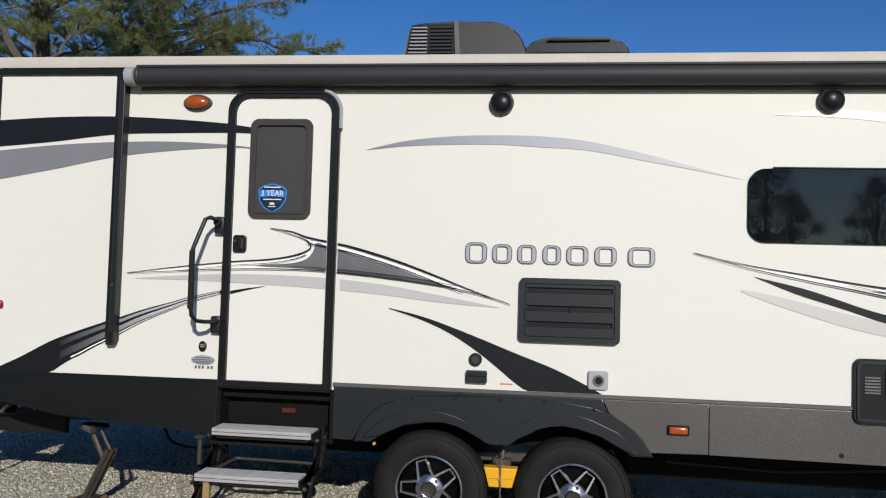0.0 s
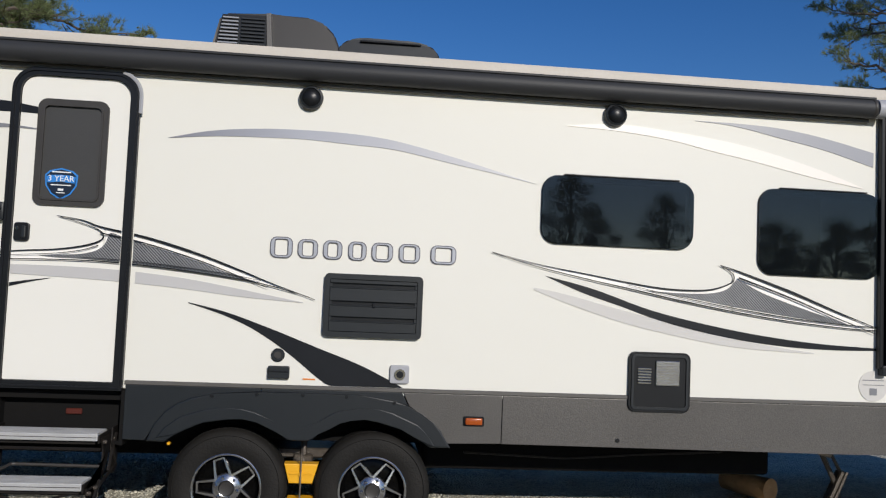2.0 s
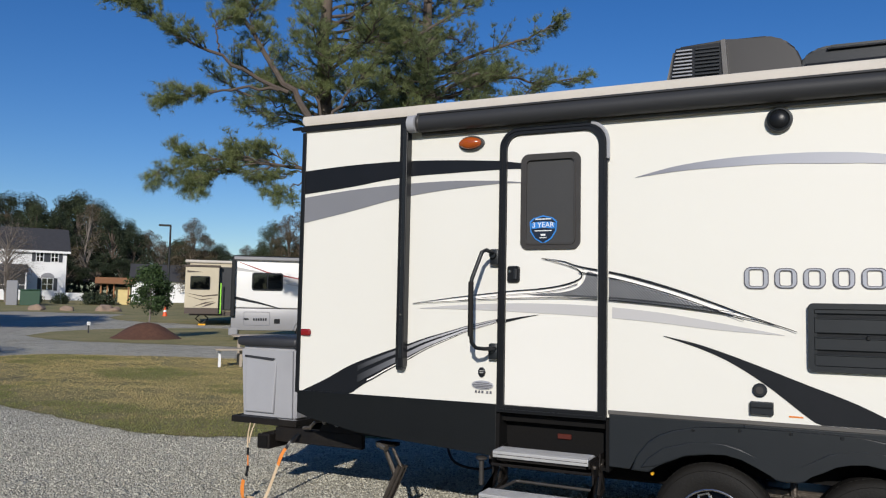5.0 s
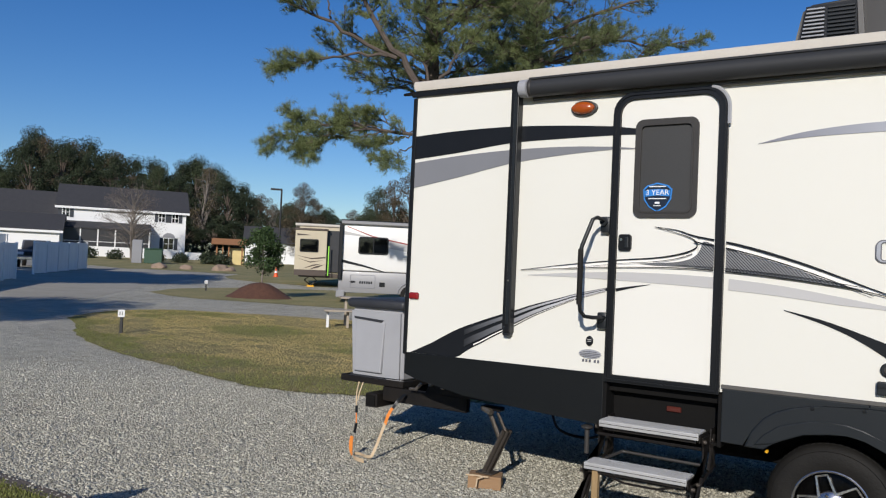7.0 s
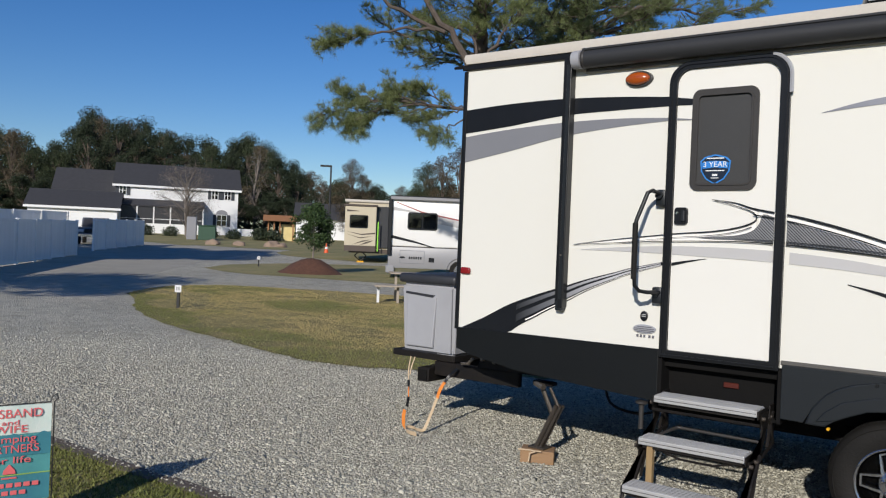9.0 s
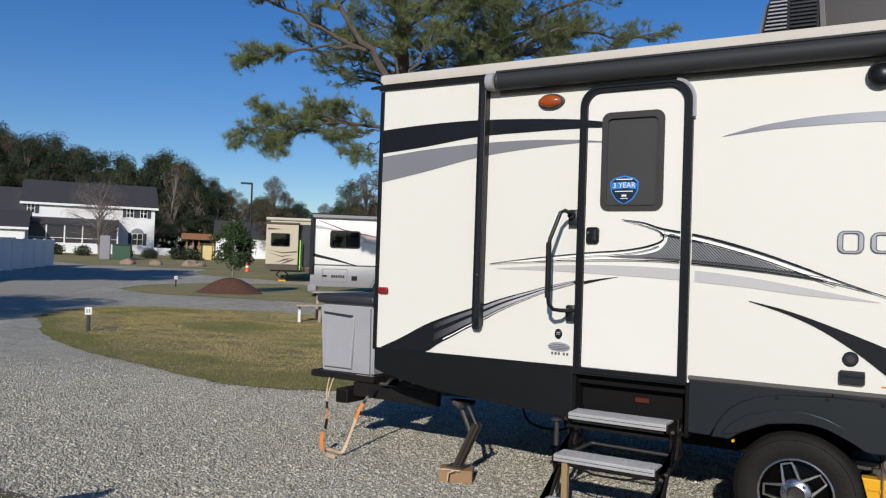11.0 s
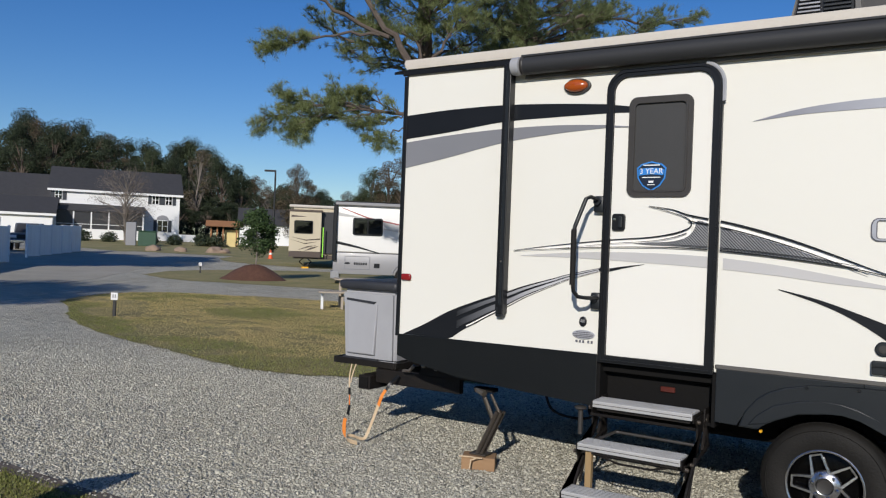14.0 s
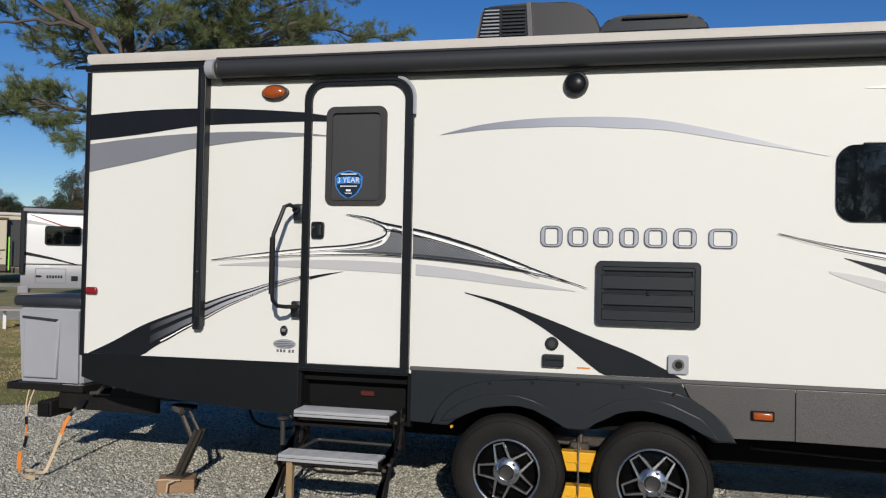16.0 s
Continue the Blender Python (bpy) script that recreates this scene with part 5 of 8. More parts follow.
def air_conditioner():
    a = thing("air_conditioner", "black roof air conditioner with a slatted grille", "air conditioner")
    bm = bmesh.new()
    prof = [(2.60, 3.16), (2.585, 3.28), (2.64, 3.575), (2.68, 3.60), (3.00, 3.615), (3.30, 3.61), (3.41, 3.57), (3.49, 3.49), (3.53, 3.38), (3.53, 3.16)]
    va, vb = [], []
    n = len(prof)
    for y, k in ((0.90, 0), (1.56, 1)):
        (va if k == 0 else vb).extend(bm.verts.new((x, y + (0.05 if z > 3.4 else 0) * (1 if k == 0 else -1), z)) for x, z in prof)
    bm.faces.new(va)
    bm.faces.new(vb[::-1])
    for i in range(n):
        j = (i + 1) % n
        bm.faces.new((va[i], vb[i], vb[j], va[j]))
    bmesh.ops.bevel(bm, geom=list(bm.edges), offset=0.018, segments=2, affect="EDGES")
    s = part("shroud", bm, "ac_plastic", a, "sun-greyed black plastic shroud", True)
    bm = bmesh.new()
    prism(bm, [(2.62, 3.25), (2.67, 3.565), (2.985, 3.575), (3.0, 3.25)], 0.885, 0.95)
    g = part("grille", bm, "black_trim", a)
    for i in range(11):
        z = 3.265 + 0.027 * i
        for x0, x1 in ((2.63 + 0.0045 * i, 2.79), (2.81, 2.98)):
            bm = bmesh.new()
            box(bm, x0, x1, 0.0, 0.012, 0.0, 0.013, 0.002, 1, pose(0, 0.866 + 0.0006 * i, z, 0, 0, 0))
            part("slat", bm, "coil" if x1 < 2.8 else "black_plastic", g, "thin silver fin" if x1 < 2.8 else "")
    bm = bmesh.new()
    prism(bm, [(3.01, 3.20), (2.985, 3.59), (3.02, 3.595), (3.05, 3.20)], 0.872, 0.96, 0.004)
    part("rib", bm, "moulding_grey", s)
    v = thing("roof_vent_cover", "low black roof vent cover with a rounded hood", "roof vent")
    bm = bmesh.new()
    prof = [(3.505, 3.17), (3.505, 3.36), (3.535, 3.43), (3.60, 3.475), (3.70, 3.495), (4.10, 3.492), (4.20, 3.47), (4.262, 3.43), (4.285, 3.36), (4.285, 3.17)]
    va = [bm.verts.new((x, 0.90 + (0.06 if z > 3.4 else 0), z)) for x, z in prof]
    vb = [bm.verts.new((x, 1.45 - (0.06 if z > 3.4 else 0), z)) for x, z in prof]
    bm.faces.new(va)
    bm.faces.new(vb[::-1])
    for i in range(len(prof)):
        j = (i + 1) % len(prof)
        bm.faces.new((va[i], vb[i], vb[j], va[j]))
    bmesh.ops.bevel(bm, geom=list(bm.edges), offset=0.02, segments=2, affect="EDGES")
    part("hood", bm, "black_plastic", v, "", True)
    # darker strip stands for the shade in the hood's slot
    bm = bmesh.new()
    box(bm, 3.68, 4.14, 0.93, 0.955, 3.448, 3.462, 0.006, 2)
    part("hood_lip", bm, "black_trim", v)
    bm = bmesh.new()
    box(bm, 3.535, 4.29, 0.895, 1.46, 3.155, 3.36, 0.02, 2)
    part("base", bm, "black_trim", v)


M["ac_plastic"] = material("ac_plastic", (0.014, 0.013, 0.0125), 0.5, 0, (0.020, 0.018, 0.0175), 4, 0.4, 0.03, 160)
M["coil"] = material("coil", (0.45, 0.44, 0.43), 0.35, 0.9, (0.3, 0.29, 0.28), 8, 0.4)
air_conditioner()


def wheel(x, turn, z=0.343):
    y0 = 0.045  # outer sidewall
    bm = bmesh.new()
    prof = [(0.205, 0.02), (0.212, 0.004), (0.235, -0.004), (0.27, -0.008), (0.31, -0.003), (0.338, 0.010), (0.352, 0.028), (0.358, 0.05), (0.3595, 0.112), (0.358, 0.175), (0.345, 0.205), (0.30, 0.225), (0.22, 0.22), (0.20, 0.2)]
    lathe(bm, [(r, h + y0) for r, h in prof], 64, (0, 0, 0), cap=False)
    # tread blocks round the shoulder
    for k in range(60):
        a = 2 * math.pi * k / 60
        box(bm, -0.012, 0.012, y0 + 0.05, y0 + 0.085, 0.352, 0.3603, 0.001, 1, Matrix.Rotation(a, 4, "Y"))
    w = part("wheel", wheel_face(y0), "alloy", trailer, "machined alloy wheel with split spokes and black pockets", True)
    t = part("tyre", bm, "rubber", w, "black rubber tyre", True)
    bm = bmesh.new()
    for r in (0.285, 0.322):
        tube(bm, [(r * math.cos(a), y0 - 0.003, r * math.sin(a)) for a in np.linspace(0, 2 * math.pi, 49)], 0.003, 5, False)
    part("sidewall_rib", bm, "rubber", w, "", True)
    bm = bmesh.new()
    lathe(bm, [(0.20, y0 + 0.075), (0.19, y0 + 0.07), (0.06, y0 + 0.065)], 40)
    part("brake_drum", bm, "alloy_black", w, "", True)
    spokes(w, y0, turn)
    bm = bmesh.new()
    lathe(bm, [(0.2025, y0 + 0.06), (0.2025, y0 + 0.006), (0.197, y0 + 0.016), (0.19, y0 + 0.072)], 48, cap=False)
    part("rim_barrel", bm, "alloy_black", w, "", True)
    bm = bmesh.new()
    lathe(bm, [(0.043, y0 + 0.03), (0.043, y0 - 0.004), (0.039, y0 - 0.011), (0.034, y0 - 0.009), (0.010, y0 - 0.007)], 24)
    part("hub_cap", bm, "window_trim", w, "dark centre cap", True)
    for k in range(6):
        a = 2 * math.pi * k / 6 + turn
        bm = bmesh.new()
        lathe(bm, [(0.011, y0 + 0.03), (0.011, y0 + 0.004), (0.006, y0 - 0.001)], 8, (0.066 * math.cos(a), 0, 0.066 * math.sin(a)))
        part("lug_nut", bm, "chrome", w, "", True)
    w.matrix_local = pose(x, 0, z)
    return w


def bar(bm, p, q, w0, w1, y0, y1, deep):
    """A machined bar from p to q in the wheel's plane, y0 and y1 its face at the two ends."""
    p, q = Vector((p[0], 0, p[1])), Vector((q[0], 0, q[1]))
    d = (q - p).normalized()
    side = Vector((-d.z, 0, d.x))
    vs = []
    for pt, wd, y in ((p, w0, y0), (q, w1, y1)):
        for o in (-1, 1):
            for h in (0.0, deep):
                vs.append(bm.verts.new(pt + side * o * wd * (1 if h == 0 else 1.2) + Vector((0, y + h, 0))))
    for f in ((0, 2, 6, 4), (1, 5, 7, 3), (0, 4, 5, 1), (2, 3, 7, 6), (0, 1, 3, 2), (4, 6, 7, 5)):
        bm.faces.new([vs[i] for i in f])
    return bm


def spokes(w, y0, turn):
    """Five split spokes, each a pair of bars joined at the rim."""
    polar = lambda r, a: (r * math.cos(a), r * math.sin(a))
    for k in range(5):
        base = 2 * math.pi * k / 5 + turn
        bm = bmesh.new()
        for s in (-1, 1):
            bar(bm, polar(0.082, base + s * 0.60), polar(0.184, base + s * 0.165), 0.0078, 0.0050, y0 + 0.010, y0 + 0.026, 0.026)
        bar(bm, polar(0.182, base - 0.19), polar(0.182, base + 0.19), 0.0055, 0.0055, y0 + 0.0265, y0 + 0.0265, 0.02)
        part("spoke", bm, "alloy", w, "machined split spoke")


def wheel_face(y0):
    bm = bmesh.new()
    n = 64
    # the outer lip and the conical hub
    for profile in (((0.206, 0.012), (0.2125, 0.002), (0.2125, -0.004), (0.208, -0.007), (0.2005, -0.002), (0.198, 0.012)), ((0.090, 0.040), (0.088, 0.020), (0.082, 0.013), (0.050, 0.002), (0.046, 0.004))):
        rows = [[bm.verts.new((r * math.cos(2 * math.pi * k / n), y0 + h, r * math.sin(2 * math.pi * k / n))) for k in range(n)] for r, h in profile]
        for a, b in zip(rows, rows[1:]):
            for k in range(n):
                bm.faces.new((a[k], a[(k + 1) % n], b[(k + 1) % n], b[k]))
    return bm


wheel(3.015, radians(108))
wheel(3.903, radians(126))
bm = bmesh.new()
tube(bm, [(3.46, 0.25, 0.62), (3.46, 0.2, 0.48)], 0.02, 8)
box(bm, 3.2, 3.72, 0.24, 0.28, 0.50, 0.56, 0.008)
box(bm, 3.40, 3.52, 0.19, 0.24, 0.45, 0.53, 0.008)
part("suspension", bm, "jack_steel", trailer, "rusty leaf spring hanger")
bm = bmesh.new()
lathe(bm, [(0.009, 0.0), (0.010, 0.02), (0.006, 0.026)], 10, (2.655, 0.06, 0.605))
part("cable_clip", bm, "yellow", trailer)


def wheel_chock():
    c = thing("wheel_chock", "yellow X-shaped wheel chock clamped between two tyres", "wheel chock")
    for z, s in ((0.435, 1), (0.225, -1)):
        bm = bmesh.new()
        hw0, hw1 = (0.105, 0.072) if s > 0 else (0.078, 0.112)
        prism(bm, [(3.459 - hw1, z - 0.06), (3.459 + hw1, z - 0.06), (3.459 + hw0, z + 0.06), (3.459 - hw0, z + 0.06)], 0.075, 0.155, 0.006)
        b = part("chock_block", bm, "yellow", c)
        bm = bmesh.new()
        box(bm, 3.459 - 0.07, 3.459 + 0.07, 0.068, 0.074, z - 0.006, z + 0.006, 0.002)
        lathe(bm, [(0.014, 0.06), (0.014, 0.07)], 10, (3.459, 0, z))
        part("rib", bm, "yellow", b)
    bm = bmesh.new()
    tube(bm, [(3.459, 0.063, 0.15), (3.459, 0.063, 0.56)], 0.006, 8)
    part("threaded_rod", bm, "steel", c, "bright threaded steel rod")


wheel_chock()


def plate(bm, run, x0, x1):
    """A flat steel plate of the outline run, in y and z, from x0 to x1."""
    a = [bm.verts.new((x0, y, z)) for y, z in run]
    b = [bm.verts.new((x1, y, z)) for y, z in run]
    bm.faces.new(a)
    bm.faces.new(b[::-1])
    for i in range(len(run)):
        j = (i + 1) % len(run)
        bm.faces.new((a[i], b[i], b[j], a[j]))
    return bm


def entry_steps():
    s = thing("entry_steps", "folding entry steps with three ribbed aluminium treads", "steps")
    treads = [(1.672, 2.307, -0.168, 0.012, 0.650), (1.668, 2.305, -0.387, -0.215, 0.419), (1.664, 2.305, -0.60, -0.43, 0.170)]
    for x0, x1, y0, y1, z in treads:
        bm = bmesh.new()
        box(bm, x0, x1, y0, y1, z, z + 0.042, 0.005, 2)
        t = part("tread", bm, "tread_alu", s, "ribbed grey aluminium tread", False)
        for k in range(6):
            y = y0 + 0.018 + (y1 - y0 - 0.036) * k / 5
            bm = bmesh.new()
            box(bm, x0 + 0.004, x1 - 0.004, y - 0.009, y + 0.009, z + 0.0425, z + 0.0455, 0.001)
            part("rib", bm, "tread_alu", t)
        # dark strip laid on the nosing stands for a groove's shade
        bm = bmesh.new()
        box(bm, x0 + 0.004, x1 - 0.004, y0 - 0.002, y0 + 0.01, z + 0.020, z + 0.023)
        part("nosing_groove", bm, "window_trim", t)
        for x in (x0 - 0.010, x1 + 0.002):
            bm = bmesh.new()
            box(bm, x, x + 0.008, y0 + 0.004, y1 + 0.03, z - 0.015, z + 0.036, 0.002)
            part("end_plate", bm, "frame_steel", t)
        bm = bmesh.new()
        box(bm, x0 + 0.02, x1 - 0.02, y0 + 0.03, y0 + 0.055, z - 0.022, z - 0.001)
        part("tread_rail", bm, "frame_steel", t)
    for x in (1.648, 2.318):
        # the swept side brackets that carry each tread
        for run in ([(-0.15, 0.665), (0.03, 0.665), (0.02, 0.60), (-0.03, 0.52), (-0.10, 0.445), (-0.22, 0.425), (-0.36, 0.425), (-0.355, 0.40), (-0.22, 0.385), (-0.135, 0.43), (-0.105, 0.52), (-0.11, 0.60)],
                    [(-0.375, 0.41), (-0.21, 0.41), (-0.25, 0.32), (-0.31, 0.235), (-0.42, 0.19), (-0.585, 0.19), (-0.58, 0.16), (-0.42, 0.15), (-0.345, 0.20), (-0.32, 0.30), (-0.335, 0.37)]):
            part("bracket", plate(bmesh.new(), run, x, x + 0.010), "frame_steel", s, "curved black bracket")
        part("side_plate", plate(bmesh.new(), [(0.02, 0.70), (0.13, 0.70), (0.13, 0.44), (0.06, 0.42), (0.0, 0.50)], x + 0.012, x + 0.020), "frame_steel", s)
        for (ya, za), (yb, zb) in (((0.07, 0.66), (-0.05, 0.46)), ((0.0, 0.62), (0.10, 0.46)), ((0.09, 0.47), (-0.24, 0.40)), ((-0.24, 0.40), (-0.44, 0.19)), ((-0.20, 0.44), (-0.33, 0.21))):
            bm = bmesh.new()
            tube(bm, [(x + 0.024, ya, za), (x + 0.024, (ya + yb) / 2 - 0.012, (za + zb) / 2), (x + 0.024, yb, zb)], 0.010, 6)
            part("link", bm, "frame_steel", s)
        for y, z in ((-0.12, 0.64), (0.05, 0.63), (-0.24, 0.405), (-0.35, 0.40), (-0.46, 0.17)):
            bm = bmesh.new()
            lathe(bm, [(0.013, -0.006), (0.013, 0.012), (0.008, 0.018)], 8, (x + (0.012 if x > 2 else -0.008), y, z), "x")
            part("rivet", bm, "jack_steel", s)
        bm = bmesh.new()
        tube(bm, [(x + 0.005, -0.55, 0.18), (x + 0.005, -0.57, 0.10), (x + 0.005, -0.585, 0.004)], 0.012, 8)
        part("foot", bm, "frame_steel", s)
    # the hinge frame behind the middle tread
    bm = bmesh.new()
    tube(bm, [(1.69, -0.22, 0.435), (1.775, -0.01, 0.478), (1.80, 0.0, 0.478), (2.31, 0.0, 0.472)], 0.010, 6)
    part("hinge_bar", bm, "window_trim", s, "worn steel hinge bar")
    for y, z in ((-0.30, 0.385), (-0.14, 0.60), (-0.52, 0.145)):
        bm = bmesh.new()
        tube(bm, [(1.655, y, z), (2.32, y, z)], 0.010, 6)
        part("cross_bar", bm, "frame_steel", s)
    bm = bmesh.new()
    tube(bm, [(1.76, -0.33, 0.40), (1.92, -0.34, 0.362), (2.12, -0.34, 0.362), (2.26, -0.33, 0.40)], 0.008, 6)
    part("truss_rod", bm, "frame_steel", s)
    bm = bmesh.new()
    box(bm, 1.712, 1.752, -0.36, -0.318, 0.0, 0.418, 0.004)
    tagged(obj("wood_prop", bm, "prop_wood"), "pale wooden prop under the middle step", "prop")


entry_steps()


def scissor_jack(at, turn, group="scissor jacks"):
    j = thing("scissor_jack", "rusty steel stabiliser jack standing on a wooden block", "jack", group, at=at, turn=turn)
    for o in (-0.025, 0.025):
        bm = bmesh.new()
        tube(bm, [(-0.03, o, 0.10), (0.13, o, 0.44)], 0.017, 6)
        tube(bm, [(0.005, o, 0.10), (0.165, o, 0.44)], 0.012, 6)
        part("leg", bm, "jack_steel", j)
    bm = bmesh.new()
    tube(bm, [(0.09, 0.0, 0.36), (-0.03, 0.0, 0.60)], 0.018, 6)
    tube(bm, [(0.15, 0.0, 0.40), (0.06, 0.0, 0.56)], 0.012, 6)
    part("brace", bm, "jack_steel", j)
    bm = bmesh.new()
    box(bm, -0.07, 0.10, -0.04, 0.04, 0.575, 0.605, 0.006)
    part("mount", bm, "frame_steel", j)
    bm = bmesh.new()
    tube(bm, [(-0.05, -0.02, 0.585), (0.03, -0.045, 0.565)], 0.026, 8)
    part("screw_nut", bm, "steel", j)
    bm = bmesh.new()
    box(bm, -0.08, 0.06, -0.06, 0.06, 0.098, 0.112, 0.004)
    part("foot_plate", bm, "jack_steel", j)
    return j


scissor_jack((0.66, 0.22, 0.0), 0)
scissor_jack((7.1, 0.45, 0.0), 0)


def wood_block(at, turn):
    bm = bmesh.new()
    box(bm, -0.125, 0.125, -0.09, 0.09, 0.0, 0.096, 0.006, 2)
    b = obj("wood_block", bm, "wood_block")
    b.matrix_world = pose(*at, 0, 0, turn)
    return tagged(b, "brown wooden block under the jack", "wood block", "jack blocks")


wood_block((0.65, 0.20, 0), 24)
wood_block((7.08, 0.45, 0), -6)
bm = bmesh.new()
tube(bm, [(0.56, 0.06, 0.101), (0.64, 0.085, 0.103), (0.69, 0.08, 0.104), (0.73, 0.10, 0.103)], 0.006, 6)
tube(bm, [(0.70, 0.07, 0.104), (0.665, 0.048, 0.09), (0.66, 0.043, 0.03)], 0.006, 6)
tagged(obj("cord", bm, "strap_cream", smooth=True), "loose cream cord over the wooden block", "cord")
bm = bmesh.new()
tube(bm, [(6.98, 1.72, 0.095), (7.06, 1.56, 0.10), (7.12, 1.44, 0.095), (7.18, 1.32, 0.095)], [0.085, 0.098, 0.09, 0.094], 16)
tagged(obj("log", bm, "log_wood", smooth=True), "cut orange-brown log lying under the trailer", "log")
bm = bmesh.new()
pts = spline([(1.05, 0.45, 0.62), (1.1, 0.5, 0.45), (1.3, 0.6, 0.40), (1.5, 0.6, 0.5), (1.62, 0.55, 0.62)], 20)
tube(bm, pts, 0.010, 6)
tagged(obj("hanging_cable", bm, "rubber", smooth=True), "black cable sagging under the floor", "cable")
bm = bmesh.new()
tube(bm, [(1.515, 0.03, 0.42), (1.515, 0.03, 0.585)], 0.017, 8)
lathe(bm, [(0.03, 0.585), (0.042, 0.592), (0.042, 0.604), (0.02, 0.612)], 12, (1.515, 0.03, 0), "z")
part("drain_valve", bm, "window_trim", trailer)


def cargo_carrier():
    c = thing("cargo_carrier", "black steel cargo carrier tray behind the trailer", "cargo carrier")
    bm = bmesh.new()
    box(bm, -1.027, -0.387, 0.52, 1.95, 0.60, 0.615)
    part("tray", bm, "frame_steel", c)
    for x0, x1, y0, y1 in ((-1.03, -0.385, 0.50, 0.522), (-1.03, -0.385, 1.95, 1.972), (-1.05, -1.028, 0.50, 1.972), (-0.385, -0.362, 0.50, 1.972)):
        bm = bmesh.new()
        box(bm, x0, x1, y0, y1, 0.585, 0.640, 0.005)
        part("rail", bm, "frame_steel", c)
    bm = bmesh.new()
    box(bm, -0.80, 0.1, 1.18, 1.26, 0.53, 0.584, 0.005)
    part("hitch_bar", bm, "frame_steel", c)
    d = thing("storage_bin", "grey resin storage bin with a black lid on the cargo carrier", "storage bin")
    bm = bmesh.new()
    lo, hi = [(-0.985, 0.56), (-0.42, 0.56), (-0.42, 1.86), (-0.985, 1.86)], [(-1.005, 0.53), (-0.41, 0.53), (-0.41, 1.89), (-1.005, 1.89)]
    a = [bm.verts.new((x, y, 0.617)) for x, y in lo]
    b = [bm.verts.new((x, y, 1.245)) for x, y in hi]
    bm.faces.new(a)
    bm.faces.new(b)
    for i in range(4):
        bm.faces.new((a[i], a[(i + 1) % 4], b[(i + 1) % 4], b[i]))
    bmesh.ops.bevel(bm, geom=list(bm.edges), offset=0.03, segments=3, affect="EDGES")
    body = part("bin_body", bm, "resin_grey", d, "", True)
    bm = bmesh.new()
    prism(bm, [(-0.93, 0.68), (-0.63, 0.68), (-0.60, 1.13), (-0.93, 1.15)], 0.526, 0.552, 0.012)
    part("end_panel", bm, "resin_grey", body, "raised end panel")
    # dark strip painted for the shade inside the handle recess
    bm = bmesh.new()
    prism(bm, [(-0.94, 1.150), (-0.64, 1.128), (-0.62, 1.148), (-0.94, 1.168)], 0.520, 0.540)
    part("handle_slot", bm, "resin_lid", body, "dark handle slot")
    bm = bmesh.new()
    box(bm, -1.025, -0.39, 0.505, 1.915, 1.247, 1.325, 0.028, 3)
    for v in bm.verts:
        v.co.z += 0.02 * (1 - ((v.co.y - 1.2) / 0.72) ** 2) if v.co.z > 1.29 else 0
    part("lid", bm, "resin_lid", d, "black lid", True)
    bm = bmesh.new()
    box(bm, -0.98, -0.60, 0.545, 0.562, 0.622, 0.645)
    part("foot_rim", bm, "resin_lid", body)
    def strap(pts, w, mat, parent=None, name="tie_strap", label=""):
        """A flat webbing strap along pts, twisting a little as it hangs."""
        bm = bmesh.new()
        prev = None
        line = spline(pts, 24)
        for i, p in enumerate(line):
            d = (line[min(i + 1, 23)] - line[max(i - 1, 0)]).normalized()
            o = d.cross(Vector((0.1 * math.sin(i * 0.35), 1, 0.3))).normalized() * w
            row = [bm.verts.new(p + o), bm.verts.new(p - o)]
            if prev:
                bm.faces.new((prev[0], row[0], row[1], prev[1]))
            prev = row
        got = bmesh.ops.extrude_face_region(bm, geom=list(bm.faces))
        bmesh.ops.translate(bm, vec=(0, 0.003, 0.001), verts=[v for v in got["geom"] if isinstance(v, bmesh.types.BMVert)])
        return obj(name, bm, mat, parent, label)

    group = "tie-down straps"
    s = tagged(strap([(-0.79, 0.44, 0.60), (-0.785, 0.41, 0.52), (-0.78, 0.40, 0.44), (-0.775, 0.40, 0.38)], 0.006, "strap_cream"), "thin cream tie-down strap hanging from the carrier with a black hook", "strap", group)
    strap([(-0.745, 0.44, 0.60), (-0.755, 0.41, 0.52), (-0.765, 0.40, 0.44)], 0.005, "strap_cream", s, "strap_tail")
    bm = bmesh.new()
    tube(bm, [(-0.775, 0.40, 0.40), (-0.772, 0.40, 0.34)], 0.011, 6)
    part("buckle", bm, "black_trim", s, "black plastic buckle")
    bm = bmesh.new()
    tube(bm, [(-0.768, 0.40, 0.25), (-0.775, 0.40, 0.20), (-0.785, 0.40, 0.175), (-0.77, 0.40, 0.165)], 0.012, 6)
    part("hook", bm, "black_trim", s, "black plastic hook")
    strap([(-0.774, 0.40, 0.345), (-0.772, 0.40, 0.30), (-0.77, 0.40, 0.245)], 0.006, "strap_orange", s, "strap_end", "faded orange webbing")
    s = tagged(strap([(-0.385, 0.30, 0.31), (-0.42, 0.28, 0.19), (-0.45, 0.26, 0.09), (-0.47, 0.235, 0.034), (-0.54, 0.24, 0.028), (-0.60, 0.27, 0.028), (-0.66, 0.25, 0.03)], 0.013, "strap_cream"), "cream and orange tie-down strap trailing on the gravel", "strap", group)
    strap([(-0.345, 0.34, 0.44), (-0.362, 0.31, 0.385), (-0.385, 0.30, 0.305)], 0.014, "strap_orange", s, "strap_end", "orange webbing")
    strap([(-0.30, 0.46, 0.55), (-0.32, 0.38, 0.50), (-0.345, 0.345, 0.435)], 0.012, "black_trim", s, "strap_end", "black webbing")
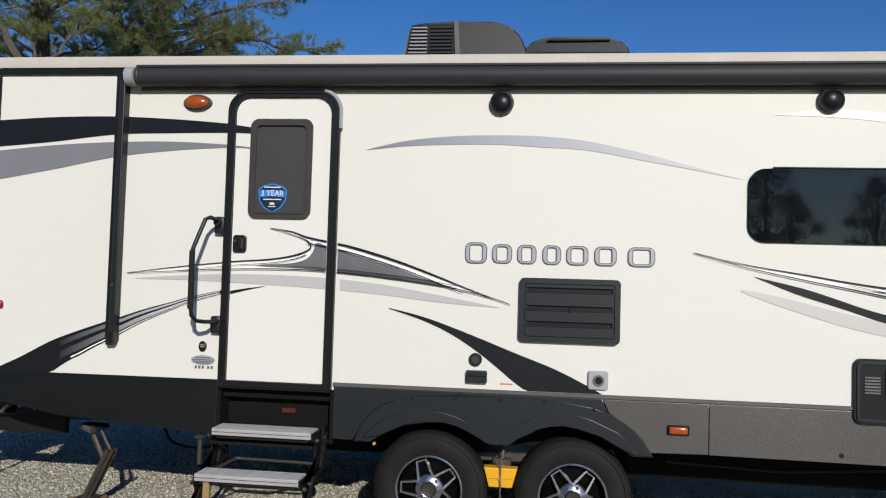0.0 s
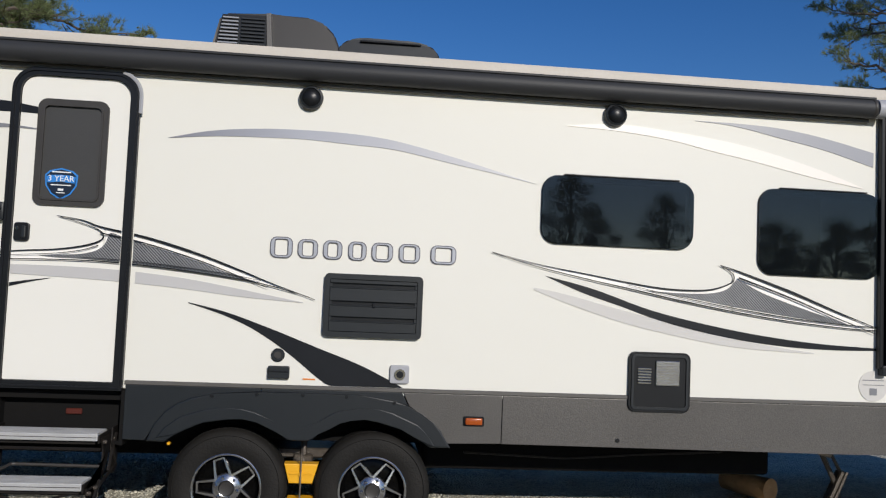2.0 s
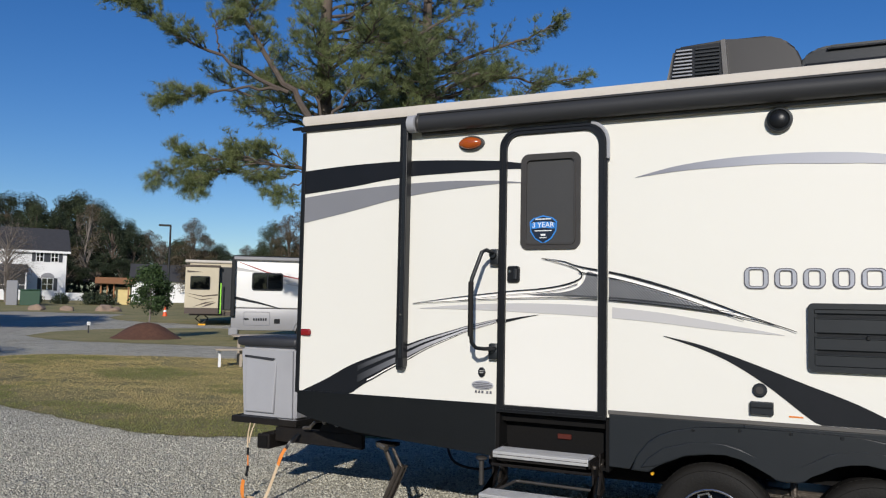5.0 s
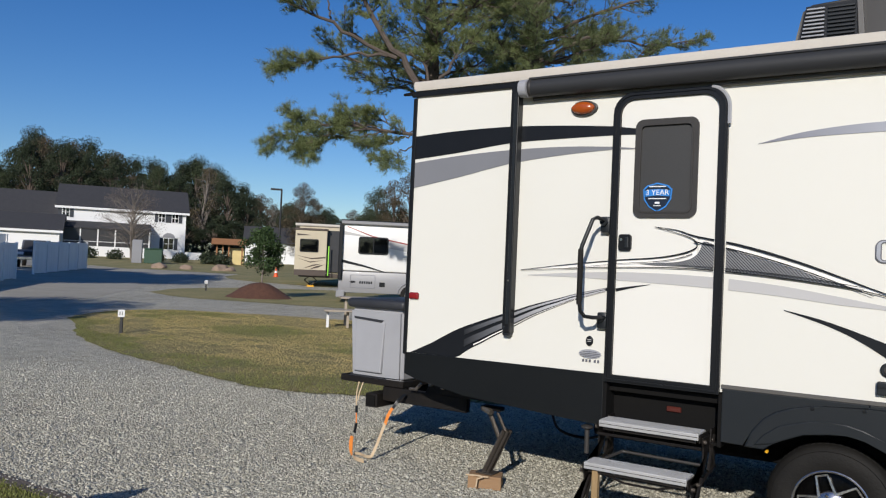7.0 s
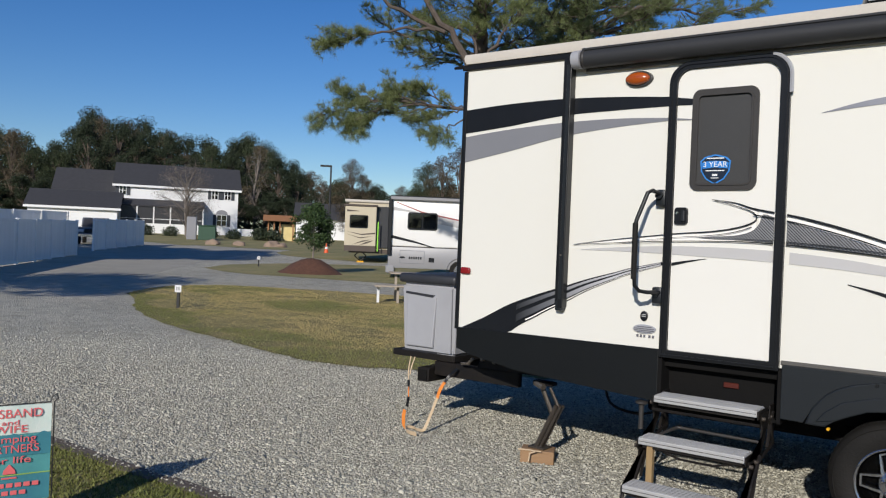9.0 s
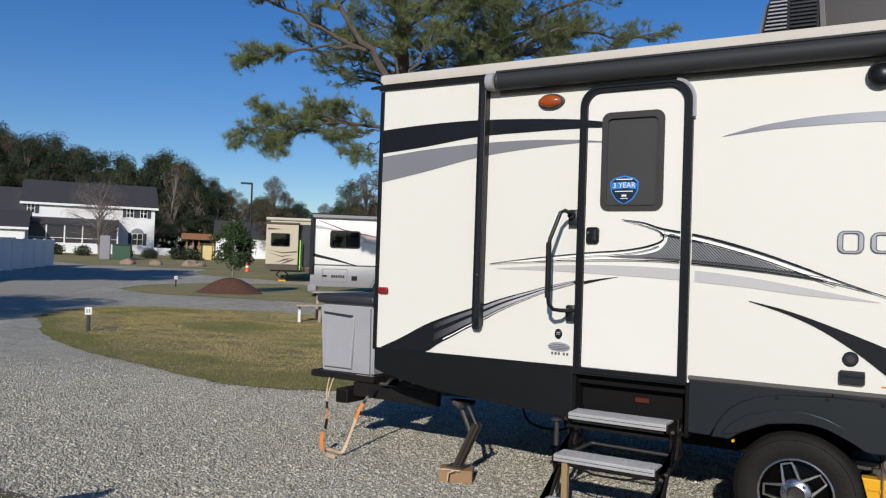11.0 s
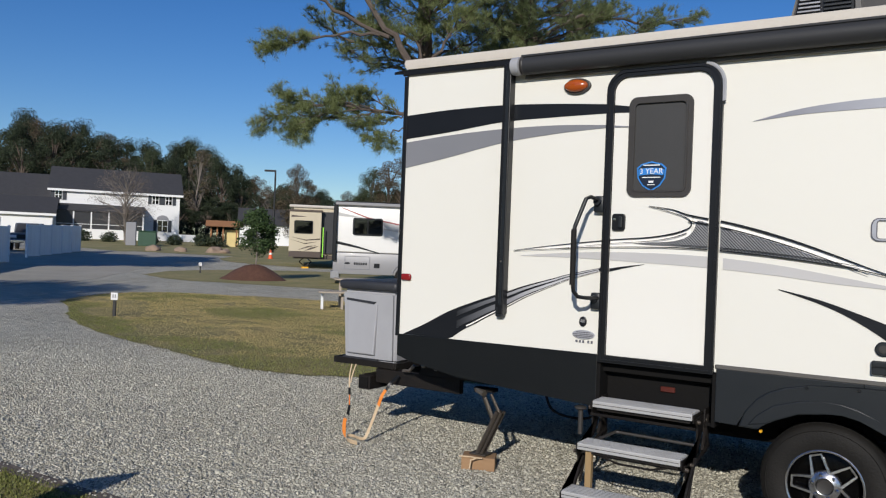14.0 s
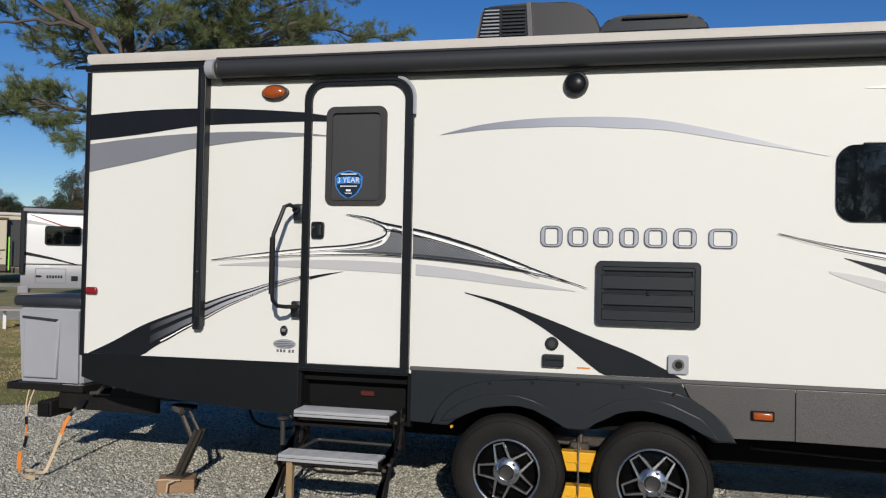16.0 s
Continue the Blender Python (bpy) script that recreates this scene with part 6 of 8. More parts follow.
    strap([(-0.44, 0.105, 0.026), (-0.50, 0.10, 0.03), (-0.56, 0.125, 0.032), (-0.62, 0.18, 0.035)], 0.018, "strap_cream", s, "strap_end", "pale frayed webbing")
    strap([(-0.62, 0.18, 0.035), (-0.645, 0.19, 0.06), (-0.65, 0.19, 0.13), (-0.64, 0.19, 0.185)], 0.017, "strap_orange", s, "strap_end", "orange webbing")


cargo_carrier()


# ---- trees ----
def unit(rng, n):
    v = rng.normal(0, 1, (n, 3))
    return v / np.linalg.norm(v, axis=1, keepdims=True)


def needle_cloud(points, heads, rng, per=16, length=0.17, width=0.0038):
    """Tufts of needles: thin blades that spread from each point round its heading."""
    n = len(points)
    d = heads[:, None] * 0.75 + unit(rng, n * per).reshape(n, per, 3) * 0.75
    d /= np.linalg.norm(d, axis=2, keepdims=True)
    side = np.cross(d, unit(rng, n * per).reshape(n, per, 3))
    side /= np.linalg.norm(side, axis=2, keepdims=True)
    ln = length * rng.uniform(0.7, 1.25, (n, per, 1))
    p = points[:, None] + rng.normal(0, 0.014, (n, per, 3))
    v = np.stack([p - side * width, p + side * width, p + d * ln], 2)
    return v.reshape(-1, 3), np.arange(n * per * 3).reshape(-1, 3)


def grow(limb, rng, side_every=0.35, side_len=0.9, droop=0.0, start=0.25):
    """Side twigs of a limb: polylines that leave it at an angle and turn up at the end."""
    out = []
    pts = [Vector(p) for p in limb]
    total = sum((b - a).length for a, b in zip(pts, pts[1:]))
    n = max(2, int(total / side_every))
    line = spline(pts, 40)
    for k in range(n):
        t = start + (1 - start) * (k + rng.random()) / n
        i = min(int(t * 39), 38)
        p, d = line[i], (line[i + 1] - line[i]).normalized()
        o = Vector(unit(rng, 1)[0])
        o = (o - d * o.dot(d)).normalized()
        o.z *= 0.45
        h = (d * rng.uniform(0.4, 0.9) + o).normalized()
        ln = side_len * rng.uniform(0.5, 1.15) * (1.25 - 0.6 * t)
        q = p + h * ln * 0.55 + Vector((0, 0, -droop * ln))
        e = q + (h + Vector((0, 0, 0.35))).normalized() * ln * 0.45
        out.append([p, q, e])
    return out


def pine(name, trunk, limbs, seed, label, dense=1.0, mat="needles", side_len=0.9, tuft=0.16, per=22, start=0.25):
    rng = np.random.default_rng(seed)
    t = thing(name, label, "tree")
    bm = bmesh.new()
    line = spline([p[:3] for p in trunk], 24)
    rs = np.interp(np.linspace(0, 1, 24), np.linspace(0, 1, len(trunk)), [p[3] for p in trunk])
    tube(bm, [p + Vector((0.02 * math.sin(i * 1.7), 0.02 * math.cos(i * 2.1), 0)) for i, p in enumerate(line)], rs.tolist(), 12)
    part("trunk", bm, "bark", t, "", True)
    tufts, heads = [], []
    for limb, r0, *own in limbs:
        bm = bmesh.new()
        l = [p + Vector(rng.normal(0, 0.03, 3)) for p in spline(limb, 14)]
        tube(bm, l, np.linspace(r0, max(0.012, r0 * 0.22), 14).tolist(), 7)
        sides = grow(limb, rng, 0.25 / dense, side_len, 0.0, own[0] if own else start)
        for s in sides:
            tube(bm, s, [0.016, 0.011, 0.005], 4)
            a, b, c = (np.array(q) for q in s)
            for _ in range(int(9 * dense)):
                u = rng.uniform(0.2, 1.0)
                p = a + (b - a) * min(1, u * 1.8) + (c - b) * max(0, u * 1.8 - 0.8)
                tufts.append(p + rng.normal(0, 0.07, 3) * (1, 1, 0.6))
                h = (c - a) / max(np.linalg.norm(c - a), 1e-6)
                heads.append(h + (0, 0, 0.35))
        end = np.array(l[-1])
        for _ in range(int(14 * dense)):
            tufts.append(end + rng.normal(0, 0.14, 3))
            heads.append(np.array(l[-1] - l[-3]).astype(float) * 2)
        part("limb", bm, "bark_limb", t, "", True)
    v, f = needle_cloud(np.array(tufts), np.array(heads), rng, per, tuft)
    raw("crown", v, f, mat, t)
    return t


def auto_limbs(x, y, z0, z1, n, reach, seed, r=0.05, keep=None):
    """Limbs all round a trunk, longer below, which rise a little at their ends."""
    rng = random.Random(seed)
    out = []
    for k in range(n):
        t = (k + rng.random()) / n
        z = z0 + (z1 - z0) * t
        a = rng.uniform(0, 2 * math.pi)
        ln = reach * (1.05 - 0.75 * t) * rng.uniform(0.6, 1.1)
        if keep and not keep(a, z):
            continue
        c, s = math.cos(a), math.sin(a)
        b = rng.uniform(-0.4, 0.4)
        out.append(([(x, y, z), (x + 0.4 * ln * c, y + 0.4 * ln * s, z + 0.12 * ln), (x + 0.75 * ln * c - b * s, y + 0.75 * ln * s + b * c, z + 0.16 * ln), (x + ln * c - 1.6 * b * s, y + ln * s + 1.6 * b * c, z + 0.30 * ln)], r * (1.1 - 0.5 * t)))
    return out


# the tall pine behind the trailer, with its long limbs to one side
A = auto_limbs(-8.2, 12.3, 5.6, 11.5, 40, 3.3, 11, 0.06, lambda a, z: not (math.cos(a - 2.5) > 0.45 and z < 9.6)) + auto_limbs(-8.1, 12.3, 11.5, 15.5, 10, 1.6, 12, 0.04)
A += auto_limbs(-8.1, 12.3, 5.4, 8.2, 20, 3.0, 61, 0.05, lambda a, z: math.cos(a - 2.5) < 0.35)
A += [([(-7.4, 12.8, 7.6), (-6.6, 13.25, 8.5), (-5.4, 13.9, 9.4), (-4.4, 14.2, 10.0)], 0.07)]
pine("pine_tree", [(-8.0, 12.4, 0, 0.24), (-8.2, 12.3, 6.8, 0.19), (-8.25, 12.25, 9.0, 0.16), (-8.0, 12.4, 12.0, 0.11), (-8.1, 12.3, 16.2, 0.03)], A, 21, "tall pine tree behind the trailer", 1.3)
L = [([(-7.0, 10.6, 5.2), (-7.49, 10.33, 6.27), (-7.88, 10.04, 6.92), (-8.37, 9.66, 7.83), (-8.79, 9.3, 8.72), (-9.1, 9.0, 9.6)], 0.10),
     ([(-7.82, 10.09, 6.62), (-8.5, 9.55, 6.99), (-9.0, 9.12, 7.4), (-9.56, 8.6, 7.65), (-10.18, 7.98, 8.18), (-10.7, 7.5, 8.5)], 0.055),
     ([(-7.98, 9.97, 6.7), (-8.69, 9.39, 6.63), (-9.34, 8.81, 6.40), (-9.86, 8.3, 6.20)], 0.04),
     ([(-7.0, 10.6, 4.75), (-8.03, 9.92, 4.85), (-8.83, 9.27, 4.95), (-9.47, 8.69, 4.72), (-9.95, 8.2, 4.45)], 0.045, 0.12),
     ([(-7.9, 10.0, 4.83), (-8.2, 9.7, 4.92), (-8.55, 9.5, 5.05), (-8.75, 9.4, 5.1)], 0.02),
     ([(-7.3, 10.4, 4.8), (-7.7, 10.2, 4.95), (-8.1, 10.0, 5.15), (-8.3, 9.8, 5.15)], 0.02),
     ([(-8.2, 9.8, 4.86), (-8.6, 9.3, 4.75), (-9.0, 8.9, 4.6), (-9.3, 8.6, 4.3)], 0.02),
     ([(-8.9, 9.2, 4.9), (-9.3, 9.0, 5.0), (-9.6, 8.75, 5.0)], 0.02),
     ([(-7.1, 10.5, 4.6), (-7.5, 10.2, 4.4), (-7.8, 10.0, 4.15)], 0.02, 0.6),
     ([(-7.9, 10.0, 4.8), (-8.5, 9.7, 4.7), (-9.1, 9.3, 4.6), (-9.6, 8.9, 4.3)], 0.025, 0.15),
     ([(-7.4, 10.3, 4.78), (-7.9, 10.2, 4.6), (-8.4, 9.9, 4.5)], 0.02, 0.2),
     ([(-8.37, 9.66, 7.83), (-8.45, 9.5, 8.3), (-8.2, 9.5, 8.9)], 0.03),
     ([(-9.0, 9.12, 7.4), (-9.05, 9.0, 7.9), (-8.85, 9.0, 8.25)], 0.025),
     ([(-7.2, 10.6, 5.5), (-6.9, 10.9, 6.3), (-6.6, 11.2, 7.0), (-6.4, 11.4, 7.3)], 0.05),
     ([(-7.1, 10.8, 5.6), (-7.5, 11.0, 6.6), (-7.7, 11.2, 7.2)], 0.05)]
pine("pine_tree", [(-6.2, 11.2, 0, 0.2), (-6.6, 10.9, 3.0, 0.17), (-7.0, 10.6, 5.2, 0.13), (-7.2, 10.5, 5.7, 0.10)], L, 22, "leaning pine with long bare limbs and tufted ends", 1.8, "needles", 0.75, start=0.5)
B = auto_limbs(-6.7, 15.5, 6.2, 11.0, 38, 3.6, 13, 0.055) + auto_limbs(-6.6, 15.5, 11.0, 14.5, 10, 1.6, 14, 0.04)
B += auto_limbs(-6.7, 15.5, 6.0, 8.6, 24, 3.8, 62, 0.05)
B += [([(-6.7, 15.5, 7.6), (-4.9, 15.2, 8.1), (-3.5, 15.7, 7.85), (-2.2, 16.1, 8.0)], 0.06), ([(-6.7, 15.5, 8.4), (-5.0, 15.6, 8.9), (-3.6, 15.8, 9.3), (-2.9, 15.9, 9.6)], 0.06)]
pine("pine_tree", [(-6.6, 15.5, 0, 0.25), (-6.7, 15.5, 7.2, 0.19), (-6.8, 15.4, 9.6, 0.15), (-6.6, 15.6, 15.2, 0.03)], B, 23, "tall dark pine tree behind the trailer", 1.3, "needles_dark")
C = auto_limbs(19.3, 16.6, 7.5, 13.0, 34, 3.2, 15, 0.05)
pine("pine_tree", [(19.4, 16.5, 0, 0.24), (19.3, 16.6, 8.0, 0.17), (19.2, 16.6, 15.0, 0.03)], C, 24, "tall pine tree beyond the trailer", 1.3, "needles_dark")


def broad_tree(name, seed, height, spread, leaves, leaf, mat, label, base=0.25, bark="bark_light", lumps=14, bare=False, hide=False):
    """A tree with a tapered trunk, limbs and a crown of many small leaf blades in uneven clumps."""
    rng = np.random.default_rng(seed)
    t = thing(name, label, "tree")
    bm = bmesh.new()
    r = 0.018 * height
    top = height * 0.8
    tube(bm, spline([(0, 0, 0), (0.02 * height * rng.normal(), 0.02 * height * rng.normal(), top * 0.5), (0.03 * height * rng.normal(), 0, top)], 10), np.linspace(r, r * 0.2, 10).tolist(), 8)
    part("trunk", bm, bark, t, "", True)
    bm = bmesh.new()
    pts = []
    for k in range(lumps):
        u = base + (1 - base) * (k + rng.random()) / lumps
        prof = math.sin(math.pi * min(1, (u - base) / (1 - base) * 0.82 + 0.16)) ** 0.7
        a, rad = rng.uniform(0, 2 * math.pi), spread * prof * rng.uniform(0.35, 0.95)
        c = np.array((rad * math.cos(a), rad * math.sin(a), u * height * 0.93))
        start = Vector((0, 0, max(0.12, u - 0.18) * height * 0.85))
        tube(bm, [start, start.lerp(Vector(c), 0.55) + Vector((0, 0, 0.03 * height)), Vector(c)], [r * 0.4, r * 0.25, r * 0.08], 5)
        if bare:
            for _ in range(7):
                e = Vector(c) + Vector(unit(rng, 1)[0] * (0.12, 0.12, 0.15)) * height
                tube(bm, [Vector(c).lerp(start, rng.uniform(0, 0.6)), e], [r * 0.12, r * 0.03], 3)
        m = int(leaves / lumps)
        s = spread * rng.uniform(0.26, 0.46)
        d = unit(rng, m) * (rng.random((m, 1)) ** 0.45) * s * (1, 1, 0.8)
        pts.append(c + d)
    part("branchwork", bm, bark, t)
    p = np.concatenate(pts)
    n = len(p)
    u, w = unit(rng, n), unit(rng, n)
    w = np.cross(u, w)
    w /= np.linalg.norm(w, axis=1, keepdims=True)
    s = (leaf * rng.uniform(0.6, 1.3, n))[:, None]
    v = np.stack([p - u * s, p + w * s * 0.55, p + u * s, p - w * s * 0.55], 1).reshape(-1, 3)
    raw("crown", v, np.arange(4 * n).reshape(-1, 4), mat, t)
    return t


def plant(proto, x, y, k, turn, kz=1.0):
    m = pose(x, y, rise(x, y) - 0.02, 0, 0, turn) @ Matrix.Diagonal((k, k, k * kz, 1))
    return copy_thing(proto, m)


dark = broad_tree("broadleaf_tree", 31, 16, 3.6, 19000, 0.11, "leaf_dark", "dark green woodland tree behind the house", 0.12, "bark", 38)
mid = broad_tree("broadleaf_tree", 32, 15, 3.3, 16000, 0.105, "leaf_green", "green woodland tree behind the house", 0.15, "bark", 34)
autumn = broad_tree("broadleaf_tree", 33, 14, 3.3, 9000, 0.095, "leaf_autumn", "thin brown autumn tree at the wood's edge", 0.2, "bark", 22)
thin = broad_tree("bare_tree", 34, 14, 3.2, 2200, 0.12, "leaf_autumn", "nearly bare pale-limbed tree", 0.25, "bark_light", 22, True)
shade = broad_tree("broadleaf_tree", 31, 16, 4.6, 13000, 0.17, "leaf_dark", "dark green tree beside the pitch", 0.12, "bark", 26)
high = broad_tree("broadleaf_tree", 38, 18, 5.0, 22000, 0.2, "leaf_dark", "tall tree with a high dark crown beside the road", 0.52, "bark", 22)


def wood():
    rng = random.Random(44)
    placed = {dark: [], mid: [], autumn: [], thin: []}
    for row, (d, lo, hi, step) in enumerate(((118, -72, -28, 1.5), (131, -74, -27, 1.4), (146, -76, -25, 1.4))):
        a = lo
        while a < hi:
            a += step * rng.uniform(0.7, 1.3)
            x, y = 3.6 + d * math.sin(radians(a)), -5.1 + d * math.cos(radians(a))
            # the wood is tall behind the house and falls away beside it
            want = np.interp(a, [-72, -66, -64, -62, -60.5, -58, -55.5, -54.5, -53.5, -51.5, -50, -48, -45, -42, -38, -33, -28], [14.4, 14.4, 13.8, 14.2, 17.2, 17.5, 17.4, 15.4, 14.2, 16.0, 15.6, 13.4, 10.8, 9.0, 9.6, 11, 13]) * rng.uniform(0.88, 1.08) * d / 122 - 1.9
            r = rng.random()
            p = (autumn if r < 0.22 else mid if r < 0.5 else dark) if a < -63 else (thin if r < 0.3 else autumn if r < 0.45 else dark if r < 0.8 else mid) if -51 < a < -44 and row == 0 else dark if r < 0.62 else mid if r < 0.9 else autumn
            h = {id(dark): 16, id(mid): 15, id(autumn): 14, id(thin): 14}[id(p)]
            s = want / h
            m = pose(x, y, rise(x, y) - 0.3, 0, 0, rng.uniform(0, 360)) @ Matrix.Diagonal((max(s, 0.8), max(s, 0.8), s, 1))
            placed[p].append(m)
            if row == 0:
                # low growth that closes the wood's edge
                b = radians(a + 0.7)
                x, y = 3.6 + 113 * math.sin(b), -5.1 + 113 * math.cos(b)
                placed[dark if r < 0.6 else mid].append(pose(x, y, rise(x, y) - 0.9, 0, 0, rng.uniform(0, 360)) @ Matrix.Diagonal((0.75, 0.75, rng.uniform(0.34, 0.46), 1)))
    for p, poses in placed.items():
        for m in poses[1:]:
            copy_thing(p, m)
    return {p: poses[0] for p, poses in placed.items()}



spots = wood()


def near_trees():
    """Trees beside and behind the pitch: they shade the road, block low sky light and stand in the window's
    reflections.
    """
    rng = random.Random(5)
    shade.matrix_world = pose(-10.4, -17.6, -0.1, 0, 0, rng.uniform(0, 360)) @ Matrix.Diagonal((1.2, 1.2, 0.86, 1))
    for x, y, k in ((-30.5, -6.5, 1.0), (-38, -1, 0.85), (-49, -2, 0.9)):
        copy_thing(high, pose(x, y, -0.1, 0, 0, rng.uniform(0, 360)) @ Matrix.Diagonal((k, k, k, 1)))
    high.matrix_world = pose(-27.7, -3.0, -0.1, 0, 0, 40)
    # unseen tree line added far behind the open side, to cut low sky light
    for i in range(22):
        x = -46 + 4.0 * i + rng.uniform(-1, 1)
        if 8 < x < 28:
            continue
        k = rng.uniform(0.5, 0.66)
        copy_thing((autumn, mid, dark)[i % 3], pose(x, -41 + rng.uniform(-3, 3), -0.1, 0, 0, rng.uniform(0, 360)) @ Matrix.Diagonal((k * 1.25, k * 1.25, k, 1)))
    for x, y, k in ((13.0, -30, 0.55), (14.2, -31, 0.46), (17.4, -30, 0.50), (9.0, -34, 0.30), (20, -36, 0.30)):
        copy_thing(thin if k < 0.35 else autumn, pose(x, y, -0.1, 0, 0, rng.uniform(0, 360)) @ Matrix.Diagonal((k, k, k, 1)))
    for x, y, k in ((25.6, -30, 0.38), (23.6, -31, 0.30)):
        copy_thing(dark, pose(x, y, -0.1, 0, 0, rng.uniform(0, 360)) @ Matrix.Diagonal((k * 1.2, k * 1.2, k, 1)))
    # the round tree and the birch-like one beyond the motorhome
    for ang, d, h, p in ((-42.9, 95, 10.2, autumn), (-42.2, 97, 8.6, autumn), (-37.6, 98, 9.6, mid), (-36.4, 96, 11.2, autumn), (-35.2, 95, 12.4, autumn), (-33.6, 96, 11.5, mid), (-32.0, 92, 12.0, autumn), (-30.0, 90, 13.5, autumn)):
        k = h / 14
        x, y = 3.6 + d * math.sin(radians(ang)), -5.1 + d * math.cos(radians(ang))
        copy_thing(p, pose(x, y, rise(x, y) - 0.2, 0, 0, rng.uniform(0, 360)) @ Matrix.Diagonal((k, k, k, 1)))


near_trees()
for p, m in spots.items():
    p.matrix_world = m
house_tree = broad_tree("bare_tree", 36, 8.0, 3.5, 5200, 0.05, "bare_twig", "leafless brown tree before the house", 0.3, "bark_light", 44, True)
house_tree.matrix_world = pose(-67.7, 46.5, rise(-67.7, 46.5), 0, 0, 30)
small = broad_tree("ornamental_tree", 37, 2.45, 0.92, 7000, 0.05, "leaf_shrub", "small leafy green tree on a mulch mound", 0.30, "bark_light", 34)
small.matrix_world = pose(-20.3, 18.4, rise(-20.3, 18.4) + 0.5, 0, 0, 10)


def mulch_mound():
    bm = bmesh.new()
    rng = random.Random(3)
    rows = []
    for r, h in ((1.4, -0.02), (1.15, 0.14), (0.78, 0.38), (0.42, 0.56), (0.12, 0.62)):
        rows.append([bm.verts.new((r * math.cos(2 * math.pi * k / 24) * rng.uniform(0.93, 1.07), r * 0.8 * math.sin(2 * math.pi * k / 24) * rng.uniform(0.93, 1.07), h + rng.uniform(-0.02, 0.02))) for k in range(24)])
    for a, b in zip(rows, rows[1:]):
        for k in range(24):
            bm.faces.new((a[k], a[(k + 1) % 24], b[(k + 1) % 24], b[k]))
    bm.faces.new(rows[-1])
    m = obj("mulch_mound", bm, "mulch", smooth=True)
    m.matrix_world = pose(-20.3, 18.3, rise(-20.3, 18.3), 0, 0, 40)
    tagged(m, "red-brown mulch mound round a small tree", "mulch")


mulch_mound()


def shrub(x, y, s, seed):
    rng = np.random.default_rng(seed)
    p = unit(rng, 900) * (rng.random((900, 1)) ** 0.3) * (s, s, 0.75 * s) * (1 + 0.15 * rng.normal(0, 1, (900, 1)))
    p[:, 2] = np.abs(p[:, 2] + 0.55 * s)
    u = unit(rng, 900)
    w = np.cross(u, unit(rng, 900))
    k = 0.10 * s + 0.02
    v = np.stack([p - u * k, p + w * k * 0.6, p + u * k, p - w * k * 0.6], 1).reshape(-1, 3)
    o = raw("shrub", v, np.arange(3600).reshape(-1, 4), "leaf_dark")
    o.matrix_world = pose(x, y, rise(x, y), 0, 0, seed)
    tagged(o, "clipped dark green shrub before the house", "shrub", "shrubs before the house")


for i, (x, y, s) in enumerate(((-64.4, 47.2, 0.75), (-62.6, 48.6, 0.8), (-60.4, 50.3, 1.0), (-70.5, 43.5, 0.9), (-72.5, 41.5, 0.9), (-68.5, 45.2, 0.8), (-58.8, 50.6, 0.9))):
    shrub(x, y, s, 50 + i)


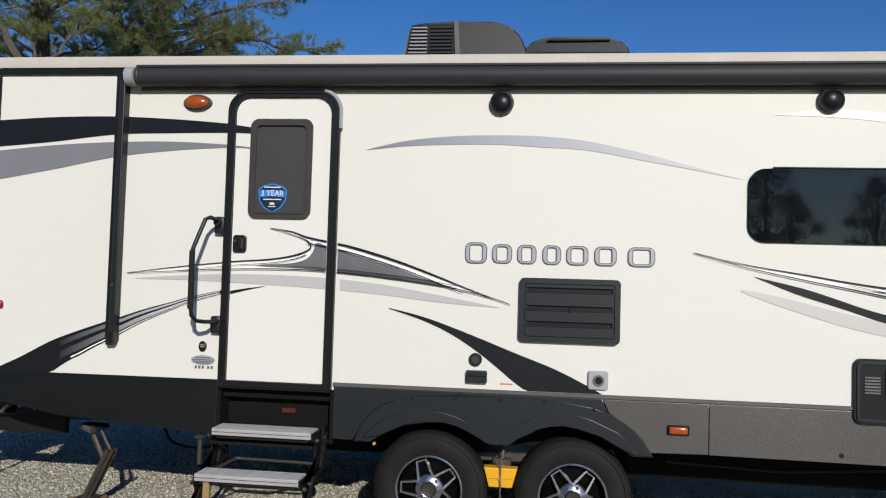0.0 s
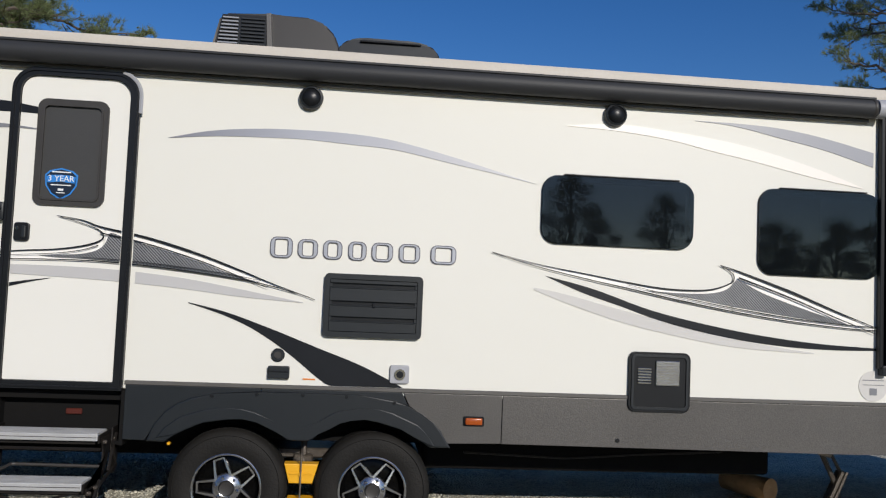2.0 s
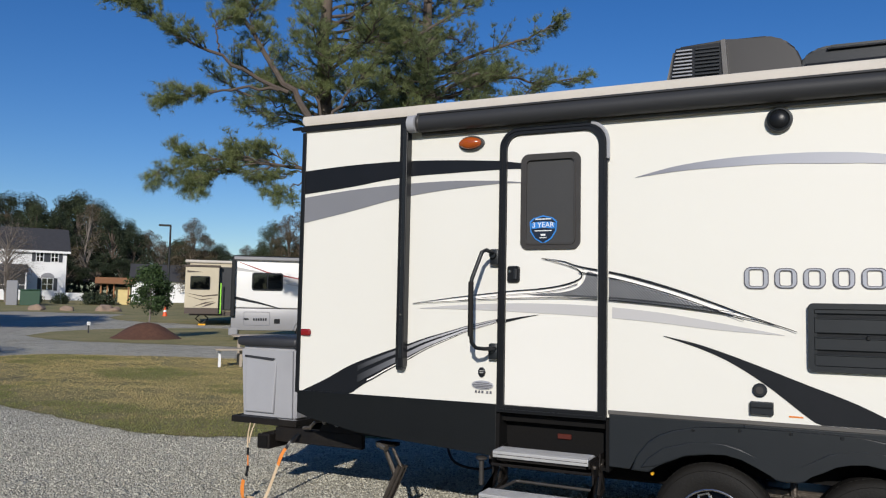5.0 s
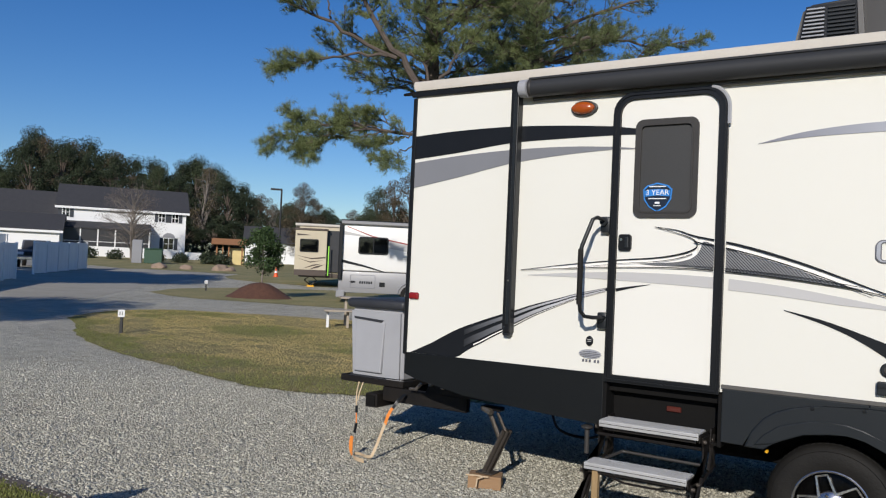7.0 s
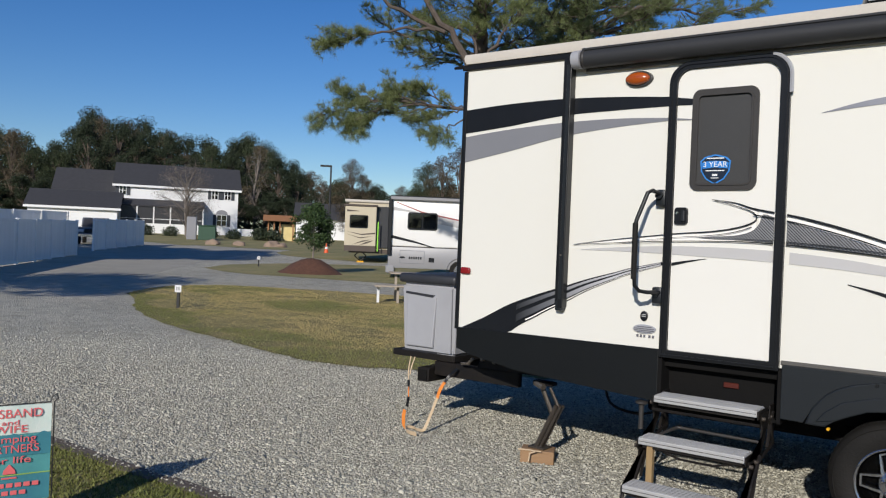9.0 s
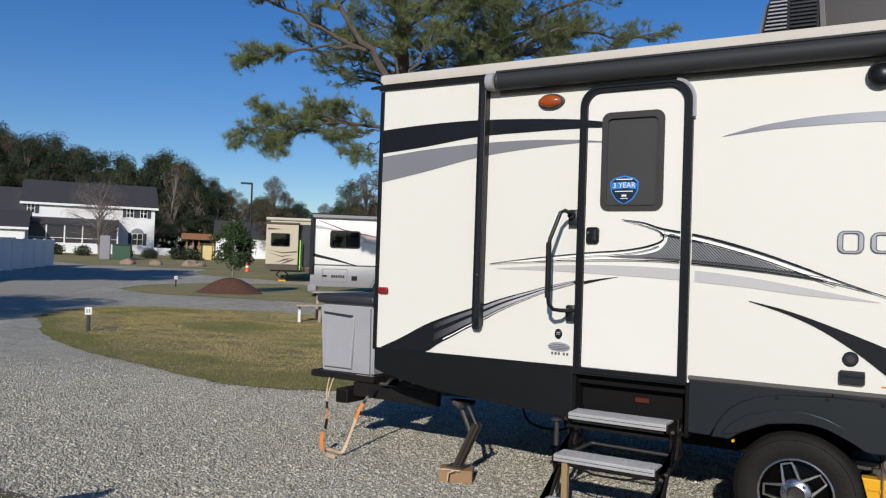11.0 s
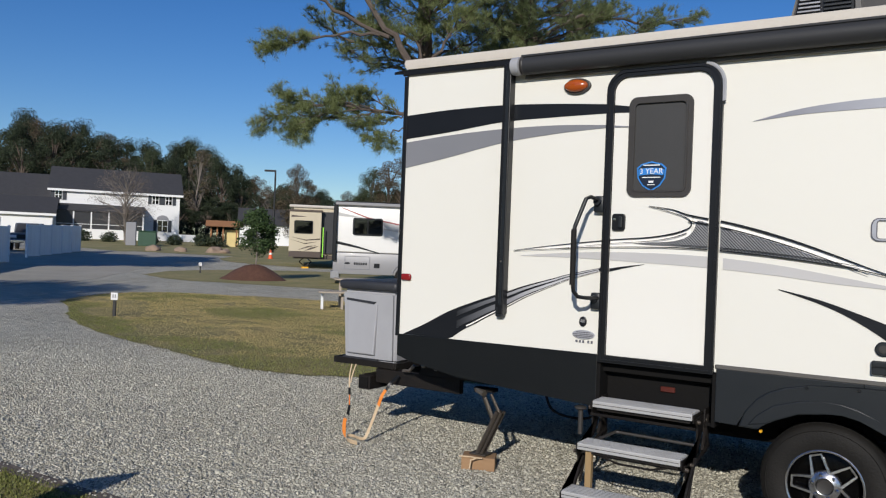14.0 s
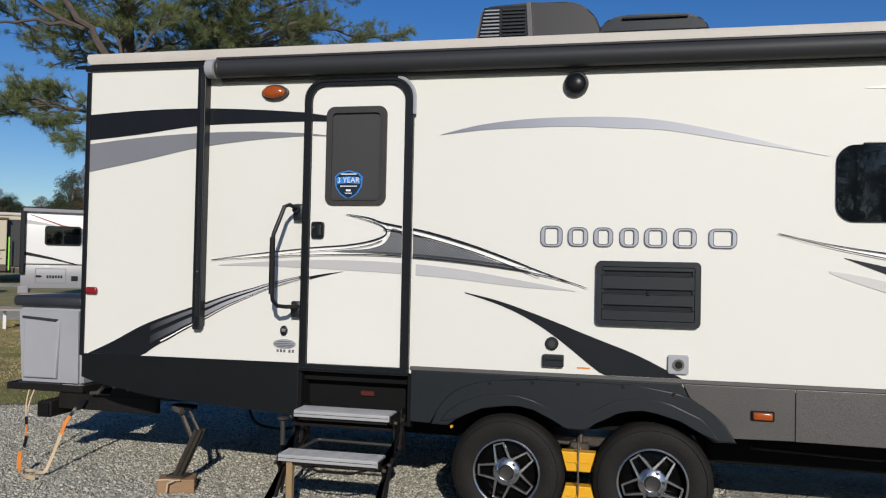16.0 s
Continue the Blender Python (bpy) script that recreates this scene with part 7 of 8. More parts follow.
# ---- buildings ----
def house():
    h = thing("house", "white two-storey house with dark roofs and a screened porch", "house", at=(-79.3, 45.4, rise(-79, 45) - 0.1), turn=math.degrees(math.atan2(10.94, 7.75)))

    def block(x0, x1, y0, y1, z1, ridge, over=0.35, name="wall"):
        bm = bmesh.new()
        v = [bm.verts.new(p) for p in ((x0, y0, 0), (x1, y0, 0), (x1, y1, 0), (x0, y1, 0), (x0, y0, z1), (x1, y0, z1), (x1, y1, z1), (x0, y1, z1), (x0, (y0 + y1) / 2, ridge), (x1, (y0 + y1) / 2, ridge))]
        for f in ((0, 1, 5, 4), (1, 2, 6, 9, 5), (2, 3, 7, 6), (3, 0, 4, 8, 7), (0, 3, 2, 1), (4, 5, 9, 8), (6, 7, 8, 9)):
            bm.faces.new([v[i] for i in f])
        w = part(name, bm, "siding", h, "white lap siding")
        ym = (y0 + y1) / 2
        sl = (ridge - z1) / (ym - y0)
        for s in (-1, 1):
            bm = bmesh.new()
            ye = y0 - over if s < 0 else y1 + over
            ze = z1 - sl * over
            q = [(x0 - over, ye, ze + 0.03), (x1 + over, ye, ze + 0.03), (x1 + over, ym, ridge + 0.05), (x0 - over, ym, ridge + 0.05)]
            a = [bm.verts.new(p) for p in q]
            b = [bm.verts.new((p[0], p[1], p[2] + 0.16)) for p in q]
            bm.faces.new(a)
            bm.faces.new(b[::-1])
            for i in range(4):
                bm.faces.new((a[i], a[(i + 1) % 4], b[(i + 1) % 4], b[i]))
            part("roof", bm, "shingle", h, "dark grey shingle roof")
        bm = bmesh.new()
        box(bm, x0 - over, x1 + over, y0 - over - 0.03, y0 - over, z1 - sl * over - 0.14, z1 - sl * over + 0.10)
        part("fascia", bm, "siding", h)
        return w

    def window(x, z, w, t, y=-0.0, shut=True, arch=False):
        bm = bmesh.new()
        box(bm, x - w / 2, x + w / 2, y - 0.05, y - 0.002, z, z + t)
        o = part("window", bm, "siding", h, "white framed window with dark shutters")
        for i in range(2):
            for j in range(2):
                bm = bmesh.new()
                box(bm, x - w / 2 + 0.06 + i * (w - 0.06) / 2, x + (i - 1) * 0.5 * w + w / 2 - 0.06 - (0 if i else 0), y - 0.06, y - 0.052, z + 0.06 + j * (t - 0.06) / 2, z + (j + 1) * (t - 0.06) / 2)
                part("pane", bm, "dark_glass", o)
        if shut:
            for s in (-1, 1):
                bm = bmesh.new()
                cx = x + s * (w / 2 + 0.22)
                box(bm, cx - 0.18, cx + 0.18, y - 0.06, y - 0.002, z, z + t)
                part("shutter", bm, "shutter", o)
        if arch:
            bm = bmesh.new()
            prism(bm, [(x + (w / 2 + 0.1) * math.cos(a), z + t + 0.02 + 0.55 * math.sin(a)) for a in np.linspace(0, math.pi, 12)], y - 0.06, y - 0.002)
            part("arch_light", bm, "rv_grey", o)

    block(0, 13.4, 0, 8.5, 5.55, 8.0)
    block(-6.5, -0.37, 2.2, 9, 4.7, 7.1)
    block(-8.0, 0.6, -5.4, 1.4, 2.6, 4.2, name="garage_wall")
    for x, s in ((0.75, True), (10.75, False), (12.2, False)):
        window(x, 4.25, 0.75, 1.05)
    window(11.6, 1.15, 1.15, 1.35, arch=True)
    window(-2.0, 3.3, 0.7, 0.9, 2.2, False)
    # porch
    bm = bmesh.new()
    q = [(0.62, -2.3, 3.0), (9.6, -2.3, 3.0), (9.6, -0.02, 3.75), (0.62, -0.02, 3.75)]
    a = [bm.verts.new(p) for p in q]
    b = [bm.verts.new((p[0], p[1], p[2] + 0.15)) for p in q]
    bm.faces.new(a)
    bm.faces.new(b[::-1])
    for i in range(4):
        bm.faces.new((a[i], a[(i + 1) % 4], b[(i + 1) % 4], b[i]))
    part("porch_roof", bm, "shingle", h, "dark grey shingle porch roof")
    bm = bmesh.new()
    box(bm, 0.62, 9.5, -2.2, -2.1, 0.0, 1.15)
    part("porch_wall", bm, "siding", h)
    for i in range(6):
        x = 0.65 + i * 1.76
        bm = bmesh.new()
        box(bm, x - 0.07, x + 0.07, -2.24, -2.08, 1.15, 3.0)
        part("porch_post", bm, "siding", h)
        if i < 5:
            bm = bmesh.new()
            box(bm, x + 0.07, x + 1.69, -2.17, -2.14, 1.15, 3.0)
            s = part("screen", bm, "screen_dark", h, "dark insect screen")
            bm = bmesh.new()
            box(bm, x + 0.07, x + 1.69, -2.2, -2.175, 1.62, 1.68)
            part("screen_rail", bm, "siding", s)
    bm = bmesh.new()
    box(bm, 12.6, 15.2, -0.8, -0.7, 0.0, 0.95)
    part("yard_rail", bm, "vinyl_fence", h, "low white yard fence")


house()


def back_building():
    h = thing("cottage", "low pale building with a dark gable roof", "building", at=(-65.6, 60.1, rise(-65, 60) - 0.1), turn=45)
    bm = bmesh.new()
    box(bm, 0, 6.2, 0, 5, 0, 2.6)
    part("wall", bm, "siding", h)
    bm = bmesh.new()
    v = [bm.verts.new(p) for p in ((-0.3, -0.4, 2.5), (6.5, -0.4, 2.5), (6.5, 2.5, 4.5), (-0.3, 2.5, 4.5), (6.5, 5.4, 2.5), (-0.3, 5.4, 2.5))]
    for f in ((0, 1, 2, 3), (3, 2, 4, 5), (0, 3, 5), (1, 4, 2), (0, 5, 4, 1)):
        bm.faces.new([v[i] for i in f])
    part("roof", bm, "shingle", h, "dark grey shingle roof")
    bm = bmesh.new()
    box(bm, 1.0, 2.0, -0.04, -0.002, 0.0, 2.0)
    part("door", bm, "shutter", h)
    p = thing("pavilion", "small cedar pavilion with a pale yellow wall", "pavilion", at=(-60.3, 51.0, rise(-60, 51) - 0.1), turn=48)
    for x in (0.15, 0.75, 1.35, 2.7):
        for y in (0.1, 2.2):
            bm = bmesh.new()
            box(bm, x - 0.07, x + 0.07, y - 0.07, y + 0.07, 0, 2.3)
            part("post", bm, "cedar", p)
    bm = bmesh.new()
    v = [bm.verts.new(q) for q in ((-0.4, -0.5, 2.2), (3.3, -0.5, 2.2), (3.3, 1.1, 2.85), (-0.4, 1.1, 2.85), (3.3, 2.8, 2.2), (-0.4, 2.8, 2.2))]
    for f in ((0, 1, 2, 3), (3, 2, 4, 5), (0, 3, 5), (1, 4, 2), (0, 5, 4, 1)):
        bm.faces.new([v[i] for i in f])
    part("roof", bm, "cedar", p, "reddish cedar roof")
    bm = bmesh.new()
    box(bm, 1.5, 2.9, 0.6, 0.7, 0.0, 1.9)
    part("wall", bm, "pale_yellow", p, "pale yellow board wall")
    bm = bmesh.new()
    box(bm, 0.2, 1.3, 0.0, 0.06, 1.0, 1.08)
    part("rail", bm, "siding", p)


back_building()


def fence_run(x0, y0, x1, y1, h=1.75):
    """White vinyl panels between posts, each panel of its own boards."""
    length = math.hypot(x1 - x0, y1 - y0)
    n = max(1, round(length / 2.4))
    f = thing("vinyl_fence", "white vinyl privacy fence along the road", "fence", "white fence runs", at=(x0, y0, 0), turn=math.degrees(math.atan2(y1 - y0, x1 - x0)))
    w = length / n
    c, s = (x1 - x0) / length, (y1 - y0) / length
    for i in range(n + 1):
        z = rise(x0 + c * i * w, y0 + s * i * w) - 0.05
        bm = bmesh.new()
        box(bm, i * w - 0.06, i * w + 0.06, -0.06, 0.06, z, z + h + 0.04)
        pst = part("post", bm, "vinyl_fence", f)
        bm = bmesh.new()
        lathe(bm, [(0.09, z + h + 0.04), (0.09, z + h + 0.06), (0.01, z + h + 0.09)], 4, (i * w, 0, 0), "z")
        part("post_cap", bm, "vinyl_fence", pst)
        if i < n:
            z = rise(x0 + c * (i + 0.5) * w, y0 + s * (i + 0.5) * w)
            for z0, z1 in ((z + 0.05, z + 0.17), (z + h - 0.12, z + h)):
                bm = bmesh.new()
                box(bm, i * w + 0.06, (i + 1) * w - 0.06, -0.03, 0.03, z0, z1)
                part("rail", bm, "vinyl_fence", f)
            k = 12
            for j in range(k):
                bm = bmesh.new()
                a = i * w + 0.06 + (w - 0.12) * j / k
                box(bm, a + 0.004, a + (w - 0.12) / k - 0.004, -0.018, 0.018, z + 0.17, z + h - 0.12)
                part("board", bm, "vinyl_fence", f)


fence_run(-34.9, 16.3, -20.0, 3.3)
fence_run(-48.3, 28.8, -39.7, 20.0, 1.85)
fence_run(-52.1, 17.4, -54.4, 26.4, 2.2)


def pickup():
    p = thing("pickup_truck", "grey pickup truck parked behind the fence", "truck", at=(-50.0, 26.1, rise(-50.0, 26.1)), turn=-36)
    bm = bmesh.new()
    prism(bm, [(-2.6, 0.55), (2.5, 0.55), (2.6, 0.95), (2.5, 1.12), (1.0, 1.2), (-2.6, 1.2)], -0.95, 0.95, 0.06)
    part("body", bm, "truck_paint", p)
    bm = bmesh.new()
    prism(bm, [(-0.9, 1.2), (1.0, 1.2), (0.35, 1.85), (-0.7, 1.88)], -0.82, 0.82, 0.05)
    c = part("cab", bm, "truck_paint", p)
    bm = bmesh.new()
    prism(bm, [(-0.78, 1.28), (0.75, 1.28), (0.28, 1.78), (-0.62, 1.8)], -0.84, 0.84)
    part("cab_window", bm, "screen_dark", c)
    bm = bmesh.new()
    box(bm, 2.44, 2.63, -0.85, 0.85, 0.5, 0.72, 0.03)
    part("bumper", bm, "chrome", p)
    bm = bmesh.new()
    box(bm, 2.5, 2.61, -0.45, 0.45, 0.78, 1.06, 0.03)
    part("radiator_grille", bm, "black_trim", p)
    bm = bmesh.new()
    v = [bm.verts.new(q) for q in ((1.02, -0.74, 1.24), (1.02, 0.74, 1.24), (0.42, 0.68, 1.80), (0.42, -0.68, 1.80), (0.97, -0.74, 1.24), (0.97, 0.74, 1.24), (0.37, 0.68, 1.80), (0.37, -0.68, 1.80))]
    for q in ((0, 1, 2, 3), (7, 6, 5, 4), (0, 4, 5, 1), (1, 5, 6, 2), (2, 6, 7, 3), (3, 7, 4, 0)):
        bm.faces.new([v[i] for i in q])
    part("windscreen", bm, "screen_dark", c)
    for y in (-0.68, 0.68):
        bm = bmesh.new()
        box(bm, 2.5, 2.6, y - 0.2, y + 0.2, 0.84, 1.02, 0.02)
        part("headlight", bm, "paper_white", p)
    for x in (-1.6, 1.65):
        for y in (-0.98, 0.98):
            bm = bmesh.new()
            lathe(bm, [(0.2, -0.1), (0.37, -0.11), (0.39, -0.05), (0.39, 0.05), (0.37, 0.11), (0.2, 0.1)], 20, (x, y * 0.9, 0.39))
            w = part("wheel", bm, "rubber", p, "", True)
            bm = bmesh.new()
            lathe(bm, [(0.2, -0.115), (0.05, -0.12)], 14, (x, y * 0.9, 0.39))
            part("rim", bm, "alloy", w)


pickup()


def motorhome():
    v = thing("motorhome", "white motorhome with grey lower body and black side window", "motorhome", at=(-17.05, 19.4, rise(-17, 19)), turn=math.degrees(math.atan2(1.65, 2.1)))
    bm = bmesh.new()
    box(bm, 0, 8.5, 0, 2.5, 1.30, 3.22, 0.05, 3)
    part("body", bm, "rv_white", v, "", True)
    bm = bmesh.new()
    box(bm, -0.02, 8.5, -0.01, 2.5, 0.42, 1.28, 0.04, 2)
    low = part("lower_body", bm, "rv_grey", v, "grey lower body", True)
    bm = bmesh.new()
    box(bm, -0.10, 0.25, -0.03, 2.5, 0.22, 0.52, 0.04, 2)
    part("rear_bumper", bm, "rv_grey", v)
    bm = bmesh.new()
    box(bm, 0.02, 8.4, -0.17, -0.01, 3.16, 3.29, 0.03, 2)
    a = part("awning", bm, "rv_grey", v, "rolled grey awning")
    bm = bmesh.new()
    box(bm, -0.05, 0.10, -0.16, -0.012, 0.95, 3.25, 0.02)
    part("awning_arm", bm, "black_trim", a)
    bm = bmesh.new()
    box(bm, 0.02, 8.4, -0.15, -0.01, 3.295, 3.33)
    part("roof_rail", bm, "black_trim", v)
    w = part("window", prism(bmesh.new(), rounded(0.72, 1.92, 1.98, 2.68, 0.1, 5), -0.03, -0.002), "black_trim", v, "black framed side window")
    for x0, x1 in ((0.78, 1.30), (1.34, 1.86)):
        bm = bmesh.new()
        prism(bm, rounded(x0, x1, 2.04, 2.62, 0.06, 4), -0.036, -0.031)
        part("pane", bm, "dark_glass", w)
    bm = bmesh.new()
    prism(bm, [(0.10, 1.74), (0.10, 1.62), (1.0, 1.46), (1.75, 1.29), (1.9, 1.285), (1.0, 1.54)], -0.008, -0.002)
    part("decal_stripe", bm, "decal_black", v, "dark tapering stripe")
    bm = bmesh.new()
    prism(bm, [(0.25, 3.08), (1.3, 2.72), (2.8, 2.45), (2.8, 2.40), (1.3, 2.67), (0.25, 3.05)], -0.012, -0.009)
    part("decal_stripe", bm, "rv_red", v, "thin red stripe")
    bm = bmesh.new()
    prism(bm, [(0.05, 2.9), (1.2, 2.68), (2.8, 2.4), (2.8, 2.12), (1.95, 2.26), (1.95, 2.5), (0.7, 2.7), (0.05, 2.74)], -0.007, -0.002)
    part("decal_band", bm, "decal_silver", v, "silver-grey swept band")
    bm = bmesh.new()
    for i in range(6):
        box(bm, 0.82 + 0.09 * i, 0.88 + 0.09 * i, -0.018, -0.011, 0.80, 0.90)
    part("name_bars", bm, "decal_black", low, "dark maker's marks")
    bm = bmesh.new()
    prism(bm, [(0.55 + 0.12 * math.cos(a), 0.86 + 0.04 * math.sin(a)) for a in np.linspace(0, 6.28, 14, endpoint=False)], -0.018, -0.011)
    part("badge", bm, "decal_black", low)
    bm = bmesh.new()
    ring(bm, rounded(0.45, 1.45, 0.62, 1.15, 0.04, 3), rounded(0.47, 1.43, 0.64, 1.13, 0.03, 3), -0.020, -0.0115)
    part("hatch", bm, "decal_grey", low)
    bm = bmesh.new()
    box(bm, 1.62, 1.84, -0.03, -0.011, 0.70, 0.88, 0.01)
    part("inlet_hatch", bm, "black_trim", low)
    for x in (2.85, 6.6):
        bm = bmesh.new()
        lathe(bm, [(0.2, -0.02), (0.38, -0.03), (0.4, 0.05), (0.4, 0.2), (0.2, 0.22)], 22, (x, 0.0, 0.40))
        wh = part("wheel", bm, "rubber", v, "", True)
        bm = bmesh.new()
        lathe(bm, [(0.21, -0.03), (0.1, -0.02), (0.05, -0.05)], 16, (x, 0.0, 0.40))
        part("rim", bm, "alloy", wh)
        bm = bmesh.new()
        tube(bm, [(x + 0.5 * math.cos(a), -0.03, 0.40 + 0.5 * math.sin(a)) for a in np.linspace(0.1, 3.04, 12)], 0.03, 6)
        part("wheel_arch", bm, "rv_grey", v)


motorhome()


def fifth_wheel():
    v = thing("camper_trailer", "cream and brown camper trailer with a slide-out", "trailer", at=(-27.95, 28.45, rise(-28, 28) - 0.05), turn=math.degrees(math.atan2(1.67, 1.88)))
    bm = bmesh.new()
    box(bm, 0.15, 3.6, 0.6, 8.0, 0.85, 3.55, 0.04, 2)
    part("body", bm, "rv_cream", v)
    bm = bmesh.new()
    box(bm, -0.1, 3.7, 0.5, 8.0, 3.55, 3.72, 0.06, 2)
    part("roof", bm, "roof_edge", v)
    bm = bmesh.new()
    box(bm, -0.05, 1.75, 0.0, 0.58, 0.95, 3.30, 0.04, 2)
    s = part("slide_out", bm, "rv_cream", v, "cream slide-out room")
    bm = bmesh.new()
    box(bm, -0.12, 1.82, -0.04, 0.62, 3.30, 3.42, 0.02)
    part("slide_topper", bm, "rv_brown", s)
    bm = bmesh.new()
    box(bm, -0.04, 1.74, -0.012, -0.002, 0.72, 1.05)
    part("skirt", bm, "rv_brown", s)
    w = part("window", prism(bmesh.new(), rounded(0.22, 1.28, 2.05, 2.80, 0.08, 4), -0.02, -0.002), "black_trim", s)
    bm = bmesh.new()
    prism(bm, rounded(0.28, 1.22, 2.10, 2.75, 0.05, 4), -0.026, -0.021)
    part("pane", bm, "dark_glass", w)
    for pts in ([(0.02, 1.86), (0.9, 1.72), (1.7, 1.82), (1.7, 1.74), (0.9, 1.66)], [(0.02, 1.72), (0.8, 1.52), (1.6, 1.62), (0.85, 1.46)], [(0.4, 1.10), (1.0, 1.35), (1.5, 1.42), (1.05, 1.28)], [(0.8, 1.06), (1.2, 1.28), (1.65, 1.38), (1.3, 1.2)], [(0.05, 3.10), (0.9, 3.03), (0.05, 2.98)]):
        bm = bmesh.new()
        prism(bm, pts, -0.010, -0.003)
        part("decal_stripe", bm, "rv_brown", s, "brown swoosh")
    # dark panel whose colour stands for the shade in the recess
    bm = bmesh.new()
    box(bm, 1.76, 3.2, 0.45, 0.598, 0.95, 3.35, 0.02)
    part("door", bm, "screen_dark", v, "dark open doorway")
    bm = bmesh.new()
    box(bm, 1.83, 1.89, -0.03, 0.03, 0.75, 2.45)
    part("awning_strut", bm, "lime", v, "lime green pole")
    bm = bmesh.new()
    box(bm, 0.2, 3.6, 0.62, 0.7, 0.62, 0.845)
    part("skirt", bm, "rv_brown", v)
    for x in (0.9, 2.9):
        bm = bmesh.new()
        for a, b in (((-0.35, 0.45), (0, 0.75)), ((0, 0.75), (0.35, 0.45)), ((-0.35, 0.45), (0, 0.15)), ((0, 0.15), (0.35, 0.45))):
            tube(bm, [(x + a[0], 0.8, a[1]), (x + b[0], 0.8, b[1])], 0.03, 5)
        part("jack", bm, "frame_steel", v)
    bm = bmesh.new()
    box(bm, 0.7, 1.1, 0.65, 0.95, 0.0, 0.15)
    part("jack_pad", bm, "yellow", v, "yellow levelling pad")
    for x in (2.2, 2.95):
        bm = bmesh.new()
        lathe(bm, [(0.2, -0.02), (0.36, -0.03), (0.38, 0.1), (0.2, 0.2)], 18, (x + 1.2, 0.72, 0.38))
        part("wheel", bm, "rubber", v, "", True)


fifth_wheel()


# ---- small things about the grounds ----
def lamp_post():
    x, y = -48.9, 48.5
    p = thing("lamp_post", "black lamp post with a flat shoebox head", "lamp post", at=(x, y, rise(x, y)), turn=225)
    bm = bmesh.new()
    tube(bm, [(0, 0, 0), (0, 0, 7.5)], [0.10, 0.08], 8)
    part("pole", bm, "lamp_black", p)
    bm = bmesh.new()
    box(bm, -0.06, 1.0, -0.17, 0.17, 7.42, 7.58, 0.02)
    part("lamp_head", bm, "lamp_black", p)


lamp_post()


def site_sign(x, y, turn):
    s = thing("site_sign", "small white pitch marker on a dark post", "sign", "pitch markers", at=(x, y, rise(x, y)), turn=turn)
    bm = bmesh.new()
    box(bm, -0.03, 0.03, -0.03, 0.03, 0.0, 0.42, 0.005)
    part("post", bm, "lamp_black", s)
    bm = bmesh.new()
    box(bm, -0.068, 0.068, -0.045, -0.031, 0.34, 0.49, 0.006)
    b = part("board", bm, "paper_white", s)
    bm = bmesh.new()
    box(bm, -0.036, -0.012, -0.050, -0.046, 0.38, 0.455)
    box(bm, 0.008, 0.032, -0.050, -0.046, 0.38, 0.455)
    part("marks", bm, "rv_grey", b)


site_sign(-10.7, 5.1, 40)
site_sign(-24.9, 19.5, 45)


def picnic_table():
    t = thing("picnic_table", "weathered pale wooden picnic table on the grass", "picnic table", at=(-9.6, 10.2, rise(-9.6, 10.2)), turn=45)
    for y in (-0.12, 0.16):
        bm = bmesh.new()
        box(bm, -0.1, 1.8, y - 0.13, y + 0.13, 0.42, 0.46, 0.005)
        part("bench_board", bm, "post_wood", t)
    for k in range(4):
        bm = bmesh.new()
        box(bm, 0.35, 1.8, 0.45 + 0.2 * k, 0.63 + 0.2 * k, 0.72, 0.76, 0.005)
        part("table_board", bm, "post_wood", t)
    for x in (0.0, 0.5, 1.6):
        bm = bmesh.new()
        box(bm, x - 0.03, x + 0.03, -0.05, 0.05, 0.0, 0.418)
        part("leg", bm, "paper_white" if x < 0.1 else "post_wood", t)
    for x in (0.5, 1.6):
        bm = bmesh.new()
        box(bm, x - 0.03, x + 0.03, 0.6, 0.7, 0.0, 0.718)
        part("leg", bm, "post_wood", t)


picnic_table()


def cone(x, y):
    c = thing("traffic_cone", "orange traffic cone by the road", "cone", at=(x, y, rise(x, y)))
    bm = bmesh.new()
    lathe(bm, [(0.17, 0.03), (0.12, 0.3), (0.04, 0.72)], 14, axis="z")
    k = part("cone_body", bm, "cone_orange", c, "", True)
    bm = bmesh.new()
    lathe(bm, [(0.122, 0.32), (0.09, 0.46)], 14, axis="z")
    part("white_band", bm, "paper_white", k, "", True)
    bm = bmesh.new()
    box(bm, -0.2, 0.2, -0.2, 0.2, 0.0, 0.03)
    part("cone_base", bm, "cone_orange", c)


cone(-38.5, 37.7)


def utility_boxes():
    p = thing("transformer_box", "dark green utility transformer box", "utility box", at=(-60.1, 43.4, rise(-60, 43)), turn=50)
    bm = bmesh.new()
    box(bm, -0.8, 0.8, -0.6, 0.6, 0, 1.35, 0.05)
    part("cabinet", bm, "green_box", p)
    bm = bmesh.new()
    box(bm, -0.85, 0.85, -0.65, 0.65, 1.352, 1.45, 0.04)
    part("cabinet_lid", bm, "green_box", p)
    p = thing("utility_pillar", "pale grey-green utility pillar", "utility box", at=(-60.9, 42.2, rise(-60, 43)), turn=50)
    bm = bmesh.new()
    box(bm, -0.45, 0.45, -0.35, 0.35, 0, 2.2, 0.05)
    part("pillar", bm, "rv_grey", p)
    bm = bmesh.new()
    box(bm, -0.4, 0.4, -0.37, -0.352, 0.3, 2.0)
    part("pillar_door", bm, "rv_grey", p)


utility_boxes()


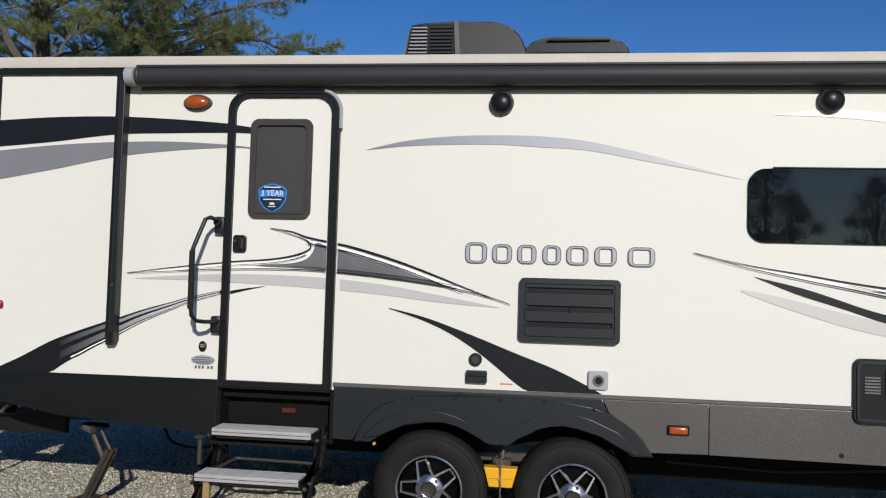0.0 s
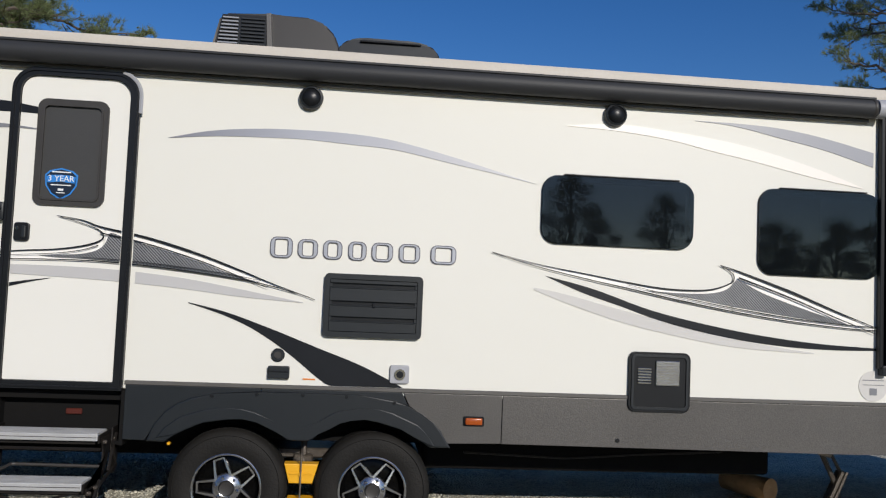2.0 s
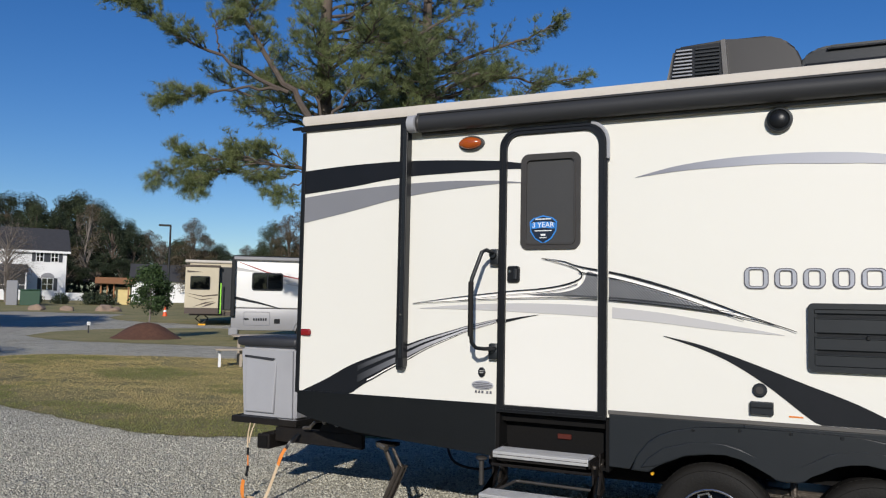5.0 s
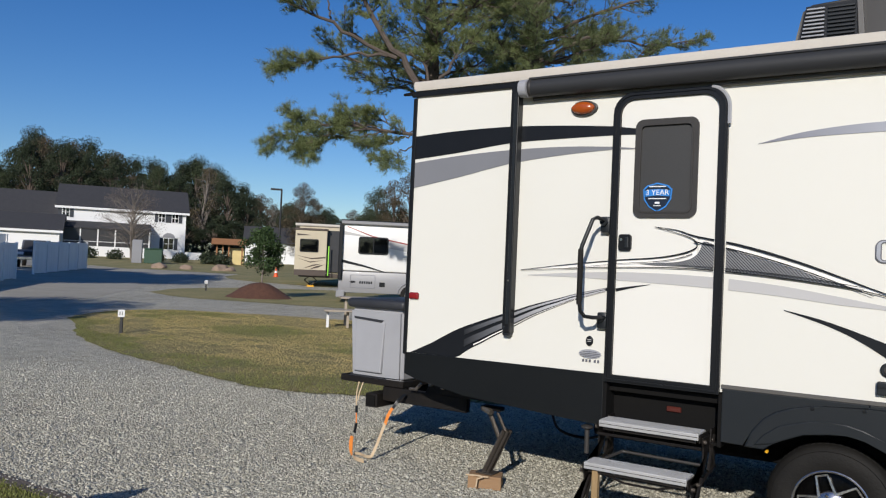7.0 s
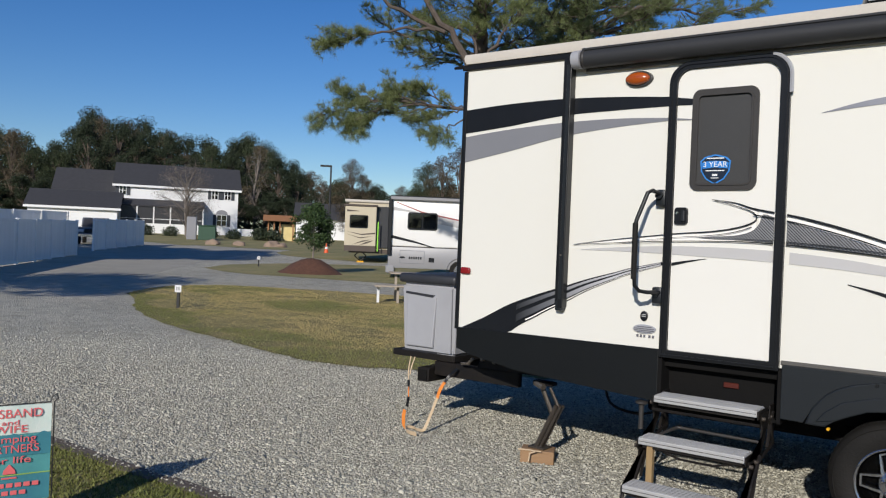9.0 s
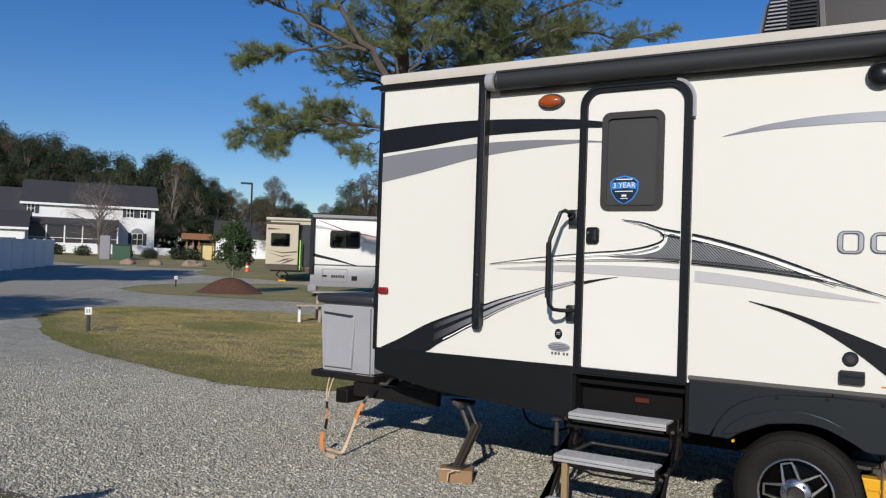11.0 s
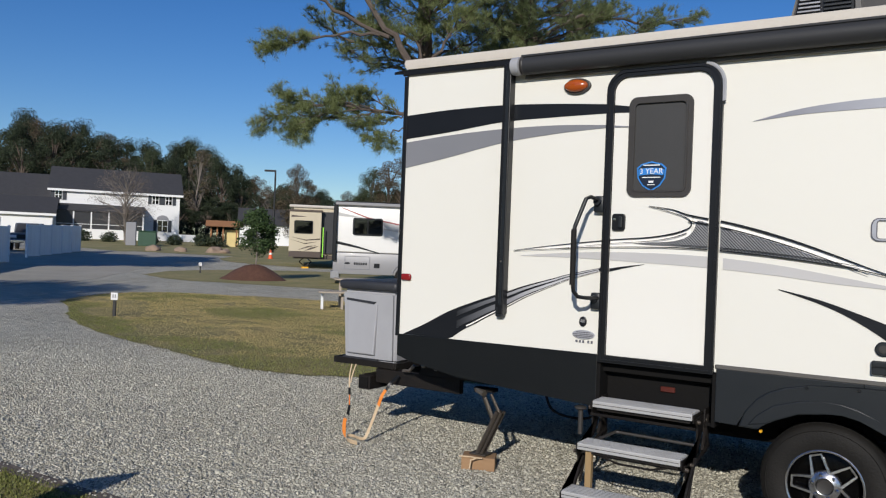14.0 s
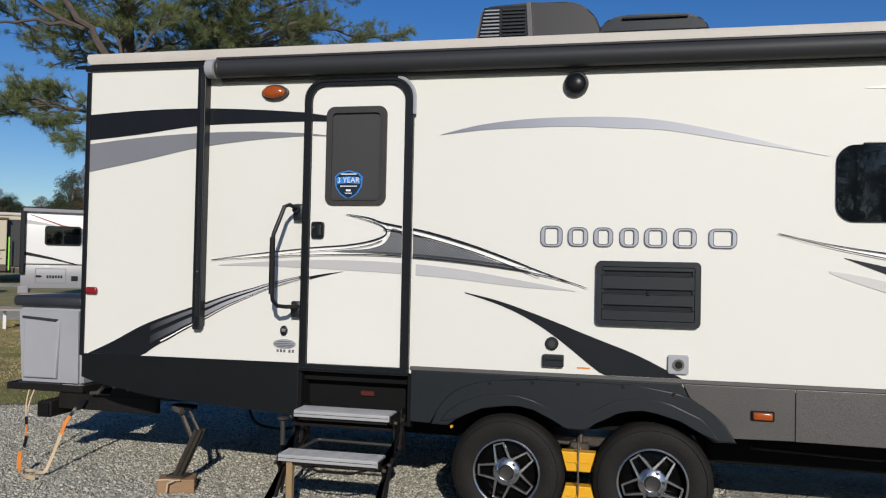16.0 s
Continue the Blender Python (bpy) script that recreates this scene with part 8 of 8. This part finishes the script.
def boulder(x, y, s, seed):
    rng = random.Random(seed)
    bm = bmesh.new()
    bmesh.ops.create_icosphere(bm, subdivisions=3, radius=s)
    o = Vector((rng.uniform(0, 9), seed, 2.0))
    for v in bm.verts:
        v.co *= 1 + 0.35 * noise.noise(v.co / s * 1.3 + o)
        v.co.z = max(v.co.z * 0.7, -0.1 * s) + 0.1 * s
    b = obj("boulder", bm, "boulder", smooth=True)
    b.matrix_world = pose(x, y, rise(x, y) - 0.02, 0, 0, seed * 50)
    tagged(b, "tan boulder beside the road", "boulder", "roadside boulders")


for i, (x, y, s) in enumerate(((-51.0, 37.0, 0.62), (-49.5, 38.6, 0.55), (-47.6, 40.4, 0.7), (-46.9, 40.9, 0.5))):
    boulder(x, y, s, 3 + i)


def garden_flag():
    a = Vector((-0.599, -2.881, 0))
    b = Vector((-0.735, -3.24, 0))
    turn = math.degrees(math.atan2(a.y - b.y, a.x - b.x))
    f = thing("garden_flag", "teal camping garden flag with coral lettering on a wire stand", "flag", at=(b.x, b.y, 0.012), turn=turn)
    w = (a - b).length
    bm = bmesh.new()
    tube(bm, [(w + 0.012, 0.004, 0), (w + 0.012, 0.004, 0.67), (w + 0.03, -0.005, 0.69), (w + 0.02, -0.01, 0.715), (w, -0.004, 0.70), (w - 0.005, 0.0, 0.672), (0.0, 0.004, 0.668)], 0.0035, 8)
    tube(bm, [(w + 0.012, 0.004, 0.05), (w - 0.1, 0.004, 0.05), (w - 0.1, 0.004, 0)], 0.0035, 8)
    part("stand", bm, "lamp_black", f, "black wire stand", True)

    def cloth(z0, z1, mat, y=0.0, x0=0.0, x1=None, wave=0.0):
        bm = bmesh.new()
        x1 = w if x1 is None else x1
        prev = None
        for i in range(25):
            x = x0 + (x1 - x0) * i / 24
            yy = y + 0.0025 * math.sin(9 * x / w)
            zt = z1 + wave * (math.sin(x * 40) + 0.5 * math.sin(x * 95))
            row = [bm.verts.new((x, yy, z0)), bm.verts.new((x, yy, zt))]
            if prev:
                bm.faces.new((prev[0], row[0], row[1], prev[1]))
            prev = row
        got = bmesh.ops.extrude_face_region(bm, geom=list(bm.faces))
        bmesh.ops.translate(bm, vec=(0, 0.0015, 0), verts=[v for v in got["geom"] if isinstance(v, bmesh.types.BMVert)])
        return bm

    c = part("flag_cloth", cloth(0.16, 0.665, "flag_teal"), "flag_teal", f, "teal printed cloth")
    part("print_sky", cloth(0.515, 0.665, "x", -0.003), "flag_pale", c)
    part("print_forest", cloth(0.40, 0.507, "x", -0.004, wave=0.010), "flag_navy", c)
    part("print_shore", cloth(0.300, 0.306, "x", -0.0045), "flag_lime", c)
    part("print_water", cloth(0.165, 0.298, "x", -0.003), "flag_navy", c)
    y = -0.0085
    for words, z, size, width in (("HUSBAND", 0.622, 0.065, 0.295), ("and", 0.577, 0.035, 0.08), ("WIFE", 0.540, 0.055, 0.16), ("Camping", 0.490, 0.055, 0.24), ("PARTNERS", 0.437, 0.058, 0.27), ("for life", 0.380, 0.05, 0.20)):
        text_mesh(words, size, 0, "flag_coral", c, "print_text", (w / 2, y, z), width)
    for i in range(11):
        x, z = (0.06 + 0.04 * i, 0.240) if i < 7 else (0.12 + 0.04 * (i - 7), 0.200)
        part("print_bar", box(bmesh.new(), x, x + 0.03, y - 0.001, y, z, z + 0.022), "flag_coral", c)
    bm = bmesh.new()
    prism(bm, [(w / 2 - 0.03, 0.31), (w / 2 + 0.03, 0.31), (w / 2 + 0.026, 0.33), (w / 2, 0.362), (w / 2 - 0.026, 0.33)], y - 0.001, y)
    box(bm, w / 2 - 0.035, w / 2 + 0.035, y - 0.001, y, 0.285, 0.293)
    part("print_fire", bm, "flag_coral", c)


garden_flag()
